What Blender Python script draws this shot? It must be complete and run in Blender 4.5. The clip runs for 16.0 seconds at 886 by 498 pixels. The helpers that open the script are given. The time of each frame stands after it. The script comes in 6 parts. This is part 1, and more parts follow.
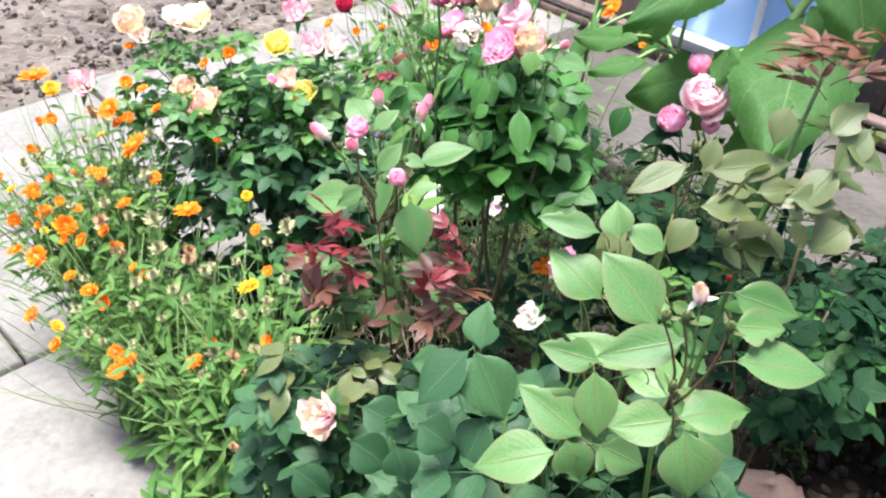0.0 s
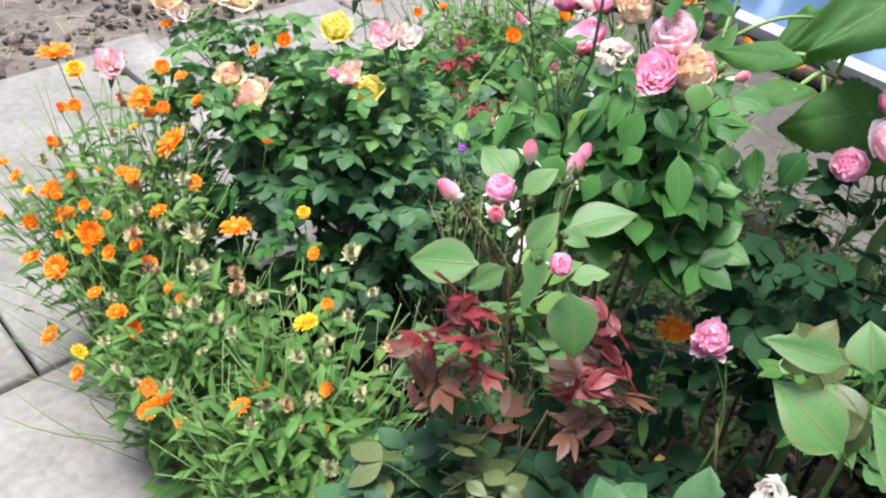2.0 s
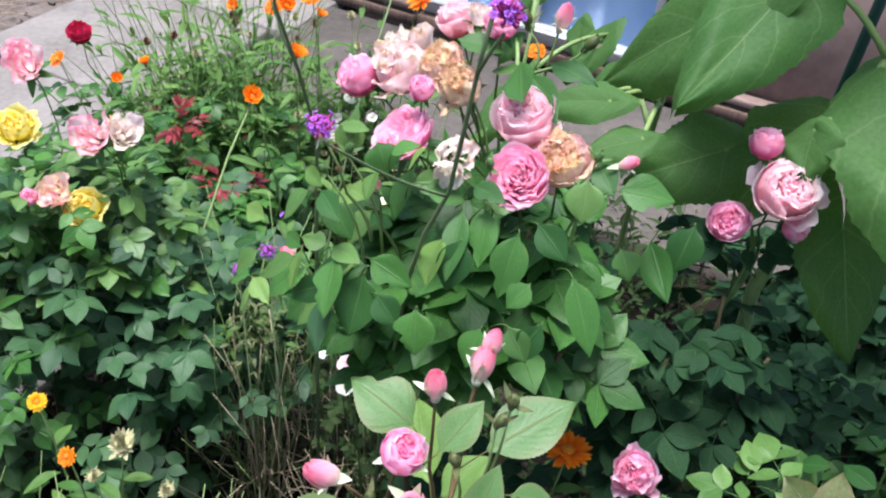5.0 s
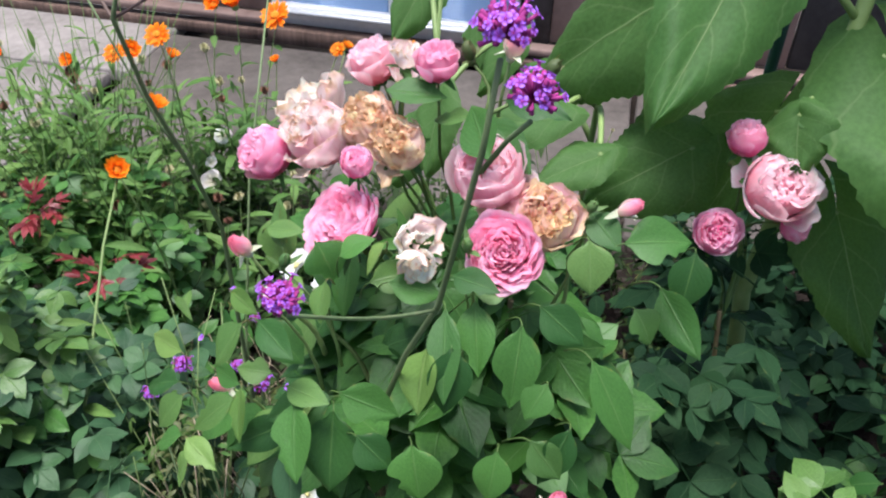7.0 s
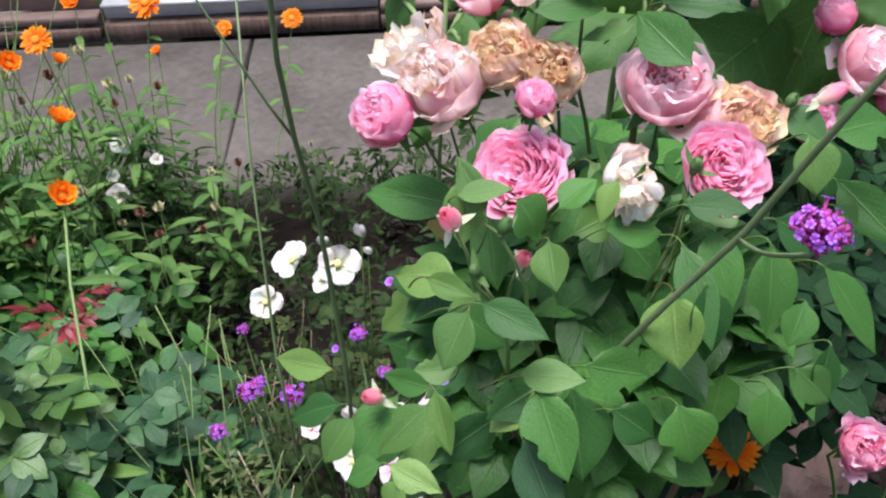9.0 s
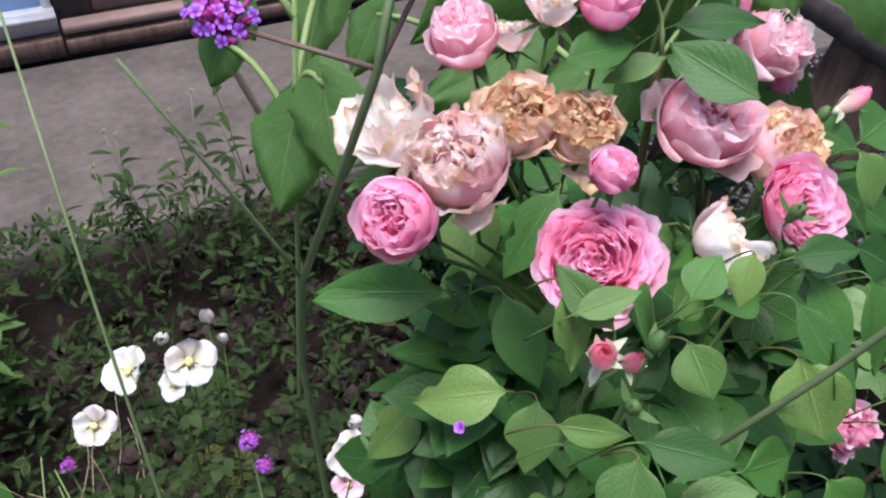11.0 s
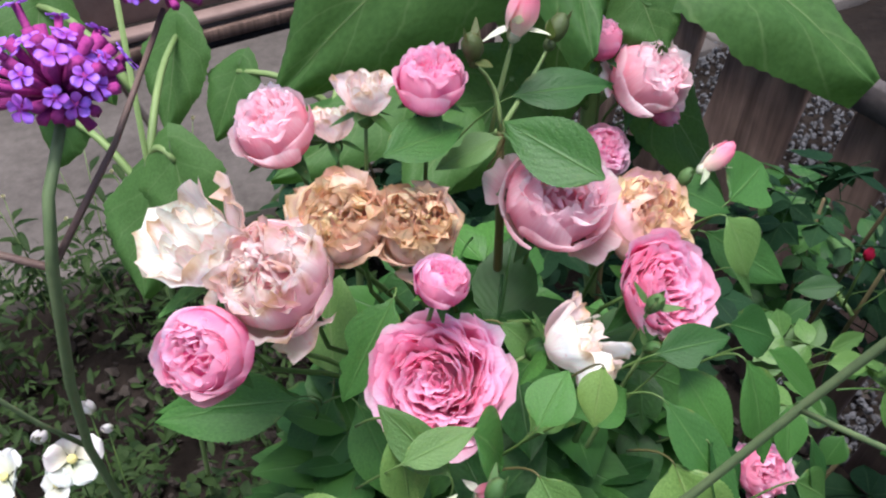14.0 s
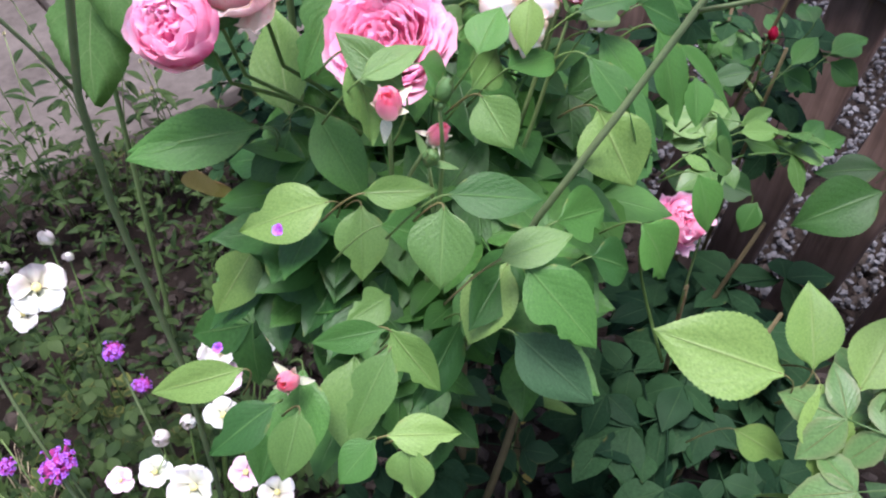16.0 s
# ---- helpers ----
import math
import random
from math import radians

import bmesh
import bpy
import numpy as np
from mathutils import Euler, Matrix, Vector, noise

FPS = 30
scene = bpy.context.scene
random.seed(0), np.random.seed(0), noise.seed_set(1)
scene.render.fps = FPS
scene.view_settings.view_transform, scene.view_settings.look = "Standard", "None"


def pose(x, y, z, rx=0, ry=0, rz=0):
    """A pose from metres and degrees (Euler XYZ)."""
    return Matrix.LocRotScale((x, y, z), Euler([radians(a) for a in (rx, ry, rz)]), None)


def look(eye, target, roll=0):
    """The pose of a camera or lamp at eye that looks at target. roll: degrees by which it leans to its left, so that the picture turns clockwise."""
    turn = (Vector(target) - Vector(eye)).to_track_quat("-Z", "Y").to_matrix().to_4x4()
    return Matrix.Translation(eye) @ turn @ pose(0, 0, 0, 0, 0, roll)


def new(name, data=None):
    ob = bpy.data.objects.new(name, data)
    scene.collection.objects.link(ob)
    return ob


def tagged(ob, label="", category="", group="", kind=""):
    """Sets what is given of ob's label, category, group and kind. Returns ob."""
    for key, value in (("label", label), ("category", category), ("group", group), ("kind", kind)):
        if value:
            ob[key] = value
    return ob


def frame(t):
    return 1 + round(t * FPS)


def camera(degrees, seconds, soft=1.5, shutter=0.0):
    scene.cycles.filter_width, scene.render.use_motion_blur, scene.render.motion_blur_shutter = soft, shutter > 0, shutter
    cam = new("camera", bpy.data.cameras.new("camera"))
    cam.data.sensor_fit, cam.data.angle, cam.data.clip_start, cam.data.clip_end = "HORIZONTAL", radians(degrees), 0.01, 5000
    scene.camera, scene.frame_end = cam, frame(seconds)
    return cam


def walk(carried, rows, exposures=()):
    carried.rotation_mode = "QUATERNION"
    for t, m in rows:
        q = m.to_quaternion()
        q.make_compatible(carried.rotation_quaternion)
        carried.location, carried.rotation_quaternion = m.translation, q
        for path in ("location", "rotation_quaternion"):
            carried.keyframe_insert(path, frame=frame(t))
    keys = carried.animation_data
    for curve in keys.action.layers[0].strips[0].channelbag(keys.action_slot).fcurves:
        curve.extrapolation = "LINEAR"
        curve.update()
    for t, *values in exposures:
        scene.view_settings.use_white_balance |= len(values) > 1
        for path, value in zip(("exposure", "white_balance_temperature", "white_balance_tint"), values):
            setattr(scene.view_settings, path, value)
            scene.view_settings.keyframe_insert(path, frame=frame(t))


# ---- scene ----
cam = camera(55.0, 16.0, soft=2.2)
PATH = [
    (0, (0.565, 0.792, 1.819), (0.235, 2.36, 0.623), 3.3),
    (0.5, (0.494, 0.817, 1.808), (0.18, 2.382, 0.603), 3.5),
    (1, (0.396, 0.857, 1.801), (0.169, 2.433, 0.591), 4.5),
    (1.5, (0.308, 0.908, 1.782), (0.081, 2.468, 0.551), 6.0),
    (2, (0.311, 1.056, 1.763), (0.006, 2.567, 0.488), 6.0),
    (2.5, (0.337, 1.198, 1.755), (0.057, 2.693, 0.457), 5.2),
    (3, (0.313, 1.228, 1.771), (0.228, 2.784, 0.517), 6.4),
    (3.5, (0.27, 1.229, 1.752), (0.409, 2.792, 0.512), 8.7),
    (4, (0.238, 1.256, 1.746), (0.457, 2.808, 0.504), 8.8),
    (4.2, (0.23, 1.295, 1.744), (0.417, 2.851, 0.502), 8.0),
    (6.3, (0.027, 1.625, 1.64), (0.611, 3.063, 0.378), 4.7),
    (6.5, (0.038, 1.641, 1.647), (0.618, 3.082, 0.387), 4.1),
    (7, (0.12, 1.667, 1.663), (0.689, 3.116, 0.407), 1.7),
    (7.5, (0.176, 1.683, 1.66), (0.675, 3.136, 0.379), -0.4),
    (8, (0.133, 1.709, 1.651), (0.612, 3.174, 0.377), -0.5),
    (8.5, (-0.001, 1.781, 1.619), (0.686, 3.166, 0.35), -1.7),
    (8.7, (-0.055, 1.809, 1.601), (0.717, 3.133, 0.316), -1.8),
    (10.8, (-0.129, 2.132, 1.564), (1.136, 2.911, 0.224), 2.8),
    (11, (-0.12, 2.133, 1.561), (1.19, 2.845, 0.228), 3.1),
    (11.5, (-0.047, 2.126, 1.569), (1.296, 2.779, 0.238), 3.2),
    (12, (0.001, 2.125, 1.562), (1.319, 2.78, 0.208), 2.4),
    (12.5, (0.013, 2.123, 1.56), (1.352, 2.742, 0.21), 2.8),
    (13, (0.002, 2.125, 1.566), (1.36, 2.721, 0.225), 2.3),
    (13.5, (-0.008, 2.12, 1.565), (1.362, 2.709, 0.232), 1.7),
    (14, (-0.011, 2.113, 1.569), (1.359, 2.724, 0.246), 0.8),
    (14.5, (-0.015, 2.111, 1.567), (1.314, 2.77, 0.227), 0.1),
    (14.7, (-0.035, 2.113, 1.556), (1.268, 2.789, 0.198), 0.0),
    (14.8, (-0.057, 2.123, 1.54), (1.231, 2.8, 0.168), 0.1),
    (15, (-0.09, 2.128, 1.517), (1.169, 2.809, 0.121), -0.0),
    (15.5, (-0.144, 2.123, 1.513), (1.128, 2.733, 0.095), -0.0),
    (16, (-0.15, 2.064, 1.496), (1.177, 2.499, 0.065), 0.8),
]
walk(cam, [(t, look(eye, target, roll)) for t, eye, target, roll in PATH], [(0, 2.08, 6080, 9), (0.5, 1.86, 6080, 8), (1.0, 1.82, 6080, 8), (2, 1.66, 6080, 8), (4.2, 1.57, 5900, 12), (6.5, 1.32, 6080, 15), (8.5, 1.28, 6080, 15), (11, 1.06, 6000, 21), (12, 1.05, 6000, 19), (13.5, 1.10, 6000, 16), (15, 1.14, 6000, 19), (16, 1.58, 5950, 26)])

# ---- light: bright overcast sky ----
world = bpy.data.worlds.new("sky")
scene.world = world
world.use_nodes = True
wn, wl = world.node_tree.nodes, world.node_tree.links
sky = wn.new("ShaderNodeTexSky")
sky.sky_type = "NISHITA"
sky.sun_disc = False
sky.sun_elevation, sky.sun_rotation = radians(84), radians(247)
sky.air_density, sky.dust_density, sky.ozone_density = 1.0, 4.0, 0.6
wn["Background"].inputs["Strength"].default_value = 0.090
wl.new(sky.outputs[0], wn["Background"].inputs["Color"])
sun = new("sun", bpy.data.lights.new("sun", "SUN"))
sun.data.energy, sun.data.angle, sun.data.color = 3.0, radians(26), (1.0, 0.965, 0.91)
sun.matrix_world = look((-0.45, 0.1, 4.3), (0, 0, 0))


# ---- materials ----
def mat_base(name, rough=0.6):
    m = bpy.data.materials.new(name)
    m.use_nodes = True
    nt = m.node_tree
    b = nt.nodes["Principled BSDF"]
    b.inputs["Roughness"].default_value = rough
    return m, nt, b


def ramp(nt, fac, stops):
    r = nt.nodes.new("ShaderNodeValToRGB")
    el = r.color_ramp.elements
    while len(el) < len(stops):
        el.new(0.5)
    for e, (p, c) in zip(el, stops):
        e.position, e.color = p, (*c, 1)
    nt.links.new(fac, r.inputs[0])
    return r.outputs[0]


def mix(nt, fac, a, b, mode="MIX"):
    n = nt.nodes.new("ShaderNodeMix")
    n.data_type, n.blend_type = "RGBA", mode
    for sock, v in ((n.inputs[0], fac), (n.inputs[6], a), (n.inputs[7], b)):
        if isinstance(v, (int, float)):
            sock.default_value = v
        elif isinstance(v, tuple):
            sock.default_value = (*v, 1)
        else:
            nt.links.new(v, sock)
    return n.outputs[2]


def maths(nt, op, a, b=0.0, c=0.0):
    n = nt.nodes.new("ShaderNodeMath")
    n.operation = op
    for sock, v in zip(n.inputs, (a, b, c)):
        if isinstance(v, (int, float)):
            sock.default_value = v
        else:
            nt.links.new(v, sock)
    return n.outputs[0]


def noise_tex(nt, scale, detail=4.0, rough=0.55, coord="Object"):
    tc = nt.nodes.new("ShaderNodeTexCoord")
    n = nt.nodes.new("ShaderNodeTexNoise")
    n.inputs["Scale"].default_value, n.inputs["Detail"].default_value, n.inputs["Roughness"].default_value = scale, detail, rough
    nt.links.new(tc.outputs[coord], n.inputs["Vector"])
    return n.outputs["Fac"]


def bump(nt, b, height, strength, distance):
    n = nt.nodes.new("ShaderNodeBump")
    n.inputs["Strength"].default_value, n.inputs["Distance"].default_value = strength, distance
    nt.links.new(height, n.inputs["Height"])
    nt.links.new(n.outputs[0], b.inputs["Normal"])


def chance(nt):
    """A random number for each object and, in a joined mesh, for each loose piece."""
    o = nt.nodes.new("ShaderNodeObjectInfo").outputs["Random"]
    i = nt.nodes.new("ShaderNodeNewGeometry").outputs["Random Per Island"]
    return maths(nt, "FRACT", maths(nt, "MULTIPLY_ADD", i, 0.73, o))


def through_light(nt, b, colour, amount):
    """Thin tissue lets light through: mix in a translucent lobe."""
    t = nt.nodes.new("ShaderNodeBsdfTranslucent")
    if isinstance(colour, tuple):
        t.inputs[0].default_value = (*colour, 1)
    else:
        nt.links.new(colour, t.inputs[0])
    s = nt.nodes.new("ShaderNodeMixShader")
    s.inputs[0].default_value = amount
    nt.links.new(b.outputs[0], s.inputs[1])
    nt.links.new(t.outputs[0], s.inputs[2])
    nt.links.new(s.outputs[0], nt.nodes["Material Output"].inputs["Surface"])


def leaf_material(name, dark, light, vein, rough=0.42, ribs=8.0, rim=None, thin=0.25, spec=0.4, rib=0.028, show=0.13, quilt=0.075, worn=True, glow=(0.22, 0.36, 0.04)):
    m, nt, b = mat_base(name, rough)
    b.inputs["Specular IOR Level"].default_value = spec
    uv = nt.nodes.new("ShaderNodeUVMap")
    xyz = nt.nodes.new("ShaderNodeSeparateXYZ")
    nt.links.new(uv.outputs[0], xyz.inputs[0])
    across = maths(nt, "ABSOLUTE", maths(nt, "SUBTRACT", xyz.outputs[0], 0.5))
    along = xyz.outputs[1]
    body = ramp(nt, chance(nt), [(0.0, dark), (1.0, light)])
    blotch = ramp(nt, noise_tex(nt, 38.0, 3.0), [(0.3, (0.72, 0.76, 0.7)), (0.7, (1.2, 1.16, 1.1))])
    body = mix(nt, 1.0, body, blotch, "MULTIPLY")
    if rim:
        body = mix(nt, ramp(nt, across, [(0.3, (0, 0, 0)), (0.5, (0.7, 0.7, 0.7))]), body, rim)
    mid = ramp(nt, across, [(0.0, (1, 1, 1)), (rib, (0, 0, 0))])
    bent = maths(nt, "MULTIPLY_ADD", noise_tex(nt, 2.6, 2.0), 0.16, along)
    wave = maths(nt, "SINE", maths(nt, "MULTIPLY", maths(nt, "MULTIPLY_ADD", across, -0.85, bent), ribs * 6.283))
    side = ramp(nt, wave, [(0.86 if rib > 0.02 else 0.965, (0, 0, 0)), (1.0, (show, show, show))])
    veins = maths(nt, "MAXIMUM", mid, side)
    col = mix(nt, maths(nt, "MULTIPLY", veins, 0.55 if rib > 0.02 else 0.9), body, vein)
    nt.links.new(col, b.inputs["Base Color"])
    pucker = maths(nt, "ADD", maths(nt, "MULTIPLY", wave, quilt), maths(nt, "SUBTRACT", maths(nt, "MULTIPLY", noise_tex(nt, 34.0, 3.0), 0.8), maths(nt, "MULTIPLY", mid, 1.2)))
    age = ramp(nt, maths(nt, "MULTIPLY", noise_tex(nt, 3.1, 3.0), maths(nt, "MULTIPLY_ADD", across, 0.8, 0.75)), [(0.66, (0, 0, 0)), (0.80, (0.5, 0.5, 0.5))])
    nt.links.new(mix(nt, age, col, (0.24, 0.22, 0.05)), b.inputs["Base Color"]) if worn else None
    bump(nt, b, pucker, 0.45, 0.0013)
    through_light(nt, b, mix(nt, 0.5, col, glow), thin)
    return m


def petal_material(name, base, edge, tip=None, spot=None, thin=0.3, vary=0.12, browned=0.0, patch=None):
    m, nt, b = mat_base(name, 0.62)
    b.inputs["Specular IOR Level"].default_value = 0.25
    uv = nt.nodes.new("ShaderNodeUVMap")
    xyz = nt.nodes.new("ShaderNodeSeparateXYZ")
    nt.links.new(uv.outputs[0], xyz.inputs[0])
    stops = [(0.25, base), (0.74, edge)] + ([(0.95, tip)] if tip else [])
    col = ramp(nt, xyz.outputs[1], stops)
    rnd = ramp(nt, chance(nt), [(0.0, (1 - 0.3 * vary, 1 - 1.3 * vary, 1 - 1.1 * vary)), (1.0, (1.0, 1 + 1.2 * vary, 1 + vary))])
    col = mix(nt, 1.0, col, rnd, "MULTIPLY")
    streak = nt.nodes.new("ShaderNodeTexNoise")
    scl = nt.nodes.new("ShaderNodeVectorMath")
    scl.operation = "MULTIPLY"
    scl.inputs[1].default_value = (16.0, 1.6, 1.0)
    nt.links.new(uv.outputs[0], scl.inputs[0])
    nt.links.new(scl.outputs[0], streak.inputs["Vector"])
    streak.inputs["Scale"].default_value = 1.6
    col = mix(nt, 1.0, col, ramp(nt, streak.outputs["Fac"], [(0.3, (0.975, 0.87, 0.91)), (0.7, (1.015, 1.08, 1.06))]), "MULTIPLY")
    if spot:
        col = mix(nt, ramp(nt, noise_tex(nt, 9.0, 3.0), [(0.68, (0, 0, 0)), (0.74, (0.8, 0.8, 0.8))]), col, spot)
    if patch:
        col = mix(nt, ramp(nt, noise_tex(nt, 1.9, 2.0), [(0.46, (0, 0, 0)), (0.60, (0.85, 0.85, 0.85))]), col, patch)
    if browned:
        side = maths(nt, "MULTIPLY", noise_tex(nt, 4.0, 3.0), maths(nt, "POWER", xyz.outputs[1], 2.5))
        col = mix(nt, ramp(nt, side, [(0.40 - 0.3 * browned, (0, 0, 0)), (0.62 - 0.3 * browned, (0.8, 0.8, 0.8))]), col, (0.54, 0.34, 0.15))
    nt.links.new(col, b.inputs["Base Color"])
    bump(nt, b, streak.outputs["Fac"], 0.10, 0.02)
    through_light(nt, b, col, thin)
    return m


def plain(name, dark, light, rough, scale=20.0, bumps=0.3, dist=0.004, detail=6.0, spec=0.3, metal=0.0, along=1.0):
    m, nt, b = mat_base(name, rough)
    b.inputs["Specular IOR Level"].default_value, b.inputs["Metallic"].default_value = spec, metal
    f = noise_tex(nt, scale, detail, 0.65)
    big = noise_tex(nt, scale * 0.13, 3.0)
    if along != 1.0:
        squeeze = nt.nodes.new("ShaderNodeVectorMath")
        squeeze.operation = "MULTIPLY"
        squeeze.inputs[1].default_value = (1.0, 1.0, along)
        nt.links.new(nt.nodes.new("ShaderNodeTexCoord").outputs["Object"], squeeze.inputs[0])
        nt.links.new(squeeze.outputs[0], f.node.inputs["Vector"])
    col = ramp(nt, maths(nt, "MULTIPLY_ADD", big, 0.5, maths(nt, "MULTIPLY", f, 0.5)), [(0.33, dark), (0.66, light)])
    tint = ramp(nt, chance(nt), [(0.0, (0.86, 0.86, 0.86)), (1.0, (1.12, 1.12, 1.12))])
    nt.links.new(mix(nt, 1.0, col, tint, "MULTIPLY"), b.inputs["Base Color"])
    bump(nt, b, f, bumps, dist)
    return m


G_ROSE = leaf_material("rose_leaf_green", (0.020, 0.074, 0.018), (0.064, 0.178, 0.036), (0.117, 0.228, 0.070), 0.44, spec=0.28, glow=(0.10, 0.24, 0.03))
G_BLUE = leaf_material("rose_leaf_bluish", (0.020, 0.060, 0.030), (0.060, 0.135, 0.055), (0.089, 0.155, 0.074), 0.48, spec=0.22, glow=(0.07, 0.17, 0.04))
G_LIGHT = leaf_material("rose_leaf_young", (0.064, 0.150, 0.046), (0.112, 0.212, 0.072), (0.19, 0.15, 0.07), 0.42, rim=(0.135, 0.165, 0.068), spec=0.32)
G_MID = leaf_material("rose_leaf_lighter", (0.050, 0.125, 0.030), (0.110, 0.215, 0.056), (0.15, 0.25, 0.085), 0.42, spec=0.36)
# rose green darkened to stand in for shade on low and sheltered bushes
G_SHADED = leaf_material("rose_leaf_shaded", (0.007, 0.026, 0.013), (0.022, 0.060, 0.024), (0.050, 0.095, 0.040), 0.62, spec=0.08, thin=0.15, glow=(0.030, 0.080, 0.020))
# young yellow-green, with the light on upward-facing leaves put into it
G_BRIGHT = leaf_material("rose_leaf_yellow_green", (0.094, 0.200, 0.042), (0.180, 0.305, 0.080), (0.25, 0.33, 0.12), 0.42, spec=0.36, thin=0.32)
G_OLIVE = leaf_material("rose_leaf_bronze_green", (0.072, 0.108, 0.036), (0.122, 0.144, 0.058), (0.144, 0.094, 0.043), 0.4, rim=(0.13, 0.105, 0.045))
G_RED = leaf_material("rose_leaf_red", (0.110, 0.012, 0.016), (0.225, 0.030, 0.036), (0.30, 0.06, 0.06), 0.34, spec=0.45, worn=False, glow=(0.42, 0.03, 0.03))
G_RUST = leaf_material("rose_leaf_rust", (0.100, 0.036, 0.026), (0.150, 0.070, 0.042), (0.25, 0.08, 0.05), 0.38, glow=(0.30, 0.08, 0.03))
G_SUN = leaf_material("sunflower_leaf_green", (0.049, 0.136, 0.036), (0.088, 0.194, 0.056), (0.24, 0.34, 0.14), 0.60, ribs=4.0, thin=0.50, rib=0.010, show=0.30, quilt=0.22, worn=False, spec=0.25)
G_CAL = leaf_material("calendula_leaf_green", (0.050, 0.132, 0.028), (0.125, 0.230, 0.058), (0.128, 0.208, 0.080), 0.6, thin=0.3, glow=(0.15, 0.29, 0.04), spec=0.25)
# dark olive of the low plants, with the shade near the soil added
G_WEED = leaf_material("weed_green_shaded", (0.012, 0.030, 0.009), (0.035, 0.064, 0.018), (0.055, 0.088, 0.036), 0.65, spec=0.15, glow=(0.06, 0.12, 0.02))
DRY = leaf_material("dry_leaf", (0.22, 0.13, 0.06), (0.36, 0.25, 0.13), (0.3, 0.18, 0.1), 0.7)
YELLOWED = leaf_material("yellowed_leaf", (0.35, 0.28, 0.05), (0.45, 0.36, 0.1), (0.4, 0.3, 0.1), 0.6)
P_PINK = petal_material("rose_pink", (0.91, 0.15, 0.42), (0.94, 0.37, 0.60), (0.97, 0.68, 0.80), thin=0.62, vary=0.13, patch=(0.96, 0.50, 0.66))
P_SHELL = petal_material("rose_shell_pink", (0.97, 0.50, 0.61), (0.98, 0.66, 0.73), (0.98, 0.82, 0.85), thin=0.75, vary=0.10)
P_PALE = petal_material("rose_faded", (0.96, 0.55, 0.60), (0.98, 0.82, 0.80), (0.97, 0.90, 0.86), (0.90, 0.56, 0.56), thin=0.72, vary=0.12, browned=0.12, patch=(0.95, 0.68, 0.74))
P_BROWN = petal_material("rose_withered", (0.90, 0.54, 0.47), (0.95, 0.79, 0.61), (0.89, 0.68, 0.45), thin=0.5, vary=0.16, browned=0.14, patch=(0.93, 0.70, 0.62))
P_TAN = petal_material("rose_tan", (0.95, 0.60, 0.62), (0.95, 0.78, 0.64), (0.90, 0.72, 0.46), thin=0.45, vary=0.16, browned=0.1, patch=(0.95, 0.62, 0.70))
P_WHITE = petal_material("petal_white", (0.58, 0.59, 0.44), (0.70, 0.70, 0.67), None, None, 0.3, 0.08)
P_WILT = petal_material("rose_white_withered", (0.94, 0.82, 0.74), (0.96, 0.93, 0.90), (0.95, 0.87, 0.76), (0.80, 0.52, 0.50), thin=0.5, browned=0.03)
P_BUD = petal_material("rose_bud_coral", (0.96, 0.80, 0.68), (0.95, 0.45, 0.54), (0.94, 0.36, 0.48), thin=0.5)
P_YELLOW = petal_material("rose_yellow", (0.90, 0.72, 0.06), (0.95, 0.83, 0.16), (0.95, 0.87, 0.36), thin=0.5, vary=0.05)
P_CREAM = petal_material("rose_cream", (0.94, 0.84, 0.36), (0.95, 0.89, 0.60), (0.95, 0.87, 0.74), thin=0.5)
P_PEACH = petal_material("rose_peach", (0.95, 0.80, 0.36), (0.96, 0.80, 0.56), (0.95, 0.50, 0.48), thin=0.5, patch=(0.95, 0.84, 0.52))
P_PINKW = petal_material("rose_pink_and_white", (0.94, 0.52, 0.56), (0.96, 0.84, 0.78), (0.92, 0.36, 0.48), thin=0.5)
P_RED = petal_material("rose_crimson", (0.40, 0.005, 0.03), (0.55, 0.012, 0.06), (0.6, 0.03, 0.1))
P_ORANGE = petal_material("calendula_orange", (0.86, 0.17, 0.003), (0.93, 0.26, 0.005), (0.95, 0.36, 0.02), vary=0.14, thin=0.45)
P_GOLD = petal_material("calendula_gold", (0.86, 0.36, 0.004), (0.93, 0.52, 0.01), (0.95, 0.64, 0.05), thin=0.45)
P_PURPLE = petal_material("verbena_violet", (0.29, 0.06, 0.48), (0.43, 0.16, 0.74), None, None, 0.25, 0.3)
P_LILAC = petal_material("petal_lilac", (0.75, 0.45, 0.58), (0.8, 0.62, 0.68))
SEPAL_PALE = leaf_material("sepal_pale", (0.5, 0.56, 0.40), (0.78, 0.80, 0.68), (0.5, 0.55, 0.36), 0.6)
SEED = plain("seed_head", (0.28, 0.29, 0.13), (0.50, 0.46, 0.28), 0.8, 300.0, 0.5, 0.002)
SEED_TAN = plain("seed_head_tan", (0.36, 0.21, 0.10), (0.56, 0.36, 0.21), 0.8, 300.0, 0.5, 0.002)
DISC = plain("flower_centre", (0.50, 0.13, 0.006), (0.74, 0.28, 0.015), 0.8, 500.0, 0.7, 0.002)
EYE = plain("pale_flower_eye", (0.52, 0.46, 0.12), (0.70, 0.64, 0.30), 0.8, 400.0, 0.5, 0.001)
CALYX = plain("verbena_calyx", (0.20, 0.015, 0.13), (0.36, 0.04, 0.22), 0.7, 300.0)
STEM = plain("stem_green", (0.053, 0.105, 0.022), (0.098, 0.165, 0.045), 0.5, 90.0, 0.3, 0.001)
STEM_L = plain("stem_light_green", (0.128, 0.200, 0.064), (0.192, 0.272, 0.096), 0.55, 90.0, 0.3, 0.001)
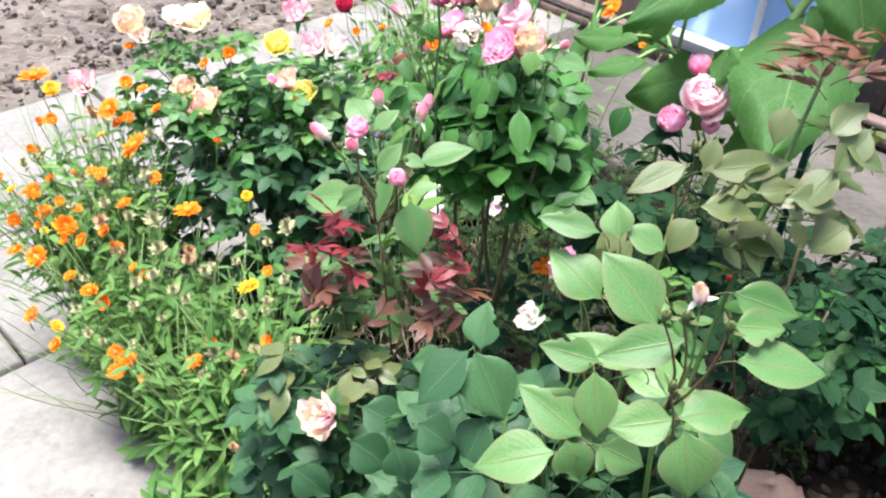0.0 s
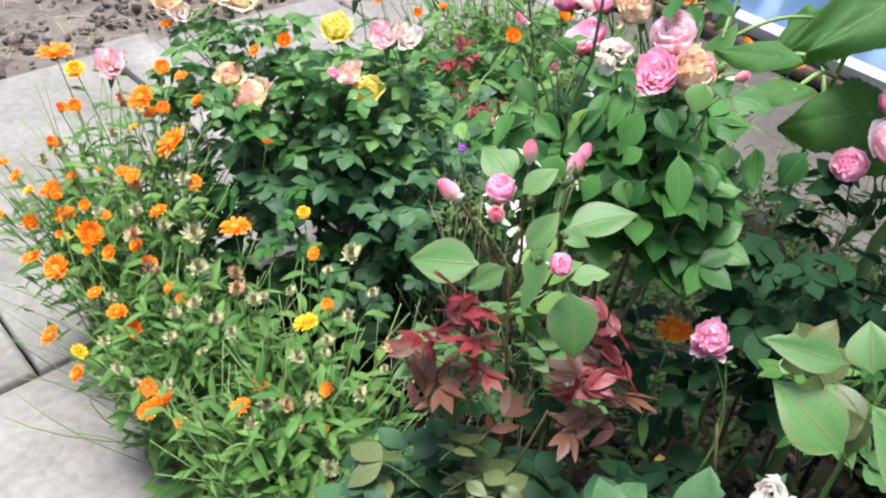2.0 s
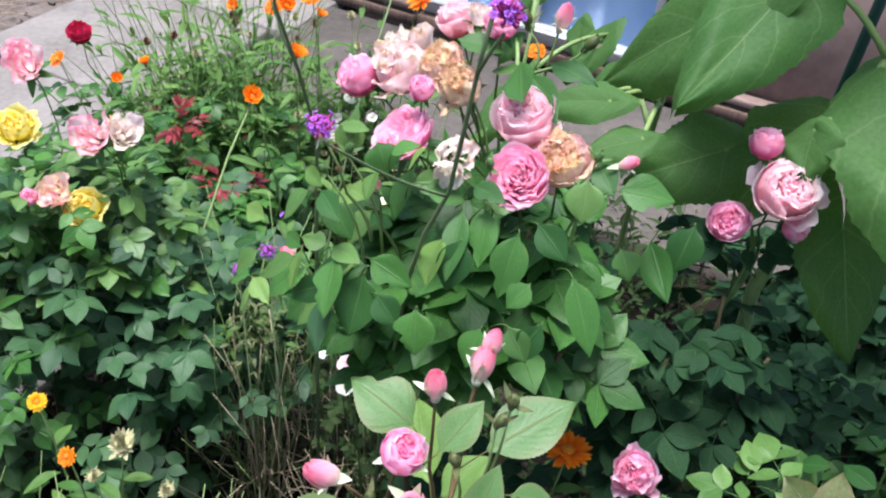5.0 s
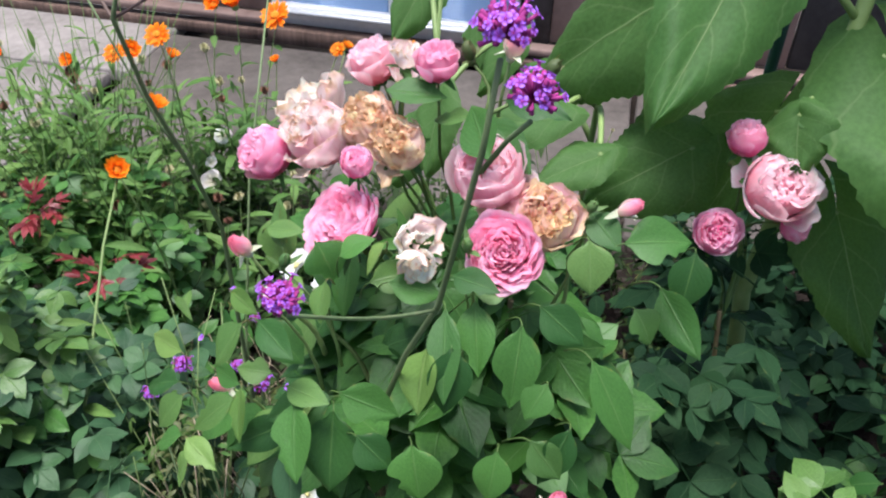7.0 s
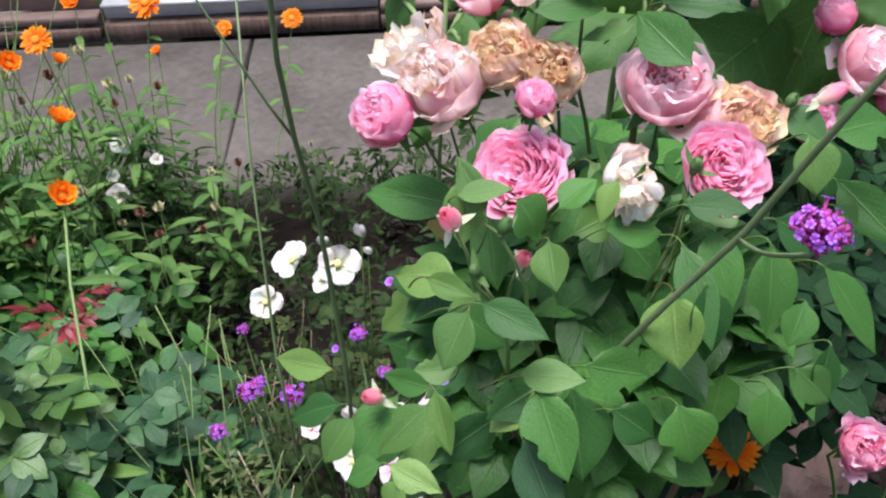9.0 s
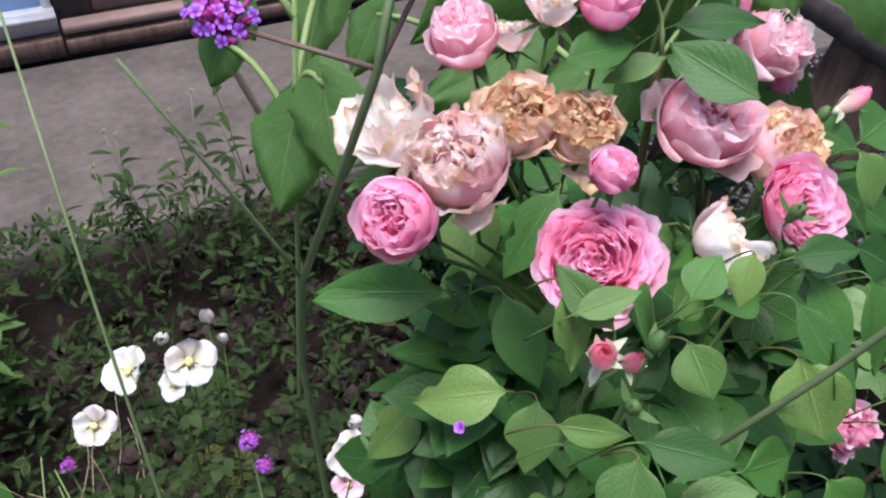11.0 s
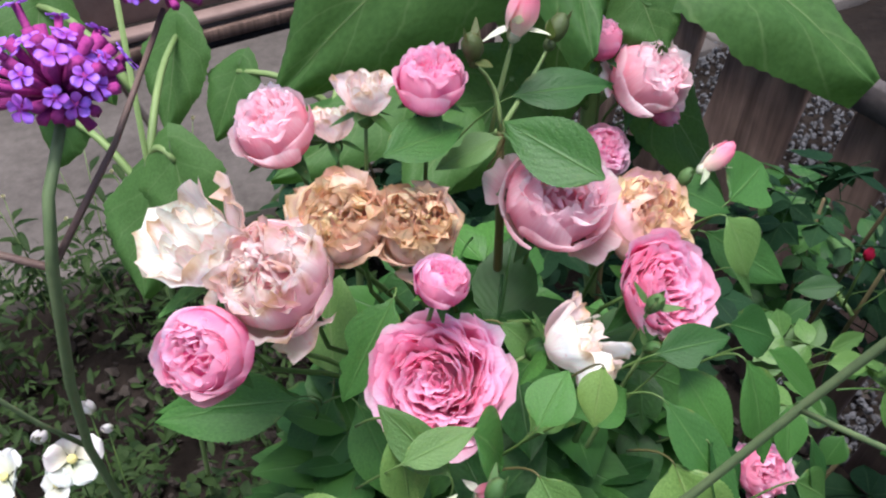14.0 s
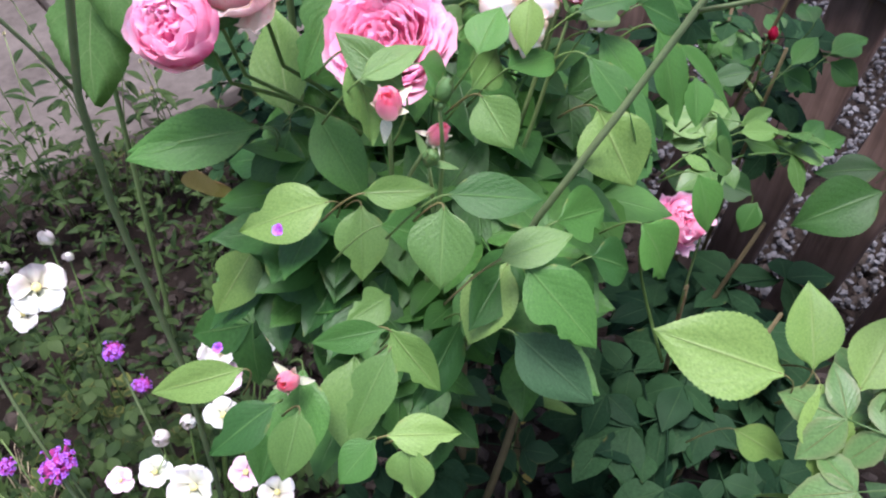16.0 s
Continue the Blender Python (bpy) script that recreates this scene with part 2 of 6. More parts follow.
STEM_R = plain("stem_reddish", (0.075, 0.045, 0.02), (0.12, 0.085, 0.04), 0.5, 90.0, 0.3, 0.001)
STEM_RED = plain("leaf_stalk_red", (0.085, 0.075, 0.028), (0.130, 0.125, 0.045), 0.5, 90.0, 0.3, 0.001)
STEM_V = plain("verbena_stem", (0.070, 0.112, 0.046), (0.130, 0.180, 0.080), 0.55, 90.0, 0.4, 0.001)
STEM_P = plain("verbena_twig", (0.10, 0.055, 0.06), (0.14, 0.10, 0.07), 0.55, 90.0)
CANE = plain("woody_cane", (0.07, 0.05, 0.025), (0.13, 0.11, 0.05), 0.65, 60.0, 0.5, 0.002)
SOIL = plain("dark_soil", (0.007, 0.0052, 0.0042), (0.026, 0.020, 0.016), 0.95, 26.0, 1.0, 0.02, 9.0, 0.1)
EARTH = plain("cracked_earth", (0.078, 0.063, 0.054), (0.176, 0.148, 0.132), 0.95, 16.0, 1.0, 0.02, 9.0, 0.1)
# far slabs: dirt, and the greenhouse's shade put into the same colour
SLAB_D = plain("dirty_shaded_slab", (0.052, 0.046, 0.041), (0.112, 0.100, 0.090), 0.95, 26.0, 0.5, 0.004, 9.0, 0.1)
SLAB = plain("concrete_slab", (0.128, 0.118, 0.107), (0.240, 0.222, 0.207), 0.9, 34.0, 0.4, 0.003, 9.0, 0.15)
STONE = plain("gravel_stone", (0.022, 0.023, 0.025), (0.125, 0.125, 0.128), 0.8, 8.0, 0.5, 0.004)
CLOD = plain("soil_clod", (0.012, 0.0095, 0.0075), (0.055, 0.044, 0.036), 0.95, 40.0, 0.8, 0.006)
WOOD = plain("old_fence_wood", (0.045, 0.027, 0.020), (0.185, 0.122, 0.094), 0.8, 60.0, 0.9, 0.006, along=0.06)
WOODG = plain("grey_rail_wood", (0.030, 0.025, 0.024), (0.105, 0.090, 0.086), 0.8, 20.0, 0.5, 0.004)
PINKW = plain("faded_board", (0.15, 0.10, 0.085), (0.25, 0.18, 0.155), 0.85, 14.0, 0.5, 0.003)
ALU = plain("aluminium", (0.46, 0.47, 0.48), (0.62, 0.63, 0.64), 0.42, 30.0, 0.1, 0.001, spec=0.5, metal=0.4)
GREENM = plain("green_coated_stake", (0.004, 0.03, 0.02), (0.008, 0.05, 0.032), 0.35, 40.0)
BLACKP = plain("black_plastic", (0.006, 0.006, 0.008), (0.02, 0.02, 0.022), 0.5, 40.0)
STRAW = plain("dry_straw", (0.25, 0.20, 0.13), (0.42, 0.35, 0.24), 0.85, 60.0)
GLASS, _, gb = mat_base("greenhouse_glass", 0.04)
gb.inputs["Base Color"].default_value = (0.26, 0.40, 0.62, 1)
gb.inputs["Transmission Weight"].default_value = 0.55
gb.inputs["Specular IOR Level"].default_value = 0.22
TAR = plain("tarred_board", (0.016, 0.016, 0.018), (0.05, 0.048, 0.048), 0.8, 18.0, 0.5, 0.004)
BLUE = plain("blue_water_barrel", (0.03, 0.09, 0.30), (0.06, 0.16, 0.42), 0.35, 6.0, 0.1, 0.002)


# ---- mesh tools ----
def mesh_of(name, verts, faces, uvs=None, smooth=True):
    me = bpy.data.meshes.new(name)
    me.from_pydata([tuple(v) for v in np.asarray(verts).tolist()], [], [list(f) for f in faces])
    if uvs is not None:
        layer = me.uv_layers.new(name="UVMap")
        idx = np.empty(len(me.loops), dtype=np.int32)
        me.loops.foreach_get("vertex_index", idx)
        layer.data.foreach_set("uv", np.asarray(uvs, dtype=np.float32)[idx].ravel())
    if smooth:
        me.polygons.foreach_set("use_smooth", np.ones(len(me.polygons), dtype=bool))
    me.update()
    return me


def join(pieces):
    """Several (verts, faces, uvs) as one."""
    vs, fs, us, n = [], [], [], 0
    for v, f, u in pieces:
        vs.append(v), us.append(u)
        fs.extend([[i + n for i in q] for q in f])
        n += len(v)
    return np.concatenate(vs), fs, np.concatenate(us)


def moved(piece, m):
    v, f, u = piece
    a = np.array(m)
    return v @ a[:3, :3].T + a[:3, 3], f, u


def grid_faces(nu, nv, off=0):
    return [[off + i * nv + j, off + (i + 1) * nv + j, off + (i + 1) * nv + j + 1, off + i * nv + j + 1] for i in range(nu - 1) for j in range(nv - 1)]


def blade(length=1.0, width=0.6, n=12, m=5, fold=0.25, curl=0.2, teeth=0.0, power=0.75, tip=1.0, wave=0.0, seed=0, full=0.72, ovate=False, bite=0.0):
    """A leaf blade from the origin along +y, its upper side to +z."""
    rng = np.random.RandomState(seed)
    ph = rng.rand() * 6
    v, u = [], []
    for i in range(n):
        t = i / (n - 1)
        w = width / 2 * (max(0.02, math.sin(math.pi * min(1, t) ** power)) ** full * (1 - 0.25 * t * tip) if not ovate else 3.02 * max(t, 0.004) ** 0.70 * max(1 - t, 0.004) ** (0.86 + 0.24 * t))
        if teeth and 0 < i < n - 1:
            w *= 1 + teeth * (1 if i % 2 else -1)
        for j in range(m):
            s = 2 * j / (m - 1) - 1
            x = s * w
            if bite and s > 0.2:
                x *= 1 - 0.42 * math.exp(-((t - bite) / 0.10) ** 2) - 0.25 * math.exp(-((t - bite - 0.2) / 0.05) ** 2)
            z = fold * abs(x) * (1.5 - 0.9 * abs(s)) - curl * length * t * t + wave * math.sin(5 * t + 3 * s + ph) * abs(s) * width
            y = t * length + (0.05 * length * abs(s) if i else 0)
            v.append((x, y, z)), u.append((s / 2 + 0.5, t))
    return np.array(v), grid_faces(n, m), np.array(u)


def heart(length=1.0, width=1.0, n=26, m=13, curl=0.25, seed=0):
    """A broad heart-shaped leaf: rounded shoulders behind the stalk, a drawn-out tip and a toothed rim."""
    rng = np.random.RandomState(seed)
    ph = rng.rand(4) * 6
    v, u = [], []
    for i in range(n):
        t = i / (n - 1)
        w = width / 2 * ((t / 0.24) ** 0.5 if t < 0.24 else (1 - ((t - 0.24) / 0.76) ** 1.45) ** 0.92)
        w = max(w, 0.012) * (1 + (0.022 * (1 if i % 2 else -1) + 0.028 * math.sin(19 * t + ph[3]) + 0.020 * math.sin(41 * t + ph[0]) if 0 < i < n - 1 else 0))
        for j in range(m):
            s = 2 * j / (m - 1) - 1
            a = abs(s)
            y = t * length - (1 - t) ** 4 * 0.34 * length * a ** 1.2 + 0.05 * length * a * t * (1 - t)
            z = 0.16 * a * width * (1 - 0.5 * t) - curl * length * t * t - 0.20 * width * a ** 3
            z += 0.042 * math.sin(6 * t + ph[0] + 2 * s) * a + 0.020 * math.sin(13 * t + 5 * s + ph[1]) * a + 0.010 * math.cos(9 * (t - 0.7 * a) * 3.1) * (1 - t)
            v.append((s * w + 0.02 * math.sin(4 * t + ph[2]) * t, y, z)), u.append((s / 2 + 0.5, t))
    return np.array(v), grid_faces(n, m), np.array(u)


def tube(points, r0, r1, sides=6):
    p = [Vector(q) for q in points]
    v, u, f = [], [], []
    side = None
    for i, q in enumerate(p):
        d = (p[min(i + 1, len(p) - 1)] - p[max(i - 1, 0)]).normalized()
        if side is None:
            side = d.cross(Vector((0.3, 0.5, 0.8))).normalized()
        side = (side - d * side.dot(d)).normalized()
        other = d.cross(side)
        r = r0 + (r1 - r0) * i / max(1, len(p) - 1)
        for k in range(sides):
            a = 2 * math.pi * k / sides
            v.append(q + (side * math.cos(a) + other * math.sin(a)) * r), u.append((k / sides, i / len(p)))
    for i in range(len(p) - 1):
        for k in range(sides):
            k2 = (k + 1) % sides
            f.append([i * sides + k, i * sides + k2, (i + 1) * sides + k2, (i + 1) * sides + k])
    f.append(list(range(sides))[::-1]), f.append([(len(p) - 1) * sides + k for k in range(sides)])
    return np.array([tuple(q) for q in v]), f, np.array(u)


def arc(a, b, sag=(0, 0, 0), n=7):
    a, b, s = Vector(a), Vector(b), Vector(sag)
    return [a.lerp(b, i / (n - 1)) + s * math.sin(math.pi * i / (n - 1)) for i in range(n)]


def ball(r=0.5, nu=8, nv=6, squash=1.0, rough=0.0, seed=0):
    rng = np.random.RandomState(seed)
    v, u = [], []
    for i in range(nv + 1):
        th = math.pi * i / nv
        for k in range(nu):
            a = 2 * math.pi * k / nu
            q = r * (1 + rough * (rng.rand() - 0.5))
            v.append((q * math.sin(th) * math.cos(a), q * math.sin(th) * math.sin(a), q * squash * math.cos(th))), u.append((k / nu, i / nv))
    f = [[i * nu + k, (i + 1) * nu + k, (i + 1) * nu + (k + 1) % nu, i * nu + (k + 1) % nu] for i in range(nv) for k in range(nu)]
    return np.array(v), f, np.array(u)


def box(sx, sy, sz, bevel=0.003):
    bm = bmesh.new()
    bmesh.ops.create_cube(bm, size=1.0)
    bmesh.ops.scale(bm, vec=(sx, sy, sz), verts=bm.verts)
    if bevel:
        bmesh.ops.bevel(bm, geom=bm.edges[:], offset=bevel, segments=1, affect="EDGES")
    v = np.array([tuple(q.co) for q in bm.verts])
    f = [[q.index for q in face.verts] for face in bm.faces]
    bm.free()
    return v, f, np.zeros((len(v), 2))


def aim(at, axis, roll=0.0, size=1.0):
    """A pose at a place whose z points along axis."""
    q = Vector(axis).to_track_quat("Z", "Y").to_matrix().to_4x4()
    return Matrix.Translation(at) @ q @ Matrix.Rotation(roll, 4, "Z") @ Matrix.Scale(size, 4)


def lay(base, tip, up, width=None):
    """A pose for a blade of length 1 from base to tip, its upper side towards up."""
    b, t = Vector(base), Vector(tip)
    y = (t - b)
    length = y.length
    y.normalize()
    z = Vector(up) - y * y.dot(Vector(up))
    z.normalize()
    x = y.cross(z)
    w = length if width is None else width
    m = Matrix((x * w, y * length, z * w)).transposed().to_4x4()
    m.translation = b
    return m


def thing(name, at=(0, 0, 0), label="", category="", group="", kind=""):
    ob = new(name)
    ob.location = at
    ob.empty_display_size = 0.05
    return tagged(ob, label, category, group, kind)


def part(name, mesh, material, parent, m=None, label="", kind=""):
    """One mesh object under a thing, posed in the world by m."""
    if not mesh.materials:
        mesh.materials.append(material)
    ob = new(name, mesh)
    ob.parent = parent
    base = Matrix.Identity(4)
    p = parent
    while p:
        base = p.matrix_basis @ base
        p = p.parent
    ob.matrix_basis = base.inverted() @ (m if m is not None else Matrix.Identity(4))
    if mesh.materials[0] != material:
        ob.material_slots[0].link = "OBJECT"
        ob.material_slots[0].material = material
    return tagged(ob, label, "", "", kind)


def solid(name, piece, smooth=True):
    return mesh_of(name, *piece, smooth=smooth)

# ---- leaf and flower patterns ----
def compound(n_leaflets, seed, n=12, m=5, teeth=0.03, slender=0.68, spread=(58, 76)):
    """A rose leaf: three, five or seven leaflets on one stalk, length 1 along +y."""
    rng = np.random.RandomState(seed)
    out = []
    pairs = (n_leaflets - 1) // 2
    stalk = arc((0, 0, 0), (0, 0.56, 0.0), (0, 0, 0.04), 5)
    out.append(tube(stalk, 0.011, 0.007, 4))
    for k in range(pairs):
        y = 0.54 - 0.27 * k
        for sgn in (-1, 1):
            size = (0.42 - 0.05 * k) * rng.uniform(0.9, 1.1)
            b = blade(1, slender * rng.uniform(0.9, 1.1), n, m, rng.uniform(0.05, 0.35), rng.uniform(0.05, 0.3), teeth, 0.8, wave=0.03, seed=seed * 7 + k, ovate=True)
            mm = Matrix.Translation((0, y, 0.02)) @ Matrix.Rotation(-sgn * radians(rng.uniform(*spread)), 4, "Z") @ Matrix.Rotation(radians(rng.uniform(-22, 12)), 4, "X") @ Matrix.Rotation(radians(rng.uniform(-18, 18)), 4, "Y") @ Matrix.Scale(size, 4)
            out.append(moved(b, mm))
    b = blade(1, slender * 1.06, n, m, rng.uniform(0.05, 0.3), rng.uniform(0.05, 0.3), teeth, 0.8, wave=0.03, seed=seed, ovate=True)
    out.append(moved(b, Matrix.Translation((0, 0.55, 0.02)) @ Matrix.Rotation(radians(rng.uniform(-15, 8)), 4, "X") @ Matrix.Scale(0.47, 4)))
    return join(out)


FINE = [compound(5 if k % 3 else 3, 10 + k) for k in range(6)]
COARSE = [compound(5 if k % 3 else 3, 30 + k, 6, 3, 0.0) for k in range(6)]
SPEAR = [compound(5, 50 + k, 10, 5, 0.0, 0.34, (24, 44)) for k in range(4)]
SPEAR_C = [compound(5, 60 + k, 6, 3, 0.0, 0.30, (26, 44)) for k in range(4)]
FINE_ME = [solid("rose_leaf", p) for p in FINE]
SPEAR_ME = [solid("narrow_rose_leaf", p) for p in SPEAR]
LEAFLET = [blade(1, 1, 44, 7, 0.22, 0.10 + 0.06 * k, 0.019, 0.8, wave=0.03, seed=k, ovate=True, bite=(0, 0, 0.55, 0, 0.7)[k]) for k in range(5)]
LEAFLET_ME = [solid("leaflet", p) for p in LEAFLET]
STRAP = [blade(1, 0.26, 9, 5, 0.3, 0.25 + 0.12 * k, 0.0, 1.15, 0.2, 0.05, k) for k in range(4)]
STRAP_ME = [solid("strap_leaf", p) for p in STRAP]
THIN = [blade(1, 0.36, 5, 3, 0.3, 0.25 + 0.12 * k, 0.0, 0.9, 0.2, 0.05, k) for k in range(4)]
HEART_ME = [solid("heart_leaf", heart(1, 1, 40, 15, 0.12 + 0.06 * k, k)) for k in range(4)]


def petal_sheet(rng, az, half, profile, spiral=0.05, drop=0.25, ruffle=0.0, crumple=0.0, notch=0.0, seed=0, nu=9, nv=11):
    """One petal: a sheet swept round the axis; profile(t) gives radius and height from foot to rim."""
    ph = rng.rand(3) * 6.3
    v, u = [], []
    for p in range(nu):
        t = p / (nu - 1)
        for q in range(nv):
            k = 2 * q / (nv - 1) - 1
            tt = t * (1 - drop * abs(k) ** 2.6 - notch * max(0.0, 1 - 6 * abs(k)) * 0.5)
            rad, z = profile(tt)
            rad *= 1 + spiral * k
            rad += ruffle * (math.sin(2.6 * k + ph[0]) * tt * tt + 0.6 * math.sin(6 * k + ph[1]) * tt ** 4)
            z += ruffle * 0.7 * math.sin(3.6 * k + ph[2]) * tt * tt
            ang = az + k * half * (0.55 + 0.45 * min(1.0, 1.6 * tt))
            w = Vector((rad * math.cos(ang), rad * math.sin(ang), z))
            if crumple:
                w += noise.noise_vector(w * 5.0 + Vector((seed, az, 0))) * crumple * (0.3 + tt)
                w += noise.noise_vector(w * 13.0 + Vector((az, seed, 0))) * crumple * 0.45 * tt
            v.append(tuple(w)), u.append((q / (nv - 1), t))
    return np.array(v), grid_faces(nu, nv), np.array(u)


def globe(R, top, lat, roll):
    """A cupped petal: up the side of a ball as far as the latitude lat, with a rolled rim."""
    zs = min(0.52, top / max(0.25, math.sin(lat)))

    def at(t):
        phi = -1.30 + (lat + 1.30) * t
        k = max(0.0, t - 0.78) / 0.22
        return R * max(0.02, math.cos(phi)) * (1 + roll * k * k), zs * math.sin(phi) - 0.35 * roll * R * k ** 3
    return at


def upright(R, top, lean, roll):
    """A petal of an open bloom: out from the foot, then up to a leaning rim."""
    def at(t):
        k = max(0.0, t - 0.8) / 0.2
        return R * (1 - (1 - t) ** 2.4) ** 0.62 * (1 + lean * t * t) * (1 + roll * k * k), -0.36 + (top + 0.36) * t ** 1.15 - 0.25 * roll * R * k ** 3
    return at


def rose_core(R, z, seed):
    """A petal-coloured ball added behind the visible petals to close dark gaps."""
    c = ball(R, 14, 9, 0.9, 0.16, seed)
    return moved((c[0], c[1], np.full((len(c[0]), 2), 0.25)), Matrix.Translation((0, 0, z)))


def cupped_rose(seed, ruffle=0.014, crumple=0.020, loose=0.0, flop=0, every=1):
    """Broad guard petals wrap a ball whose mouth is packed with small ones; flop: outer petals that hang away."""
    rng = np.random.RandomState(seed)
    out, az = [], rng.rand() * 6
    rows = [(0.50, 5, 26, 0.80, 0.20), (0.47, 5, 48, 0.78, 0.10), (0.42, 5, 57, 0.74, 0.06), (0.35, 8, 60, 0.62, 0.05), (0.30, 8, 60, 0.58, 0.05), (0.25, 7, 62, 0.62, 0.05), (0.20, 7, 64, 0.66, 0.05), (0.15, 6, 64, 0.7, 0.05), (0.10, 5, 66, 0.8, 0.04), (0.05, 3, 66, 1.0, 0.0)]
    for i, (R, n, lat, half, roll) in enumerate(rows):
        az += 0.63
        if i % every:
            continue
        for j in range(n):
            top = (0.20, 0.36, 0.40)[min(i, 2)] * rng.uniform(0.90, 1.08)
            if i > 2:
                f = upright(R * rng.uniform(0.88, 1.12), 0.37 - 0.5 * max(0.0, 0.16 - R) + rng.uniform(-0.05, 0.03), 0.02, rng.uniform(0.0, 0.22))
                out.append(petal_sheet(rng, az + 2 * math.pi * j / n + rng.uniform(-0.3, 0.3), half * rng.uniform(0.85, 1.25), f, 0.10, 0.14, 0.03 + ruffle, crumple + 0.01, 0.08, seed))
                continue
            f = globe(R * rng.uniform(0.97, 1.03) * (1 + loose * (0.5 if i else 1.0)), top, radians(lat + rng.uniform(-9, 9) - 25 * loose), roll * rng.uniform(0.5, 1.6))
            out.append(petal_sheet(rng, az + 2 * math.pi * j / n + rng.uniform(-0.15, 0.15), half * rng.uniform(0.92, 1.1), f, 0.05, 0.2 if i < 3 else 0.12, ruffle * (1 if i < 2 else 1.5), crumple, 0.06, seed))
    for j in range(flop):
        f = upright(0.52, -0.16 + 0.12 * rng.rand(), 0.30, 0.10)
        out.append(petal_sheet(rng, 2.399 * j + rng.rand(), 0.55, f, 0.04, 0.25, 2 * ruffle, 2.2 * crumple, 0.1, seed))
    return join(out + [rose_core(0.30, -0.03, seed)])


def quartered_rose(seed, ruffle=0.034, crumple=0.030, hollow=0.0):
    """An open bloom: ring on ring of close-set petals, their rims rolled out, round a small dark eye."""
    rng = np.random.RandomState(seed)
    out, az = [], 0.0
    rows = [(0.045, 3), (0.085, 5), (0.125, 6), (0.165, 7), (0.205, 8), (0.245, 8), (0.285, 9), (0.32, 9), (0.355, 9), (0.39, 9), (0.42, 9), (0.445, 9), (0.465, 8), (0.475, 8)]
    for i, (R, n) in enumerate(rows):
        az += 0.9 + rng.rand() * 0.5
        top = 0.17 - hollow * (1 - R / 0.47) ** 2 * 0.25 - 0.55 * max(0.0, R - 0.22) ** 1.1
        for j in range(n):
            f = upright(R * rng.uniform(0.86, 1.10), top + rng.uniform(-0.05, 0.04), rng.uniform(0.0, 0.10), rng.uniform(-0.10, 0.22) if R > 0.1 else 0.3)
            out.append(petal_sheet(rng, az + 2 * math.pi * j / n + rng.uniform(-0.2, 0.2), math.pi / n * rng.uniform(1.35, 2.0), f, 0.09 if R > 0.1 else 0.16, 0.14, ruffle * (0.5 + R), crumple, 0.10, seed))
    return join(out + [moved(rose_core(0.30, 0.0, seed), Matrix.Translation((0, 0, -0.26)) @ Matrix.Diagonal((1, 1, 0.75, 1)))])


def ragged_rose(n, seed, ruffle=0.05, crumple=0.06, droop=0.5, tall=0.55):
    """A spent bloom: a few papery petals, folded and hanging all ways."""
    rng = np.random.RandomState(seed)
    out = []
    for i in range(n):
        f = (i + 0.5) / n
        lean, top = droop * f * rng.uniform(0.3, 1.2), (tall - 0.30) * (1 - 1.3 * droop * f * rng.rand())
        out.append(petal_sheet(rng, 2.399 * i + rng.uniform(-0.4, 0.4), rng.uniform(0.55, 0.95), upright(0.10 + 0.30 * f, top, lean, rng.uniform(-0.25, 0.25)), 0.12, 0.25, ruffle, crumple, 0.15, seed + i))
    return join(out)


def rose_bud(n, seed, tall=1.1):
    rng = np.random.RandomState(seed)
    out = []
    for i in range(n):
        f = (i + 0.5) / n
        R = 0.10 + 0.22 * f

        def at(t, R=R, h=tall * (0.98 - 0.16 * f)):
            k = max(0.0, t - 0.8) / 0.2
            return R * math.sin(math.pi * min(1.0, 0.12 + 0.72 * t)) ** 0.8 * (1 + (0.22 if f > 0.7 else 0.05) * k * k), -0.42 + h * t
        out.append(petal_sheet(rng, 2.399 * i, 1.25 - 0.3 * f, at, 0.10, 0.16, 0.006, 0.006, 0.05, seed, 9, 9))
    return join(out)


ROSE = {
    "open": [solid("open_rose", quartered_rose(3, hollow=0.5)), solid("open_rose", quartered_rose(4, hollow=0.25))],
    "cup": [solid("cupped_rose", cupped_rose(s)) for s in (5, 6, 7)],
    "shell": [solid("shell_rose", cupped_rose(8, 0.02, 0.02, 0.05, 3))],
    "pale": [solid("faded_rose", cupped_rose(s, 0.045, 0.050, 0.06, 4)) for s in (9, 10)],
    "brown": [solid("withered_rose", cupped_rose(s, 0.050, 0.070, 0.04, 2)) for s in (11, 12)],
    "wilt": [solid("wilted_rose", ragged_rose(14, s)) for s in (13, 14)],
    "loose": [solid("loose_rose", cupped_rose(s, 0.045, 0.055, 0.34, 4, 2)) for s in (15, 16)],
    "bud": [solid("rose_bud", rose_bud(11, s)) for s in (17, 18)],
}
sep = [moved(blade(1, 0.44, 7, 3, 0.4, 0.0, 0, 0.6), Matrix.Rotation(2 * math.pi * k / 5, 4, "Z") @ Matrix.Translation((0, 0.08, -0.34)) @ Matrix.Rotation(radians(14 if k % 2 else -28), 4, "X") @ Matrix.Scale(0.52, 4)) for k in range(5)]
CALYX_ME = solid("rose_calyx", join([moved(ball(0.15, 8, 6, 1.2), Matrix.Translation((0, 0, -0.43)))] + sep))
fold = [moved(blade(1, 0.36, 7, 3, 0.5, -0.15, 0, 0.6), Matrix.Rotation(2 * math.pi * k / 5, 4, "Z") @ Matrix.Translation((0, 0.16, -0.36)) @ Matrix.Rotation(radians(80 if k % 3 else 20), 4, "X") @ Matrix.Scale(0.92, 4)) for k in range(5)]
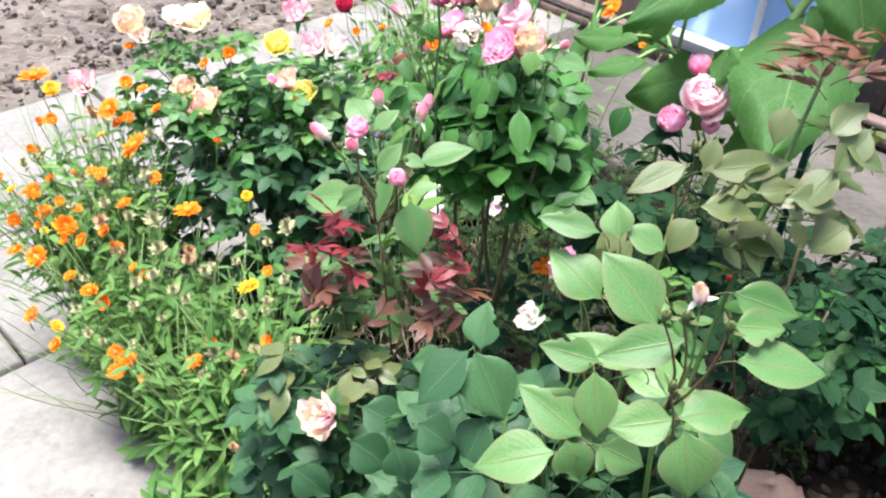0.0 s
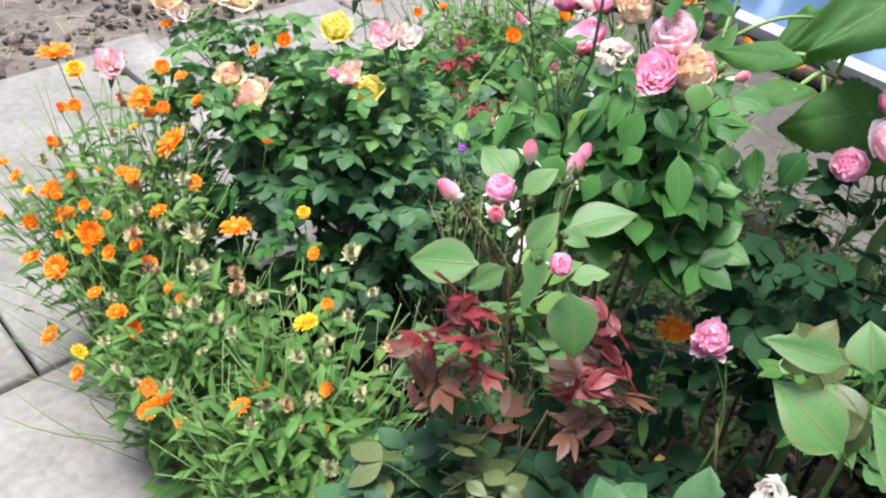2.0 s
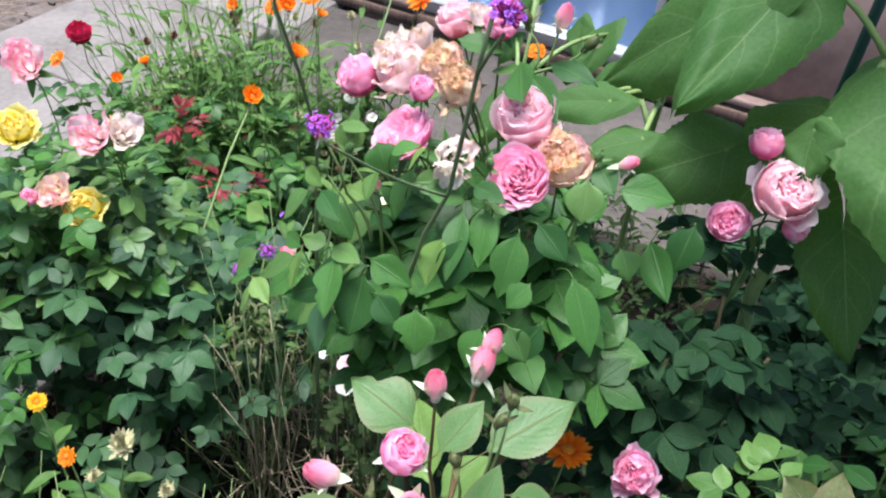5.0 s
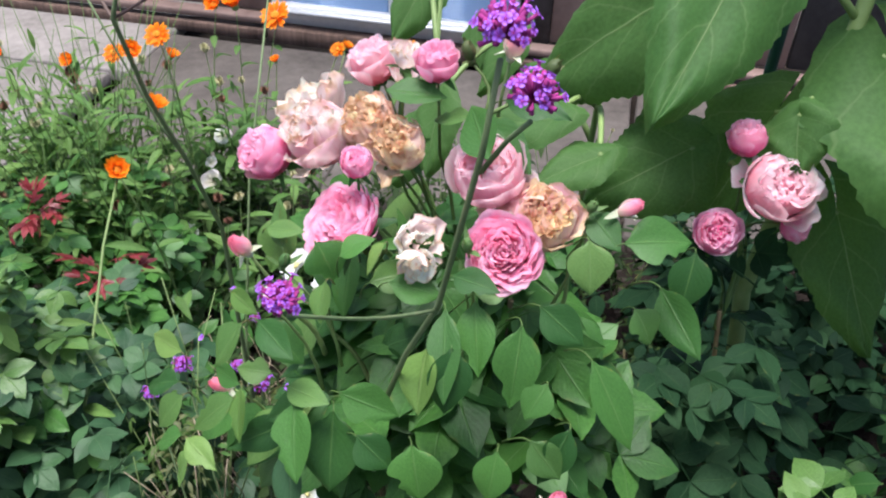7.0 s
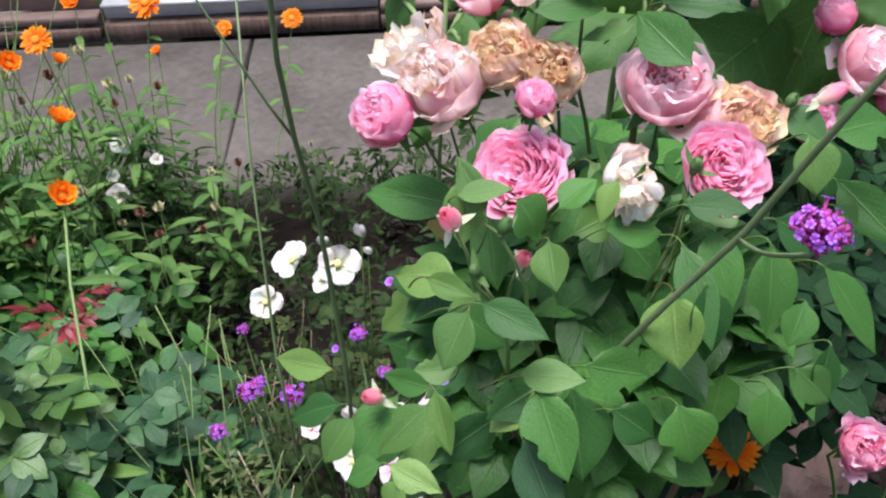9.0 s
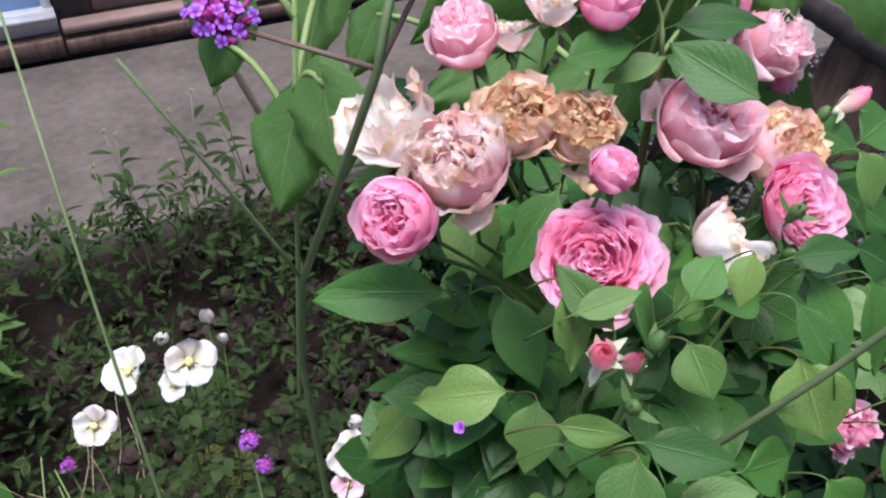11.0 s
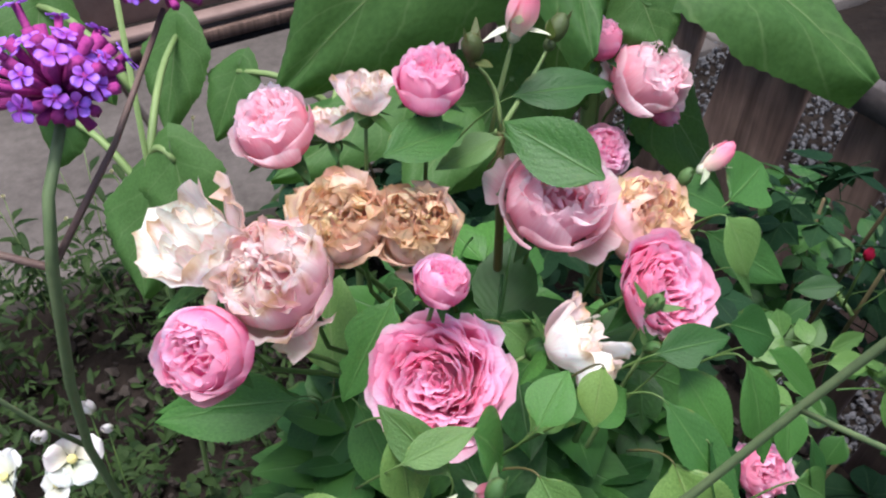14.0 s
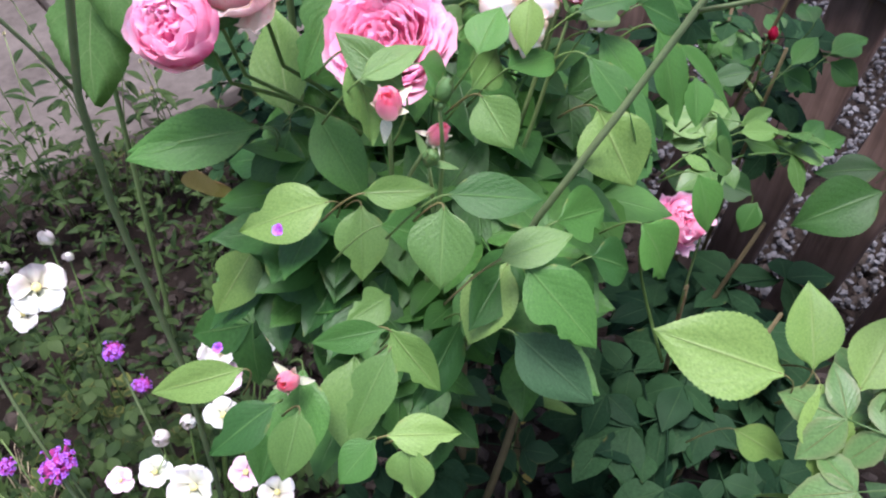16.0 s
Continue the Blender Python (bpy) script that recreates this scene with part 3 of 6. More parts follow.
bsep = [moved(blade(1, 0.46, 7, 3, 0.4, 0.12, 0, 0.6), Matrix.Rotation(2 * math.pi * k / 5, 4, "Z") @ Matrix.Translation((0, 0.10, -0.30)) @ Matrix.Rotation(radians((72, -34, 58, 22, 66)[k]), 4, "X") @ Matrix.Scale(0.58, 4)) for k in range(5)]
BUD_CALYX_ME = solid("bud_calyx", join([moved(ball(0.15, 8, 6, 1.2), Matrix.Translation((0, 0, -0.43)))] + bsep))
GREEN_BUD_ME = solid("closed_bud", join(fold + [moved(ball(0.3, 8, 8, 1.5), Matrix.Translation((0, 0, 0.0))), moved(ball(0.19, 8, 6, 1.1), Matrix.Translation((0, 0, -0.5)))]))


def daisy(rings, n, width, lift, seed):
    rng = np.random.RandomState(seed)
    out = []
    for k in range(rings):
        for i in range(n):
            a = 2 * math.pi * (i + 0.5 * k) / n + rng.uniform(-0.08, 0.08)
            size = (0.40 - 0.07 * k) * rng.uniform(0.9, 1.08)
            b = blade(1, width, 6, 3, -0.3, rng.uniform(-0.1, 0.25), 0, 1.3, 0.0, seed=i)
            out.append(moved(b, Matrix.Rotation(a, 4, "Z") @ Matrix.Translation((0, 0.10, 0.02 * k)) @ Matrix.Rotation(radians(lift + 14 * k + rng.uniform(-8, 8)), 4, "X") @ Matrix.Scale(size, 4)))
    return join(out)


CAL_ME = [solid("calendula_petals", daisy(2, 20, 0.34, 8, 1)), solid("calendula_petals", daisy(3, 20, 0.36, 22, 2)), solid("calendula_petals", daisy(2, 16, 0.4, 58, 3))]
DISC_ME = solid("flower_disc", moved(ball(0.15, 10, 6, 0.5, 0.15), Matrix.Translation((0, 0, 0.05))))
CUP_ME = solid("flower_base", moved(ball(0.14, 8, 6, 0.8), Matrix.Translation((0, 0, -0.06))))
def seed_form(n, seed):
    """A spent head: curved dry fruits standing round a core, over small green bracts."""
    rng = np.random.RandomState(seed)
    out = [ball(0.30, 10, 7, 0.9, 0.1)]
    for i in range(n):
        f = (i + 0.5) / n
        a, tilt = i * 2.399, 20 + 85 * f
        b = blade(1, 0.42, 5, 3, 0.5, rng.uniform(-0.9, -0.4), 0, 0.8, seed=i)
        out.append(moved(b, Matrix.Rotation(a, 4, "Z") @ Matrix.Rotation(radians(90 - tilt), 4, "X") @ Matrix.Scale(rng.uniform(0.36, 0.50), 4)))
    return join(out)


SEED_ME = solid("seed_head", seed_form(48, 5))


def five_petals(seed, cup=13.0, width=1.08):
    """Five rounded petals, uneven in size and lift."""
    rng = np.random.RandomState(seed)
    return join([moved(blade(1, width, 8, 7, 0.1, -0.12, 0, 1.5, 0.0, 0.12, k), Matrix.Rotation(2 * math.pi * k / 5 + rng.uniform(-0.1, 0.1), 4, "Z") @ Matrix.Translation((0, 0.03, 0)) @ Matrix.Rotation(radians(cup + rng.uniform(-14, 14)), 4, "X") @ Matrix.Scale(0.47 * rng.uniform(0.85, 1.05), 4)) for k in range(5)])


WHITE_ME = [solid("five_petal_flower", five_petals(k)) for k in range(3)]
WHITE_BUD_ME = solid("white_bud", rose_bud(6, 77, 0.95))
FLORET = join([moved(five_petals(9, 8, 0.85), Matrix.Translation((0, 0, 0.0)))])


def verbena_form(n, seed):
    rng = np.random.RandomState(seed)
    fl, tubes = [], []
    for i in range(n):
        z = 1 - 1.15 * (i + 0.5) / n
        a = i * 2.399
        r = math.sqrt(max(0, 1 - z * z))
        d = Vector((r * math.cos(a), r * math.sin(a), z * 0.85 + 0.12))
        tip = d * 0.43 * rng.uniform(0.62, 1.25)
        fl.append(moved(FLORET, aim(tip, d + Vector((0, 0, 0.3)), rng.rand() * 6, 0.205 * rng.uniform(0.75, 1.15))))
        tubes.append(tube([Vector((0, 0, -0.1)) + d * 0.06, tip], 0.022, 0.030, 5))
    for i in range(2 * n):
        d = Vector((rng.uniform(-1, 1), rng.uniform(-1, 1), rng.uniform(-0.4, 1.0))).normalized()
        tubes.append(tube([Vector((0, 0, -0.1)), d * 0.36 * rng.uniform(0.8, 1.15)], 0.02, 0.042, 5))
    return solid("verbena_florets", join(fl)), solid("verbena_calyces", join(tubes))


VERB = [verbena_form(26, 1), verbena_form(20, 2)]
UP = Vector((0, 0, 1))


def bloom(parent, kind, at, size, axis, material, root, seed=0, stem=STEM, name="rose", label="", sag=0.03, sepals=SEPAL_PALE, thick=0.0017):
    """A rose with its calyx, on a stem that comes up from root."""
    forms = ROSE[kind]
    ax = Vector(axis).normalized()
    size *= {"cup": 0.97, "shell": 0.92, "bud": 1.15, "wilt": 1.12, "loose": 0.70, "open": 0.93, "brown": 1.08, "pale": 0.92}.get(kind, 1.0)
    at = Vector(at)
    m = aim(at, ax, seed * 1.7, size)
    ob = part(name, forms[seed % len(forms)], material, parent, m, label)
    part("calyx", BUD_CALYX_ME if name == "bud" else CALYX_ME, sepals if name == "bud" else G_ROSE, ob, m)
    foot = Vector(at) - ax * size * 0.5
    line = [foot, foot - ax * 0.03 - Vector((0, 0, 0.01)), *arc(foot - ax * 0.05 - Vector((0, 0, 0.03)), root, (sag, sag * 0.5, 0), 6)]
    part("flower_stem", solid("flower_stem", tube(line, thick * 0.7, thick * 1.6, 6)), stem, parent)
    return ob


def closed_bud(parent, at, size, axis, root, stem=STEM_L, material=G_LIGHT):
    m = aim(at, axis, 0.3, size)
    part("closed_bud", GREEN_BUD_ME, material, parent, m)
    foot = Vector(at) - Vector(axis).normalized() * size * 0.55
    part("flower_stem", solid("flower_stem", tube(arc(foot, root, (0.01, 0, 0), 5), 0.001, 0.002, 5)), stem, parent)


def foliage(parent, centre, radii, n_parts, n_rest, meshes, pieces, material, seed, size=(0.09, 0.14), shell=0.55, low=-1.0, name="leaf", droop=0.35, rest_material=None, rest_name="foliage", top=1.0, rise=0.35):
    """Leaves all over an uneven rounded volume: the first ones parts of their own, the rest one mesh."""
    rng = np.random.RandomState(seed)
    c, rad = Vector(centre), Vector(radii)
    rest = []
    made = 0
    while made < n_parts + n_rest:
        d = Vector(rng.normal(size=3)).normalized()
        if d.z < low or d.z > top:
            continue
        lump = 1 + 0.16 * math.sin(5 * d.x + seed) * math.cos(4 * d.y + 2 * seed) + 0.12 * math.sin(7 * d.z + 3 * d.x)
        f = (shell + (1 - shell) * rng.rand() ** 0.6) if made < n_parts else rng.uniform(0.25, 0.98)
        p = c + Vector((d.x * rad.x, d.y * rad.y, d.z * rad.z)) * f * lump
        if p.z < 0.04:
            continue
        out = Vector((d.x, d.y, 0)) + Vector(rng.normal(size=3)) * 0.45
        out.z = rng.uniform(-droop, rise)
        out.normalize()
        up = (UP + d * 0.55 + Vector(rng.normal(size=3)) * 0.3).normalized()
        length = rng.uniform(*size)
        m = lay(p - out * length * 0.5, p + out * length * 0.5, up)
        if made < n_parts:
            part(name, meshes[made % len(meshes)], material, parent, m)
        else:
            rest.append(moved(pieces[made % len(pieces)], m))
        made += 1
    if rest:
        part(rest_name, solid(rest_name, join(rest)), rest_material or material, parent, None, "", "stuff")


def canes(parent, foot, tops, r=0.006, material=CANE, name="cane"):
    for k, t in enumerate(tops):
        a = Vector(foot) + Vector((0.05 * math.cos(k * 2.1), 0.05 * math.sin(k * 2.1), 0.0))
        part(name, solid(name, tube(arc(a, t, (0.03 * math.cos(k), 0.03 * math.sin(k), 0), 8), r, r * 0.45, 7)), material, parent)


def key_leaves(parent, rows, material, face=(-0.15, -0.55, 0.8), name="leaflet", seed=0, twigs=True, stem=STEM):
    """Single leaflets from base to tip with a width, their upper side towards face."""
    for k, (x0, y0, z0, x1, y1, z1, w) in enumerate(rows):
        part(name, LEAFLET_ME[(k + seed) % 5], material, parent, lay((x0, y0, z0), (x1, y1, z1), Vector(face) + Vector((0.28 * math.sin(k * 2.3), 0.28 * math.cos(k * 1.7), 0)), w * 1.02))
        if twigs:
            a, d = Vector((x0, y0, z0)), Vector((x1 - x0, y1 - y0, z1 - z0))
            end = a - d * 0.28 + Vector((0.008 * math.sin(k), 0.018, -0.032))
            bend = a - d * 0.20
            line = [(a + d * 0.04) * (1 - f) ** 2 + bend * 2 * f * (1 - f) + end * f * f for f in (0.0, 0.17, 0.34, 0.5, 0.67, 0.84, 1.0)]
            part("leaf_stalk", solid("leaf_stalk", tube(line, 0.0005, 0.0008, 5)), stem, parent)


# ---- single leaves that stand out: base, tip, width ----
BUDDING_LEAVES = [(0.293, 1.873, 1.149, 0.366, 1.899, 1.176, 0.052), (0.196, 1.865, 1.069, 0.106, 1.865, 1.055, 0.06), (0.276, 1.785, 1.191, 0.266, 1.737, 1.129, 0.031), (0.312, 1.753, 1.157, 0.336, 1.71, 1.106, 0.056), (0.223, 1.842, 1.222, 0.184, 1.867, 1.248, 0.045), (0.239, 1.816, 1.225, 0.269, 1.835, 1.253, 0.029), (0.257, 1.779, 1.18, 0.282, 1.805, 1.217, 0.03), (0.311, 1.762, 1.167, 0.347, 1.77, 1.183, 0.027), (0.289, 1.793, 1.203, 0.321, 1.787, 1.2, 0.022), (0.239, 1.765, 1.16, 0.203, 1.748, 1.133, 0.029)]
BUDDING_WEST = [(0.266, 1.946, 1.007, 0.258, 2.035, 1.027, 0.062), (0.275, 1.927, 1.01, 0.315, 1.941, 1.051, 0.042), (0.269, 1.92, 1.003, 0.218, 1.896, 0.948, 0.042), (0.275, 1.893, 1, 0.321, 1.875, 1.037, 0.044), (0.26, 1.962, 0.937, 0.256, 1.919, 0.921, 0.03)]
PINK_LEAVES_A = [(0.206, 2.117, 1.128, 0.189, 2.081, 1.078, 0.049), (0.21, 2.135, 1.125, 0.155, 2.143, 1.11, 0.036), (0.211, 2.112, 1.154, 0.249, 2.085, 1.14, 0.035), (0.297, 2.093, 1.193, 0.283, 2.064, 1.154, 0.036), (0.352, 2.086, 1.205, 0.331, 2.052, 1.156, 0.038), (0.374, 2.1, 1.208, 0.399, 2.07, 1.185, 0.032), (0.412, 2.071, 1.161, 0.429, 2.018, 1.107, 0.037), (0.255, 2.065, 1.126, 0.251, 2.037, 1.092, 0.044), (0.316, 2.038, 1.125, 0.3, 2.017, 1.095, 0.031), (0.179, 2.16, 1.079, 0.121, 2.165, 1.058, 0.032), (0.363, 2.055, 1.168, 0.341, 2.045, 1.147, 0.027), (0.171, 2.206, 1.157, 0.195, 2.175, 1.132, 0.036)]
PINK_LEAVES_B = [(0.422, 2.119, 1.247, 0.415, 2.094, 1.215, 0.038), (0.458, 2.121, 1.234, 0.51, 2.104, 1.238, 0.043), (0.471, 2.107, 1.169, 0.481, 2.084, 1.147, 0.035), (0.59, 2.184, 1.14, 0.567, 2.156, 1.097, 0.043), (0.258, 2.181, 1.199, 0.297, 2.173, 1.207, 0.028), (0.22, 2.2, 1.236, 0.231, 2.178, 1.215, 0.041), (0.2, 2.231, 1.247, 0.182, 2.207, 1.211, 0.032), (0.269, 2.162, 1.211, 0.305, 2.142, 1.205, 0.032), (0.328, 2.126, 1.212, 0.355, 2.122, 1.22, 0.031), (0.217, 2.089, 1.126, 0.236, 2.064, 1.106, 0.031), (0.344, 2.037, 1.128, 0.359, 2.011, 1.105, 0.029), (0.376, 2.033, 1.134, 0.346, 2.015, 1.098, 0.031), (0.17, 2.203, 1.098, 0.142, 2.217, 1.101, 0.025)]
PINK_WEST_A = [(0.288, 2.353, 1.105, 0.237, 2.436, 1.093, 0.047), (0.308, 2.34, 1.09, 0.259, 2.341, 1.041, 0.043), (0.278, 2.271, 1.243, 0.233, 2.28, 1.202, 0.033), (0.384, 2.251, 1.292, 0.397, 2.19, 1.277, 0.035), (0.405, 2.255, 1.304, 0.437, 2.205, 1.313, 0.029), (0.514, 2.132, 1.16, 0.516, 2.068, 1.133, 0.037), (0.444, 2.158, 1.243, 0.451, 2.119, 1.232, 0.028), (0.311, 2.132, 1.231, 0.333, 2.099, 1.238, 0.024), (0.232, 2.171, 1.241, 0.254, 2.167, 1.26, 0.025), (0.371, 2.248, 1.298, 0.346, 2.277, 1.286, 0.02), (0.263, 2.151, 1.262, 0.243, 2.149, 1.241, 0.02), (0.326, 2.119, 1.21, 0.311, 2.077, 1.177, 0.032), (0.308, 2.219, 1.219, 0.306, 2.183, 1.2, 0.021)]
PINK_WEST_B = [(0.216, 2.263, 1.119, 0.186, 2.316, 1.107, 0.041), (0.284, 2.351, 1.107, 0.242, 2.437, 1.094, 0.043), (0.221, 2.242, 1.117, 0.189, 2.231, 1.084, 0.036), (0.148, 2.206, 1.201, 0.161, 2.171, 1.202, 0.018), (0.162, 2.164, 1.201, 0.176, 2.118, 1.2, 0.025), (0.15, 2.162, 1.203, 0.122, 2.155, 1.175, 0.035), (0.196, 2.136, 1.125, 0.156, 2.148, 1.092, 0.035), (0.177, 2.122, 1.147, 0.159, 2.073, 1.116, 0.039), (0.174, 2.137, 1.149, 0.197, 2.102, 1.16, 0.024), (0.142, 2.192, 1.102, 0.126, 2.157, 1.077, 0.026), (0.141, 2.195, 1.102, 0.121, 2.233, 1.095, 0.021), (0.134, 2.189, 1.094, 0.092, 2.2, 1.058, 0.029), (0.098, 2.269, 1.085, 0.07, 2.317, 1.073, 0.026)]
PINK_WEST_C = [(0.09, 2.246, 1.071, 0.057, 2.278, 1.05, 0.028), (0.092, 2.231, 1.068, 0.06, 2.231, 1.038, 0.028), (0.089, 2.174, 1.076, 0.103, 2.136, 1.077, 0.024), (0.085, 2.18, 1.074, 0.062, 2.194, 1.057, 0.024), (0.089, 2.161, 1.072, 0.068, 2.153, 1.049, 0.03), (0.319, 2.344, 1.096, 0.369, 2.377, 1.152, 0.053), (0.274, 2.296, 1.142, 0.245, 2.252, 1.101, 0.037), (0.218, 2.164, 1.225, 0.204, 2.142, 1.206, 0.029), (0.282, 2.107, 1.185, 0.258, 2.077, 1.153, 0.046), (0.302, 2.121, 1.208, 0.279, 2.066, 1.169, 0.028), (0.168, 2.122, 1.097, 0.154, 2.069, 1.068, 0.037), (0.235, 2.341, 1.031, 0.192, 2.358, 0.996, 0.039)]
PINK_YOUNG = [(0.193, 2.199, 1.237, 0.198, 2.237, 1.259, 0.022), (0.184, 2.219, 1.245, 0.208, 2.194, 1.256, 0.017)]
NEAR_LEAVES_A = [(0.719, 1.418, 1.275, 0.8, 1.432, 1.272, 0.051), (0.668, 1.417, 1.289, 0.594, 1.391, 1.275, 0.042), (0.71, 1.436, 1.301, 0.758, 1.446, 1.302, 0.038), (0.677, 1.339, 1.251, 0.695, 1.306, 1.203, 0.057), (0.675, 1.374, 1.231, 0.738, 1.398, 1.244, 0.046), (0.671, 1.372, 1.229, 0.616, 1.355, 1.221, 0.044), (0.595, 1.454, 1.191, 0.61, 1.416, 1.137, 0.046), (0.593, 1.412, 1.137, 0.526, 1.428, 1.176, 0.05), (0.568, 1.373, 1.148, 0.494, 1.349, 1.137, 0.056), (0.579, 1.4, 1.139, 0.602, 1.378, 1.104, 0.046), (0.616, 1.406, 1.136, 0.661, 1.404, 1.121, 0.043), (0.658, 1.573, 1.17, 0.59, 1.608, 1.235, 0.075), (0.575, 1.686, 1.208, 0.501, 1.681, 1.222, 0.038)]
NEAR_LEAVES_B = [(0.601, 1.688, 1.203, 0.587, 1.712, 1.239, 0.045), (0.591, 1.639, 1.142, 0.526, 1.662, 1.19, 0.066), (0.656, 1.691, 1.193, 0.609, 1.699, 1.216, 0.045), (0.708, 1.47, 1.313, 0.772, 1.472, 1.299, 0.043), (0.599, 1.484, 1.179, 0.536, 1.48, 1.191, 0.04), (0.642, 1.498, 1.17, 0.564, 1.502, 1.196, 0.037)]
NEAR_DARK = [(0.451, 1.508, 1.132, 0.404, 1.461, 1.084, 0.062), (0.46, 1.509, 1.131, 0.506, 1.473, 1.071, 0.068), (0.465, 1.513, 1.135, 0.459, 1.545, 1.178, 0.049), (0.413, 1.433, 1.077, 0.455, 1.427, 1.059, 0.052), (0.396, 1.399, 1.071, 0.417, 1.377, 1.036, 0.044), (0.484, 1.482, 1.056, 0.467, 1.445, 1.012, 0.054), (0.425, 1.516, 1.1, 0.385, 1.507, 1.099, 0.041), (0.294, 1.584, 0.911, 0.362, 1.581, 0.889, 0.064), (0.294, 1.534, 0.896, 0.354, 1.525, 0.867, 0.06), (0.225, 1.493, 0.861, 0.278, 1.481, 0.83, 0.055)]
NEAR_OLIVE_A = [(0.852, 1.813, 1.279, 0.812, 1.773, 1.236, 0.047), (0.879, 1.833, 1.33, 0.847, 1.794, 1.289, 0.042), (0.832, 1.799, 1.249, 0.766, 1.781, 1.243, 0.042), (0.885, 1.794, 1.211, 0.847, 1.767, 1.186, 0.051), (0.699, 1.8, 1.303, 0.69, 1.769, 1.265, 0.029), (0.667, 1.771, 1.275, 0.602, 1.735, 1.245, 0.039), (0.691, 1.773, 1.27, 0.796, 1.805, 1.283, 0.044), (0.695, 1.746, 1.233, 0.766, 1.758, 1.23, 0.046), (0.69, 1.734, 1.219, 0.662, 1.705, 1.189, 0.043), (0.76, 1.773, 1.251, 0.807, 1.789, 1.259, 0.036), (0.803, 1.779, 1.248, 0.86, 1.789, 1.245, 0.04), (0.855, 1.814, 1.312, 0.907, 1.809, 1.292, 0.042), (0.832, 1.817, 1.322, 0.872, 1.853, 1.358, 0.042)]
NEAR_OLIVE_B = [(0.778, 1.825, 1.348, 0.765, 1.796, 1.313, 0.035)]
SUN = [(0.723, 2.368, 1.375, 0.553, 2.235, 1.272, 0.145), (0.672, 2.385, 1.325, 0.562, 2.57, 1.125, 0.175), (0.704, 2.36, 1.135, 0.573, 2.369, 1.086, 0.136), (0.791, 2.338, 1.181, 0.693, 2.306, 1.068, 0.14), (0.850, 2.262, 1.272, 0.808, 2.022, 1.178, 0.225), (0.825, 2.24, 1.099, 0.832, 2.122, 0.966, 0.12), (0.52, 2.771, 1.207, 0.45, 2.738, 1.138, 0.08), (0.895, 2.238, 1.41, 0.93, 2.155, 1.292, 0.14)]
SUN_WEST = [(0.477, 2.645, 1.059, 0.404, 2.627, 0.98, 0.098), (0.481, 2.609, 1.103, 0.431, 2.562, 1.028, 0.085), (0.497, 2.756, 1.099, 0.46, 2.76, 1.065, 0.06), (0.643, 2.726, 1.129, 0.571, 2.707, 1.049, 0.079), (0.739, 2.254, 1.23, 0.715, 2.215, 1.189, 0.078), (0.648, 2.654, 1.1, 0.59, 2.659, 1.045, 0.065), (0.652, 2.895, 1.067, 0.627, 2.844, 1.019, 0.064), (0.552, 2.423, 1.167, 0.454, 2.479, 1.139, 0.07), (0.585, 2.366, 1.144, 0.498, 2.375, 1.12, 0.07), (0.563, 2.481, 1.145, 0.515, 2.481, 1.126, 0.056)]
SHOOT_LIGHT = [(0.715, 2.012, 0.87, 0.745, 2.024, 0.887, 0.023), (0.765, 1.995, 0.842, 0.8, 1.992, 0.859, 0.024), (0.723, 1.985, 0.886, 0.757, 1.95, 0.893, 0.025), (0.688, 1.986, 0.901, 0.714, 1.94, 0.898, 0.026), (0.745, 1.974, 0.851, 0.761, 1.925, 0.837, 0.028), (0.75, 2, 0.843, 0.74, 2, 0.819, 0.024), (0.683, 2.021, 0.891, 0.688, 2.068, 0.896, 0.025), (0.678, 2.024, 0.882, 0.677, 2.059, 0.878, 0.022)]
SHOOT_DARK_A = [(0.818, 1.983, 0.9, 0.804, 2.03, 0.888, 0.029), (0.883, 1.974, 0.889, 0.903, 2.009, 0.904, 0.029), (0.817, 1.948, 0.907, 0.825, 1.905, 0.887, 0.034), (0.796, 1.944, 0.933, 0.841, 1.92, 0.953, 0.029), (0.888, 1.892, 0.903, 0.931, 1.848, 0.916, 0.037), (0.896, 1.887, 0.887, 0.897, 1.844, 0.862, 0.036), (0.749, 1.909, 0.863, 0.783, 1.887, 0.874, 0.03), (0.748, 1.899, 0.853, 0.784, 1.856, 0.859, 0.034)]
SHOOT_DARK_B = [(0.769, 1.796, 0.798, 0.719, 1.881, 0.764, 0.077), (0.832, 1.79, 0.786, 0.815, 1.865, 0.778, 0.044), (0.705, 1.949, 0.803, 0.713, 1.995, 0.81, 0.039), (0.673, 1.944, 0.818, 0.652, 1.954, 0.788, 0.031), (0.715, 1.998, 0.775, 0.731, 2.054, 0.793, 0.036), (0.899, 1.957, 0.912, 0.924, 1.977, 0.927, 0.029), (0.849, 1.929, 0.962, 0.873, 1.947, 0.976, 0.03), (0.768, 2.014, 0.907, 0.748, 2.039, 0.882, 0.027)]

# ---- ground, paths, fence, greenhouse ----
E1, E2 = Vector((0.54, 0.8417, 0)), Vector((0.8417, -0.54, 0))   # across and along the far path


def plan(u, v, z=0.0):
    """A place by its distances along E2 and E1."""
    p = E2 * u + E1 * v
    return Vector((p.x, p.y, z))


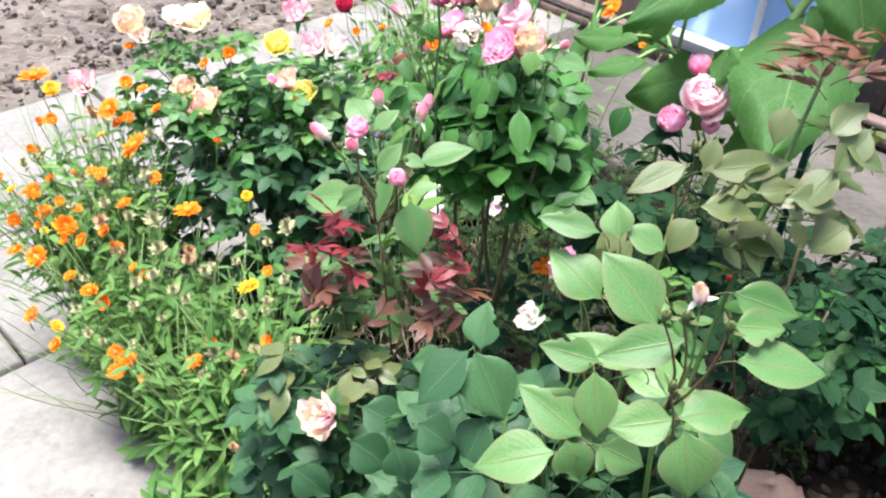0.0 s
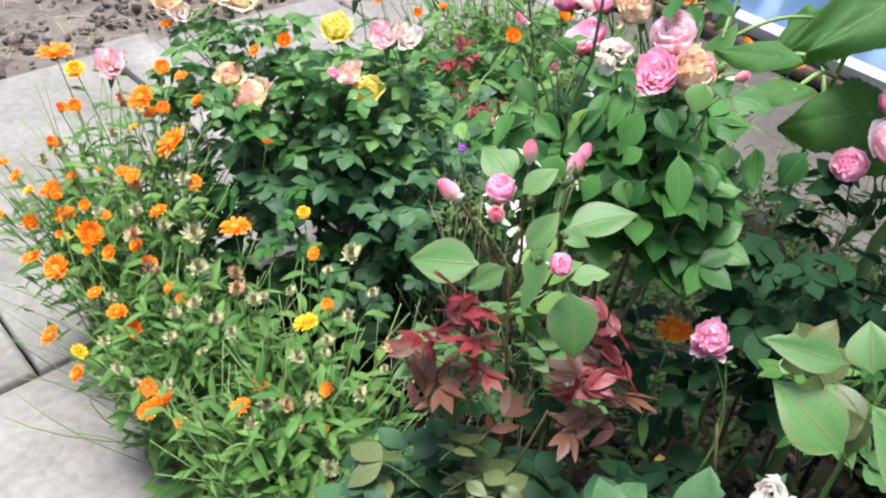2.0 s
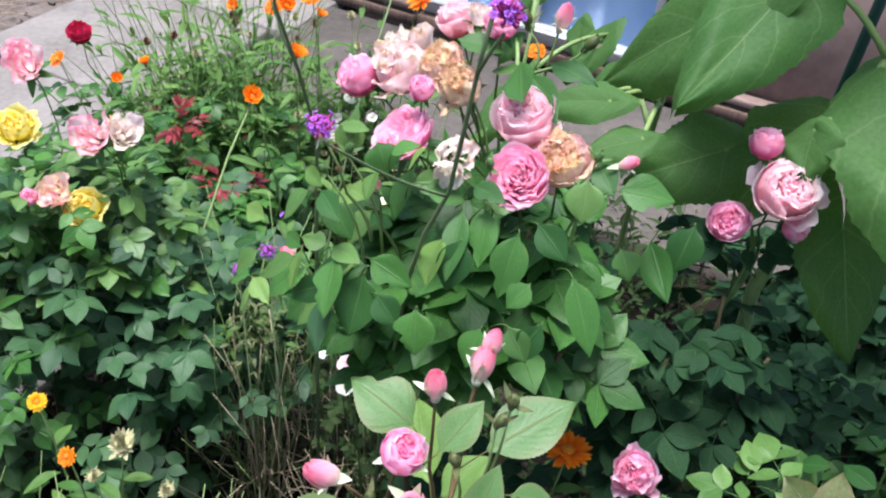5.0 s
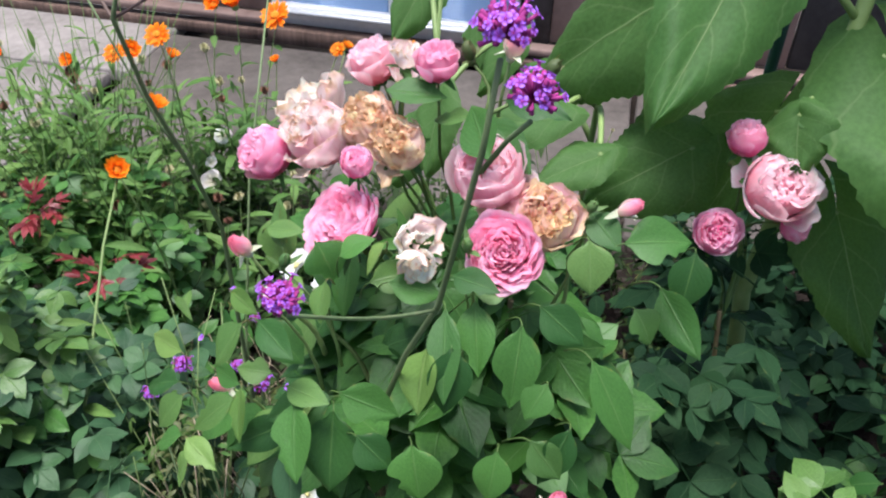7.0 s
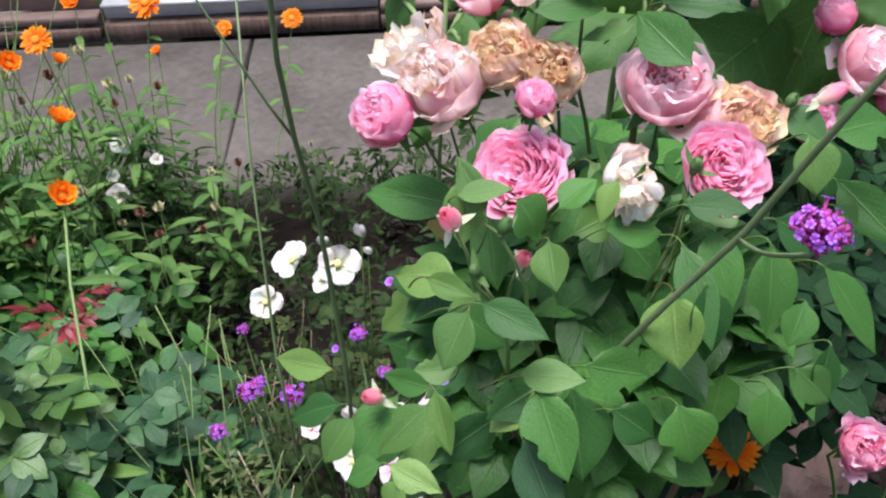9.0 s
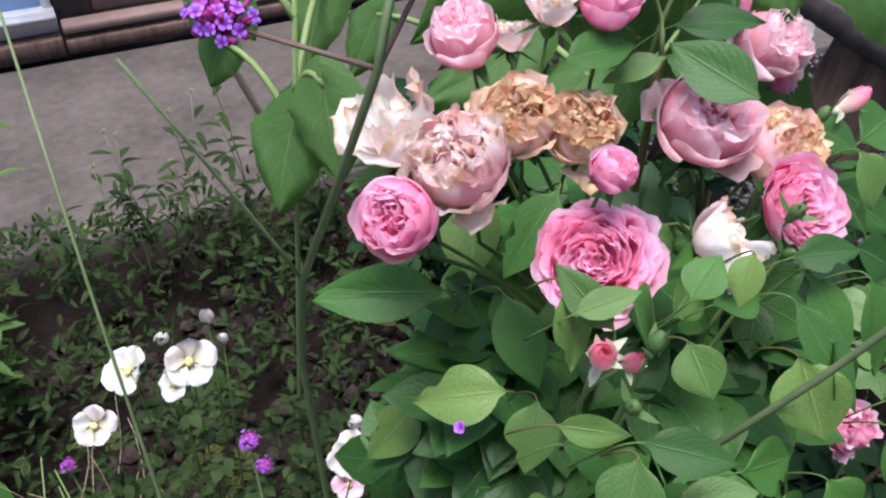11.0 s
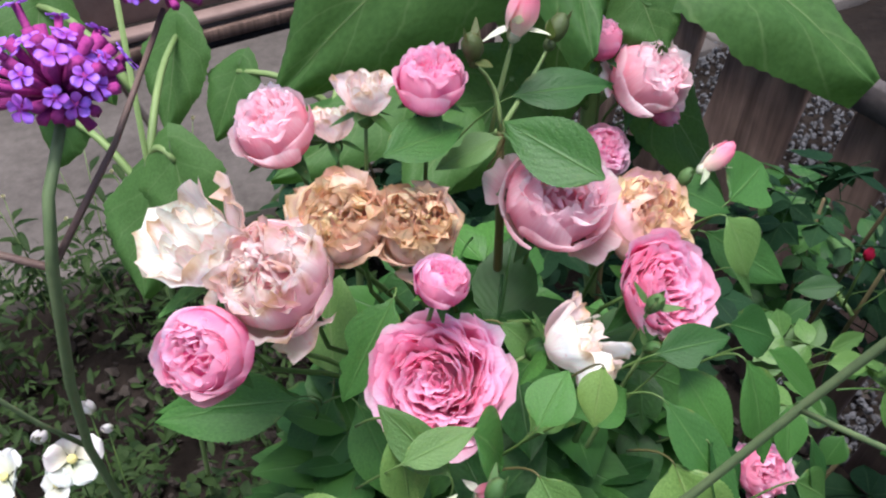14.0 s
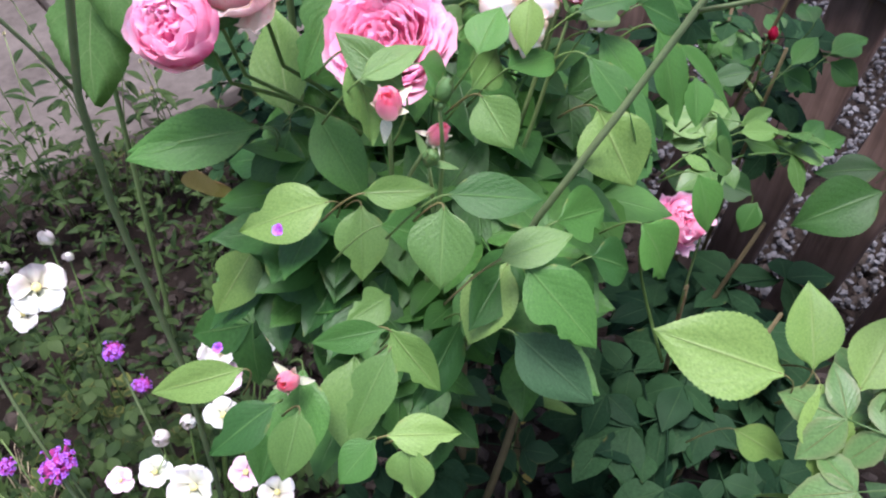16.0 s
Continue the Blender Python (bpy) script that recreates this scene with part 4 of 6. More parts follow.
def ground_sheet():
    """One sheet of soil, fine near the bed and coarse out to the horizon."""
    ax = sorted(set([-400, -120, -40, -15, -8] + [round(-4.5 + 0.1 * i, 2) for i in range(91)] + [8, 15, 40, 120, 400]))
    v, u = [], []
    for y in ax:
        for x in ax:
            q = Vector((x, y + 2.5, 0))
            near = abs(x) < 4.5 and abs(y) < 4.5
            z = (0.030 * noise.noise(q * 1.7) + 0.022 * noise.noise(q * 6) + 0.012 * noise.noise(q * 19)) if near else 0
            v.append((q.x, q.y, z - (0.055 if q.dot(E2) > -2.0 else 0.125))), u.append((x, y))
    return mesh_of("ground", np.array(v), grid_faces(len(ax), len(ax)), np.array(u))


ground = new("ground", ground_sheet())
ground.data.materials.append(SOIL)
tagged(ground, "dark crumbly garden soil of the flower bed", "ground", "", "structure")


def cracked_plot():
    """Bare sun-baked soil beyond the slabs, split by shallow cracks."""
    rng = np.random.RandomState(3)
    nu, nv = 130, 230
    uu, vv = np.meshgrid(np.linspace(-7.4, -3.5, nu), np.linspace(-1.6, 7.0, nv), indexing="ij")
    seeds = np.stack([rng.uniform(-7.6, -3.4, 520), rng.uniform(-1.8, 7.2, 520)], 1)
    wob = 0.05 * np.sin(9 * uu + 3 * np.sin(7 * vv))
    d = np.sqrt((uu[..., None] + wob[..., None] - seeds[:, 0]) ** 2 + (vv[..., None] + wob[..., None] - seeds[:, 1]) ** 2)
    d.sort(axis=-1)
    gap = np.clip((d[..., 1] - d[..., 0]) / 0.035, 0, 1)
    z = -0.02 - 0.035 * (1 - gap) + 0.012 * np.sin(5 * uu + 2 * vv) + rng.uniform(-0.006, 0.006, uu.shape)
    x, y = E2.x * uu + E1.x * vv, E2.y * uu + E1.y * vv
    v = np.stack([x, y, z], -1).reshape(-1, 3)
    return v, grid_faces(nu, nv), np.zeros((len(v), 2))


plot = new("bare_plot", solid("bare_plot", cracked_plot(), False))
plot.data.materials.append(EARTH)
tagged(plot, "dry grey-brown earth split by cracks", "ground", "", "structure")


def slab_piece(u0, u1, v0, v1, seed, z=0.0, thick=0.05):
    rng = np.random.RandomState(seed)
    g = 0.006
    c = [plan(u0 + g, v0 + g), plan(u1 - g, v0 + g), plan(u1 - g, v1 - g), plan(u0 + g, v1 - g)]
    c = [q + Vector((rng.uniform(-0.008, 0.008), rng.uniform(-0.008, 0.008), rng.uniform(-0.004, 0.004))) for q in c]
    mid = sum(c, Vector()) / 4
    n = 7
    rim = []
    for k in range(4):
        for i in range(n):
            rim.append(c[k].lerp(c[(k + 1) % 4], i / n) + Vector((rng.uniform(-0.003, 0.003), rng.uniform(-0.003, 0.003), 0)))
    m = len(rim)
    v = [tuple(q + Vector((0, 0, z - thick))) for q in rim] + [tuple(q + Vector((0, 0, z - 0.006))) for q in rim] + [tuple(mid.lerp(q, 0.985) + Vector((0, 0, z))) for q in rim]
    v.append(tuple(mid + Vector((0, 0, z))))
    f = []
    for a in range(2):
        for k in range(m):
            f.append([a * m + k, a * m + (k + 1) % m, (a + 1) * m + (k + 1) % m, (a + 1) * m + k])
    f += [[2 * m + k, 2 * m + (k + 1) % m, 3 * m] for k in range(m)]
    return np.array(v), f, np.zeros((len(v), 2))


path = thing("path", (0, 0, 0), "grey weathered concrete slabs laid round the flower bed", "path", "", "structure")
LEFT_SLABS = [(-3.65, -2.05, -0.9, 1.38), (-2.05, -1.1, -0.9, 1.62), (-3.62, -2.72, 1.38, 2.3), (-2.72, -2.05, 1.38, 2.4), (-3.68, -2.7, 2.3, 2.52), (-3.6, -2.75, 2.52, 3.45), (-3.66, -2.78, 3.45, 4.3), (-3.62, -2.7, 4.3, 5.15)]
for k, (u0, u1, v0, v1) in enumerate(LEFT_SLABS):
    part("slab", solid("slab", slab_piece(u0, u1, v0, v1, k, 0.0 if k != 4 else 0.012)), SLAB, path)
for k in range(8):
    u0 = -2.7 + 1.02 * k
    part("slab", solid("slab", slab_piece(u0, u0 + 1.02, 3.69, 4.70, 20 + k, 0.0, 0.09)), SLAB_D, path)
for k in range(3):
    for j in range(3):
        part("slab", solid("slab", slab_piece(-1.05 + 1.02 * k, -0.03 + 1.02 * k, 5.45 + 0.9 * j, 6.35 + 0.9 * j, 60 + 3 * k + j, 0.0, 0.06)), SLAB_D, path)
# greenhouse front along the far side of the path
turn = Matrix.Rotation(math.atan2(E2.y, E2.x), 4, "Z")


def beside(u, v, z, sx, sy, sz, bevel=0.004):
    return moved(box(sx, sy, sz, bevel), Matrix.Translation(plan(u, v, z)) @ turn)


house = thing("greenhouse", plan(-1.6, 5.0), "small aluminium greenhouse with blue-tinted glass beside the path", "greenhouse")
part("kerb", solid("kerb", beside(-1.72, 4.80, 0.02, 1.10, 0.10, 0.07)), WOOD, house, None, "dark kerb board under the frame")
for z, h in ((0.10, 0.085), (1.9, 0.05)):
    part("rail", solid("rail", beside(-1.72, 4.83, z, 1.10, 0.05, h)), ALU, house)
part("sill", solid("sill", beside(-1.72, 4.79, 0.128, 1.10, 0.05, 0.018)), ALU, house)
part("end_panel", solid("end_panel", beside(-1.105, 4.86, 0.55, 0.12, 0.03, 0.98)), WOODG, house, None, "dark narrow board beside the glass")
part("end_board", solid("end_board", beside(-0.56, 4.87, 0.42, 0.96, 0.03, 0.66)), PINKW, house, None, "faded pinkish wooden board")
part("shed_wall", solid("shed_wall", beside(0.90, 4.88, 0.55, 1.94, 0.04, 0.92)), TAR, house, None, "dark weathered wall of the shed")
for u in (-2.25, -1.72, -1.19):
    part("mullion", solid("mullion", beside(u, 4.845, 1.0, 0.032, 0.04, 1.75)), ALU, house)
for k, u in enumerate((-1.985, -1.455)):
    ob = part("pane", solid("pane", beside(u, 4.85, 1.0, 0.50, 0.005, 1.74, 0)), GLASS, house)
    ob.visible_shadow = False
for u, w in ((-2.97, 1.36), (0.35, 3.02)):
    part("side_sill", solid("side_sill", beside(u, 4.80, 0.075, w, 0.07, 0.03)), PINKW, house)
    part("side_kerb", solid("side_kerb", beside(u, 4.78, 0.015, w, 0.06, 0.05)), WOOD, house)
part("side_board", solid("side_board", beside(-2.97, 4.86, 0.42, 1.36, 0.03, 0.66)), PINKW, house, None, "faded pinkish wooden board")
part("upper_board", solid("upper_board", beside(-2.97, 4.88, 1.35, 1.36, 0.03, 1.2)), WOODG, house)
part("back_wall", solid("back_wall", beside(-1.66, 6.6, 1.0, 1.1, 0.04, 2.0)), WOODG, house)
part("roof", solid("roof", beside(-1.66, 5.75, 2.0, 1.2, 1.9, 0.03)), ALU, house)
barrel = new("water_barrel", solid("water_barrel", moved(join([tube([(0, 0, 0), (0, 0, 0.2), (0, 0, 0.45), (0, 0, 0.7), (0, 0, 0.9)], 0.3, 0.3, 24), tube([(0, 0, 0.88), (0, 0, 0.93)], 0.32, 0.32, 24)]), Matrix.Translation(plan(-1.7, 5.45, 0.0)))))
barrel.data.materials.append(BLUE)
tagged(barrel, "blue plastic water barrel behind the greenhouse glass", "barrel")

# old picket fence and the gravel behind it
F0, FD = Vector((1.52, 2.07, 0)), Vector((0.58, 0.81, 0)).normalized()
FN = Vector((FD.y, -FD.x, 0))
fturn = Matrix.Rotation(math.atan2(FD.y, FD.x), 4, "Z")
fence = thing("fence", F0, "old leaning brown picket fence of weathered boards with a grey rail", "fence")
rngf = np.random.RandomState(8)
for s in [0.047 - 0.187 * j for j in range(6)] + [0.163 + 0.187 * j for j in range(8)]:
    w, h = rngf.uniform(0.108, 0.12), rngf.uniform(0.79, 0.815)
    m = Matrix.Translation(F0 + FD * (s + 0.089) + FN * 0.03) @ fturn @ Matrix.Rotation(radians(rngf.uniform(-8.0, -5.0)), 4, "Y") @ Matrix.Translation((0, 0, h / 2))
    part("picket", solid("picket", moved(box(w, 0.022, h, 0.004), m)), WOOD, fence)
rail_at = Matrix.Translation(F0 + FD * 0.3 + FN * 0.002 + Vector((0, 0, 0.808))) @ fturn
part("rail", solid("rail", moved(box(3.1, 0.030, 0.062, 0.005), rail_at)), WOODG, fence, None, "grey weathered rail")


def gravel(n, seed, spread, small, big):
    rng = np.random.RandomState(seed)
    kinds = [ball(0.5, 6, 4, 0.6, 0.5, k) for k in range(5)]
    out = []
    for i in range(n):
        p = spread(rng)
        out.append(moved(kinds[i % 5], Matrix.Translation(p) @ Euler((rng.rand() * 6, rng.rand() * 6, rng.rand() * 6)).to_matrix().to_4x4() @ Matrix.Scale(rng.uniform(small, big), 4)))
    return solid("gravel", join(out), False)


bed = new("gravel", gravel(8000, 1, lambda r: F0 + FD * r.uniform(-1.3, 1.5) + FN * (0.05 + 1.3 * r.rand() ** 1.4) + Vector((0, 0, r.uniform(-0.03, 0.0))), 0.009, 0.025))
bed.data.materials.append(STONE)
tagged(bed, "grey and white gravel behind the fence", "gravel", "", "stuff")
clods = new("soil_clods", gravel(3400, 2, lambda r: Vector((r.uniform(-0.6, 1.6), r.uniform(1.0, 3.6), r.uniform(-0.06, -0.02))), 0.012, 0.05))
clods.data.materials.append(CLOD)
tagged(clods, "clods and crumbs of dark soil", "soil", "", "stuff")

crumbs = new("earth_crumbs", gravel(2600, 6, lambda r: plan(r.uniform(-5.6, -3.66), r.uniform(1.0, 6.0), r.uniform(-0.03, -0.005)), 0.012, 0.06))
crumbs.data.materials.append(EARTH)
tagged(crumbs, "dry grey-brown clods on the bare plot", "soil", "", "stuff")


def straw_litter():
    """Dry stalks blown against the edge of the slabs."""
    rng = np.random.RandomState(21)
    out = []
    for i in range(420):
        p = plan(-3.72 - 0.9 * rng.rand() ** 2, rng.uniform(1.6, 5.0), 0.004 + 0.02 * rng.rand())
        a = rng.rand() * 6.3
        d = Vector((math.cos(a), math.sin(a), rng.uniform(-0.05, 0.12))) * rng.uniform(0.05, 0.16)
        out.append(tube(arc(p, p + d, (0, 0, 0.008), 4), 0.0015, 0.001, 4))
    return join(out)


litter = new("straw", solid("straw", straw_litter()))
litter.data.materials.append(STRAW)
tagged(litter, "thin dry straw lying beside the slabs", "straw", "", "stuff")

# ---- the main pink rose bush ----
pink = thing("rose_bush", (0.36, 2.2, 0), "pink rose bush with full, fading and withered blooms", "rose bush")
MAIN = [
    ("brown", 0.297, 2.311, 1.27, 0.046, P_BROWN, (-0.5, -0.1, 0.8)), ("brown", 0.314, 2.274, 1.267, 0.042, P_BROWN, (-0.5, -0.3, 0.8)),
    ("open", 0.247, 2.231, 1.229, 0.071, P_PINK, (-0.62, -0.12, 0.78)), ("cup", 0.207, 2.343, 1.237, 0.050, P_PINK, (-0.6, -0.1, 0.5)),
    ("pale", 0.254, 2.330, 1.256, 0.066, P_PALE, (-0.5, 0.0, 0.8)), ("wilt", 0.262, 2.386, 1.255, 0.070, P_WILT, (-0.35, 0.3, 0.9)),
    ("cup", 0.266, 2.237, 1.280, 0.028, P_PINK, (-0.1, -0.3, 1)), ("cup", 0.318, 2.365, 1.302, 0.046, P_SHELL, (-0.35, 0.1, 0.8)),
    ("wilt", 0.341, 2.341, 1.299, 0.028, P_WILT, (0.2, 0.2, 0.9)), ("wilt", 0.335, 2.314, 1.330, 0.032, P_WILT, (0.1, 0.0, 1)),
    ("cup", 0.352, 2.284, 1.335, 0.038, P_PINK, (-0.1, -0.1, 1)), ("shell", 0.373, 2.213, 1.265, 0.066, P_SHELL, (-0.35, -0.3, 0.8)),
    ("pale", 0.405, 2.165, 1.240, 0.058, P_TAN, (-0.2, -0.4, 0.8)), ("open", 0.356, 2.138, 1.239, 0.060, P_PINK, (-0.3, -0.6, 0.65)),
]
for k, (kind, x, y, z, d, mt, ax) in enumerate(MAIN):
    bloom(pink, kind, (x, y, z), d, ax, mt, (0.33 + 0.02 * math.sin(k), 2.23 + 0.02 * math.cos(k), 1.02), k)
bloom(pink, "wilt", (0.297, 2.173, 1.238), 0.044, (0.2, -0.6, 0.4), P_WILT, (0.34, 2.2, 1.08), 3)
bloom(pink, "wilt", (0.290, 2.158, 1.228), 0.032, (-0.3, -0.6, -0.1), P_WILT, (0.34, 2.2, 1.08), 4)
for k, (x, y, z, d, ax) in enumerate([(0.466, 2.137, 1.256, 0.021, (0.4, -0.5, 0.6)), (0.161, 2.195, 1.250, 0.021, (-0.5, -0.2, 0.9)), (0.127, 2.259, 1.039, 0.021, (-0.6, -0.1, 0.6)), (0.22, 2.19, 1.19, 0.017, (-0.2, -0.5, 0.8))]):
    bloom(pink, "bud", (x, y, z), d, ax, P_BUD, (x + 0.3 * (0.36 - x), y + 0.3 * (2.24 - y), z - 0.15), k, STEM_L, "bud", "", 0.006)
for x, y, z, d, ax in [(0.19, 2.176, 1.244, 0.016, (0.3, -0.2, 1)), (0.164, 2.174, 1.221, 0.015, (-0.4, -0.3, 0.8)), (0.326, 2.14, 1.252, 0.016, (-0.2, -0.3, 0.9)), (0.44, 2.15, 1.255, 0.015, (0.2, -0.3, 0.9)), (0.32, 2.135, 1.225, 0.014, (-0.3, -0.4, 0.6))]:
    closed_bud(pink, (x, y, z), d, ax, (x + 0.25 * (0.36 - x), y + 0.3 * (2.24 - y), z - 0.15), STEM_L)
# a stout reddish shoot that forks into three buds
FORK = Vector((0.385, 2.254, 1.292))
part("bud_shoot", solid("bud_shoot", tube(arc(FORK, (0.375, 2.25, 1.05), (0.012, 0.0, 0.0), 7), 0.0024, 0.0042, 8)), STEM_RED, pink)
bloom(pink, "bud", (0.409, 2.255, 1.355), 0.026, (0.1, -0.2, 1), P_BUD, FORK, 3, STEM_L, "bud", "", 0.002, thick=0.0019)
closed_bud(pink, (0.374, 2.269, 1.348), 0.021, (-0.3, 0.0, 1), FORK, STEM_L, G_OLIVE)
closed_bud(pink, (0.440, 2.242, 1.335), 0.021, (0.5, -0.2, 0.8), FORK, STEM_L, G_OLIVE)
canes(pink, (0.36, 2.22, 0.0), [(0.30, 2.2, 1.1), (0.40, 2.2, 1.12), (0.36, 2.3, 1.12), (0.27, 2.25, 1.0), (0.45, 2.12, 1.05)], 0.007)
foliage(pink, (0.362, 2.24, 0.97), (0.158, 0.14, 0.19), 100, 100, FINE_ME, COARSE, G_ROSE, 11, (0.10, 0.14), 0.6, -0.3)
foliage(pink, (0.42, 2.24, 0.56), (0.16, 0.13, 0.18), 16, 10, FINE_ME, COARSE, G_SHADED, 65, (0.08, 0.12), 0.4, -0.9, rest_name="lower_foliage")
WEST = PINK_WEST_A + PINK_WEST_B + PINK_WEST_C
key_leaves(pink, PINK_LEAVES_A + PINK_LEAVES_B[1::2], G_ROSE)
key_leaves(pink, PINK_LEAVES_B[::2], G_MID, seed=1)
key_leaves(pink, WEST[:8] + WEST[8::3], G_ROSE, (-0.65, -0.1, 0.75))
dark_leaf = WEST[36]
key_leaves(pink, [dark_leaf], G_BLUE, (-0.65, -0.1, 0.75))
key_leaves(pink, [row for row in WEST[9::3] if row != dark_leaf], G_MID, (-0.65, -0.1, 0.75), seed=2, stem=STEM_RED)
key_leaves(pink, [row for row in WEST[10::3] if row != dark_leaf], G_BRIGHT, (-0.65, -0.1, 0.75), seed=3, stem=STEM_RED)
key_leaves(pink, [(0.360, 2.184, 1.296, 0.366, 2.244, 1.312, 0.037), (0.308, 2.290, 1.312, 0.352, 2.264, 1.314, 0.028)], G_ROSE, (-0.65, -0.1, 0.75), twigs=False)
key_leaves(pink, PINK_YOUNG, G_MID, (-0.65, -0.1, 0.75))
SIDE = [(0.150, 2.262, 1.020, 0.095, 2.250, 0.985, 0.046), (0.185, 2.240, 1.000, 0.130, 2.225, 0.965, 0.048), (0.205, 2.215, 0.985, 0.160, 2.195, 0.940, 0.045), (0.235, 2.240, 1.010, 0.190, 2.222, 0.965, 0.046),
        (0.175, 2.300, 0.945, 0.115, 2.292, 0.905, 0.048), (0.190, 2.268, 0.925, 0.145, 2.250, 0.880, 0.044), (0.240, 2.235, 0.930, 0.200, 2.205, 0.885, 0.046)]
key_leaves(pink, SIDE[::2], G_ROSE, (-0.35, -0.4, 0.8), seed=1)
key_leaves(pink, SIDE[1::2], G_MID, (-0.35, -0.4, 0.8), seed=3)

# ---- the two roses beside the sunflower ----
pair = thing("rose_bush", (0.70, 2.2, 0), "slim pink rose bush with full blooms beside the sunflower", "rose bush")
for k, (kind, x, y, z, d, mt, ax) in enumerate([("shell", 0.716, 2.228, 1.163, 0.076, P_SHELL, (-0.2, -0.5, 0.7)), ("cup", 0.673, 2.251, 1.096, 0.052, P_PINK, (-0.4, -0.5, 0.7)), ("cup", 0.735, 2.207, 1.120, 0.032, P_PINK, (0.2, -0.8, 0.2)), ("cup", 0.70, 2.275, 1.198, 0.042, P_PINK, (-0.1, 0.1, 1))]):
    bloom(pair, kind, (x, y, z), d, ax, mt, (0.70, 2.24, 0.95), k)
canes(pair, (0.7, 2.22, 0), [(0.70, 2.24, 0.98), (0.64, 2.22, 0.9), (0.76, 2.18, 0.92)], 0.006)
foliage(pair, (0.66, 2.24, 0.96), (0.14, 0.13, 0.10), 18, 4, FINE_ME, COARSE, G_SHADED, 12, (0.08, 0.11), 0.65, -0.9)

foliage(pair, (0.70, 2.22, 0.74), (0.18, 0.13, 0.20), 44, 20, FINE_ME, COARSE, G_SHADED, 67, (0.09, 0.13), 0.5, -0.9, rest_name="lower_foliage")

low_rose = thing("rose_bush", (0.62, 1.95, 0), "low rose bush with shade-darkened leaves and one pink bloom", "rose bush")
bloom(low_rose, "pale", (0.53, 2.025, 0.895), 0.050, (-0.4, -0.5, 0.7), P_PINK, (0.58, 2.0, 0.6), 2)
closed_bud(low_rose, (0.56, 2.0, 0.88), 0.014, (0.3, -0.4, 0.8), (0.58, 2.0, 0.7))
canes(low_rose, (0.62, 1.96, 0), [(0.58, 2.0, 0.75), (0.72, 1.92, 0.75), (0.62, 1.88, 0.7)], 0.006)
foliage(low_rose, (0.68, 1.94, 0.40), (0.24, 0.17, 0.22), 70, 30, FINE_ME, COARSE, G_SHADED, 13, (0.12, 0.17), 0.5, -0.8)

# ---- the budding rose with red young shoots ----
budding = thing("rose_bush", (0.2, 1.8, 0), "young rose bush with pink buds and dark red shoots", "rose bush")
BUDS = [(0.214, 1.818, 1.224, 0.033), (0.160, 1.813, 1.209, 0.028), (0.218, 1.783, 1.213, 0.026), (0.237, 1.845, 1.260, 0.023), (0.285, 1.905, 1.215, 0.028), (0.293, 1.915, 1.228, 0.023), (0.298, 1.736, 1.205, 0.024)]
AXES = [(0.1, -0.3, 1), (-0.6, -0.2, 0.7), (0.0, -0.4, 0.6), (-0.05, 0, 1), (0.2, 0.2, 1), (0.2, 0.1, 1), (0.2, -0.6, 0.7)]
for k, ((x, y, z, d), ax) in enumerate(zip(BUDS, AXES)):
    bloom(budding, "bud" if k not in (0, 6) else "cup", (x, y, z), d, ax, P_BUD if k not in (0, 6) else P_PINK, (0.24, 1.82, 1.06), k, STEM_R, "bud", "", 0.008)
for k, (x, y, z, d) in enumerate([(0.291, 1.834, 1.255, 0.016), (0.283, 1.826, 1.244, 0.015), (0.250, 1.812, 1.221, 0.016), (0.191, 1.801, 1.198, 0.014), (0.273, 1.772, 1.174, 0.014), (0.295, 1.789, 1.200, 0.013)]):
    closed_bud(budding, (x, y, z), d, (math.sin(k * 2) * 0.4, -0.2, 1), (0.25, 1.82, 1.08), STEM_L, G_OLIVE)
canes(budding, (0.22, 1.80, 0), [(0.24, 1.82, 1.1), (0.20, 1.75, 1.0), (0.32, 1.72, 1.0), (0.16, 1.84, 0.9)], 0.0034, STEM_R)
foliage(budding, (0.24, 1.82, 0.95), (0.11, 0.08, 0.13), 22, 0, FINE_ME, COARSE, G_LIGHT, 14, (0.08, 0.12), 0.5, -0.9, top=0.4)
key_leaves(budding, BUDDING_LEAVES, G_LIGHT, stem=STEM_RED)
key_leaves(budding, BUDDING_WEST, G_BRIGHT, (-0.65, -0.1, 0.75), stem=STEM_RED)
for k, (x, y, z) in enumerate([(0.190, 1.757, 1.11), (0.372, 1.78, 1.10), (0.165, 1.745, 1.055), (0.225, 1.74, 1.045), (0.392, 1.76, 1.05), (0.345, 1.745, 1.04)]):
    foliage(budding, (x, y, z - 0.01), (0.022, 0.018, 0.026), 3, 0, SPEAR_ME, SPEAR_C, G_RED, 40 + k, (0.065, 0.095), 0.3, -0.5, "red_leaf", -0.1, rise=1.1)
    foliage(budding, (x, y - 0.01, z - 0.085), (0.045, 0.035, 0.04), 3, 0, SPEAR_ME, SPEAR_C, G_RUST, 50 + k, (0.075, 0.105), 0.3, -0.7, "bronze_leaf", 0.2)
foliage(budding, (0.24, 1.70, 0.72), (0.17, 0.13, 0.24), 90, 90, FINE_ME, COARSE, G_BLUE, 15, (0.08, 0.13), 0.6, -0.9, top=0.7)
foliage(budding, (0.22, 1.66, 0.88), (0.10, 0.06, 0.07), 9, 0, FINE_ME, COARSE, G_OLIVE, 16, (0.08, 0.12), 0.5, -0.7)
bloom(budding, "wilt", (0.238, 1.563, 0.899), 0.062, (-0.3, -0.7, 0.5), P_TAN, (0.24, 1.66, 0.75), 1)

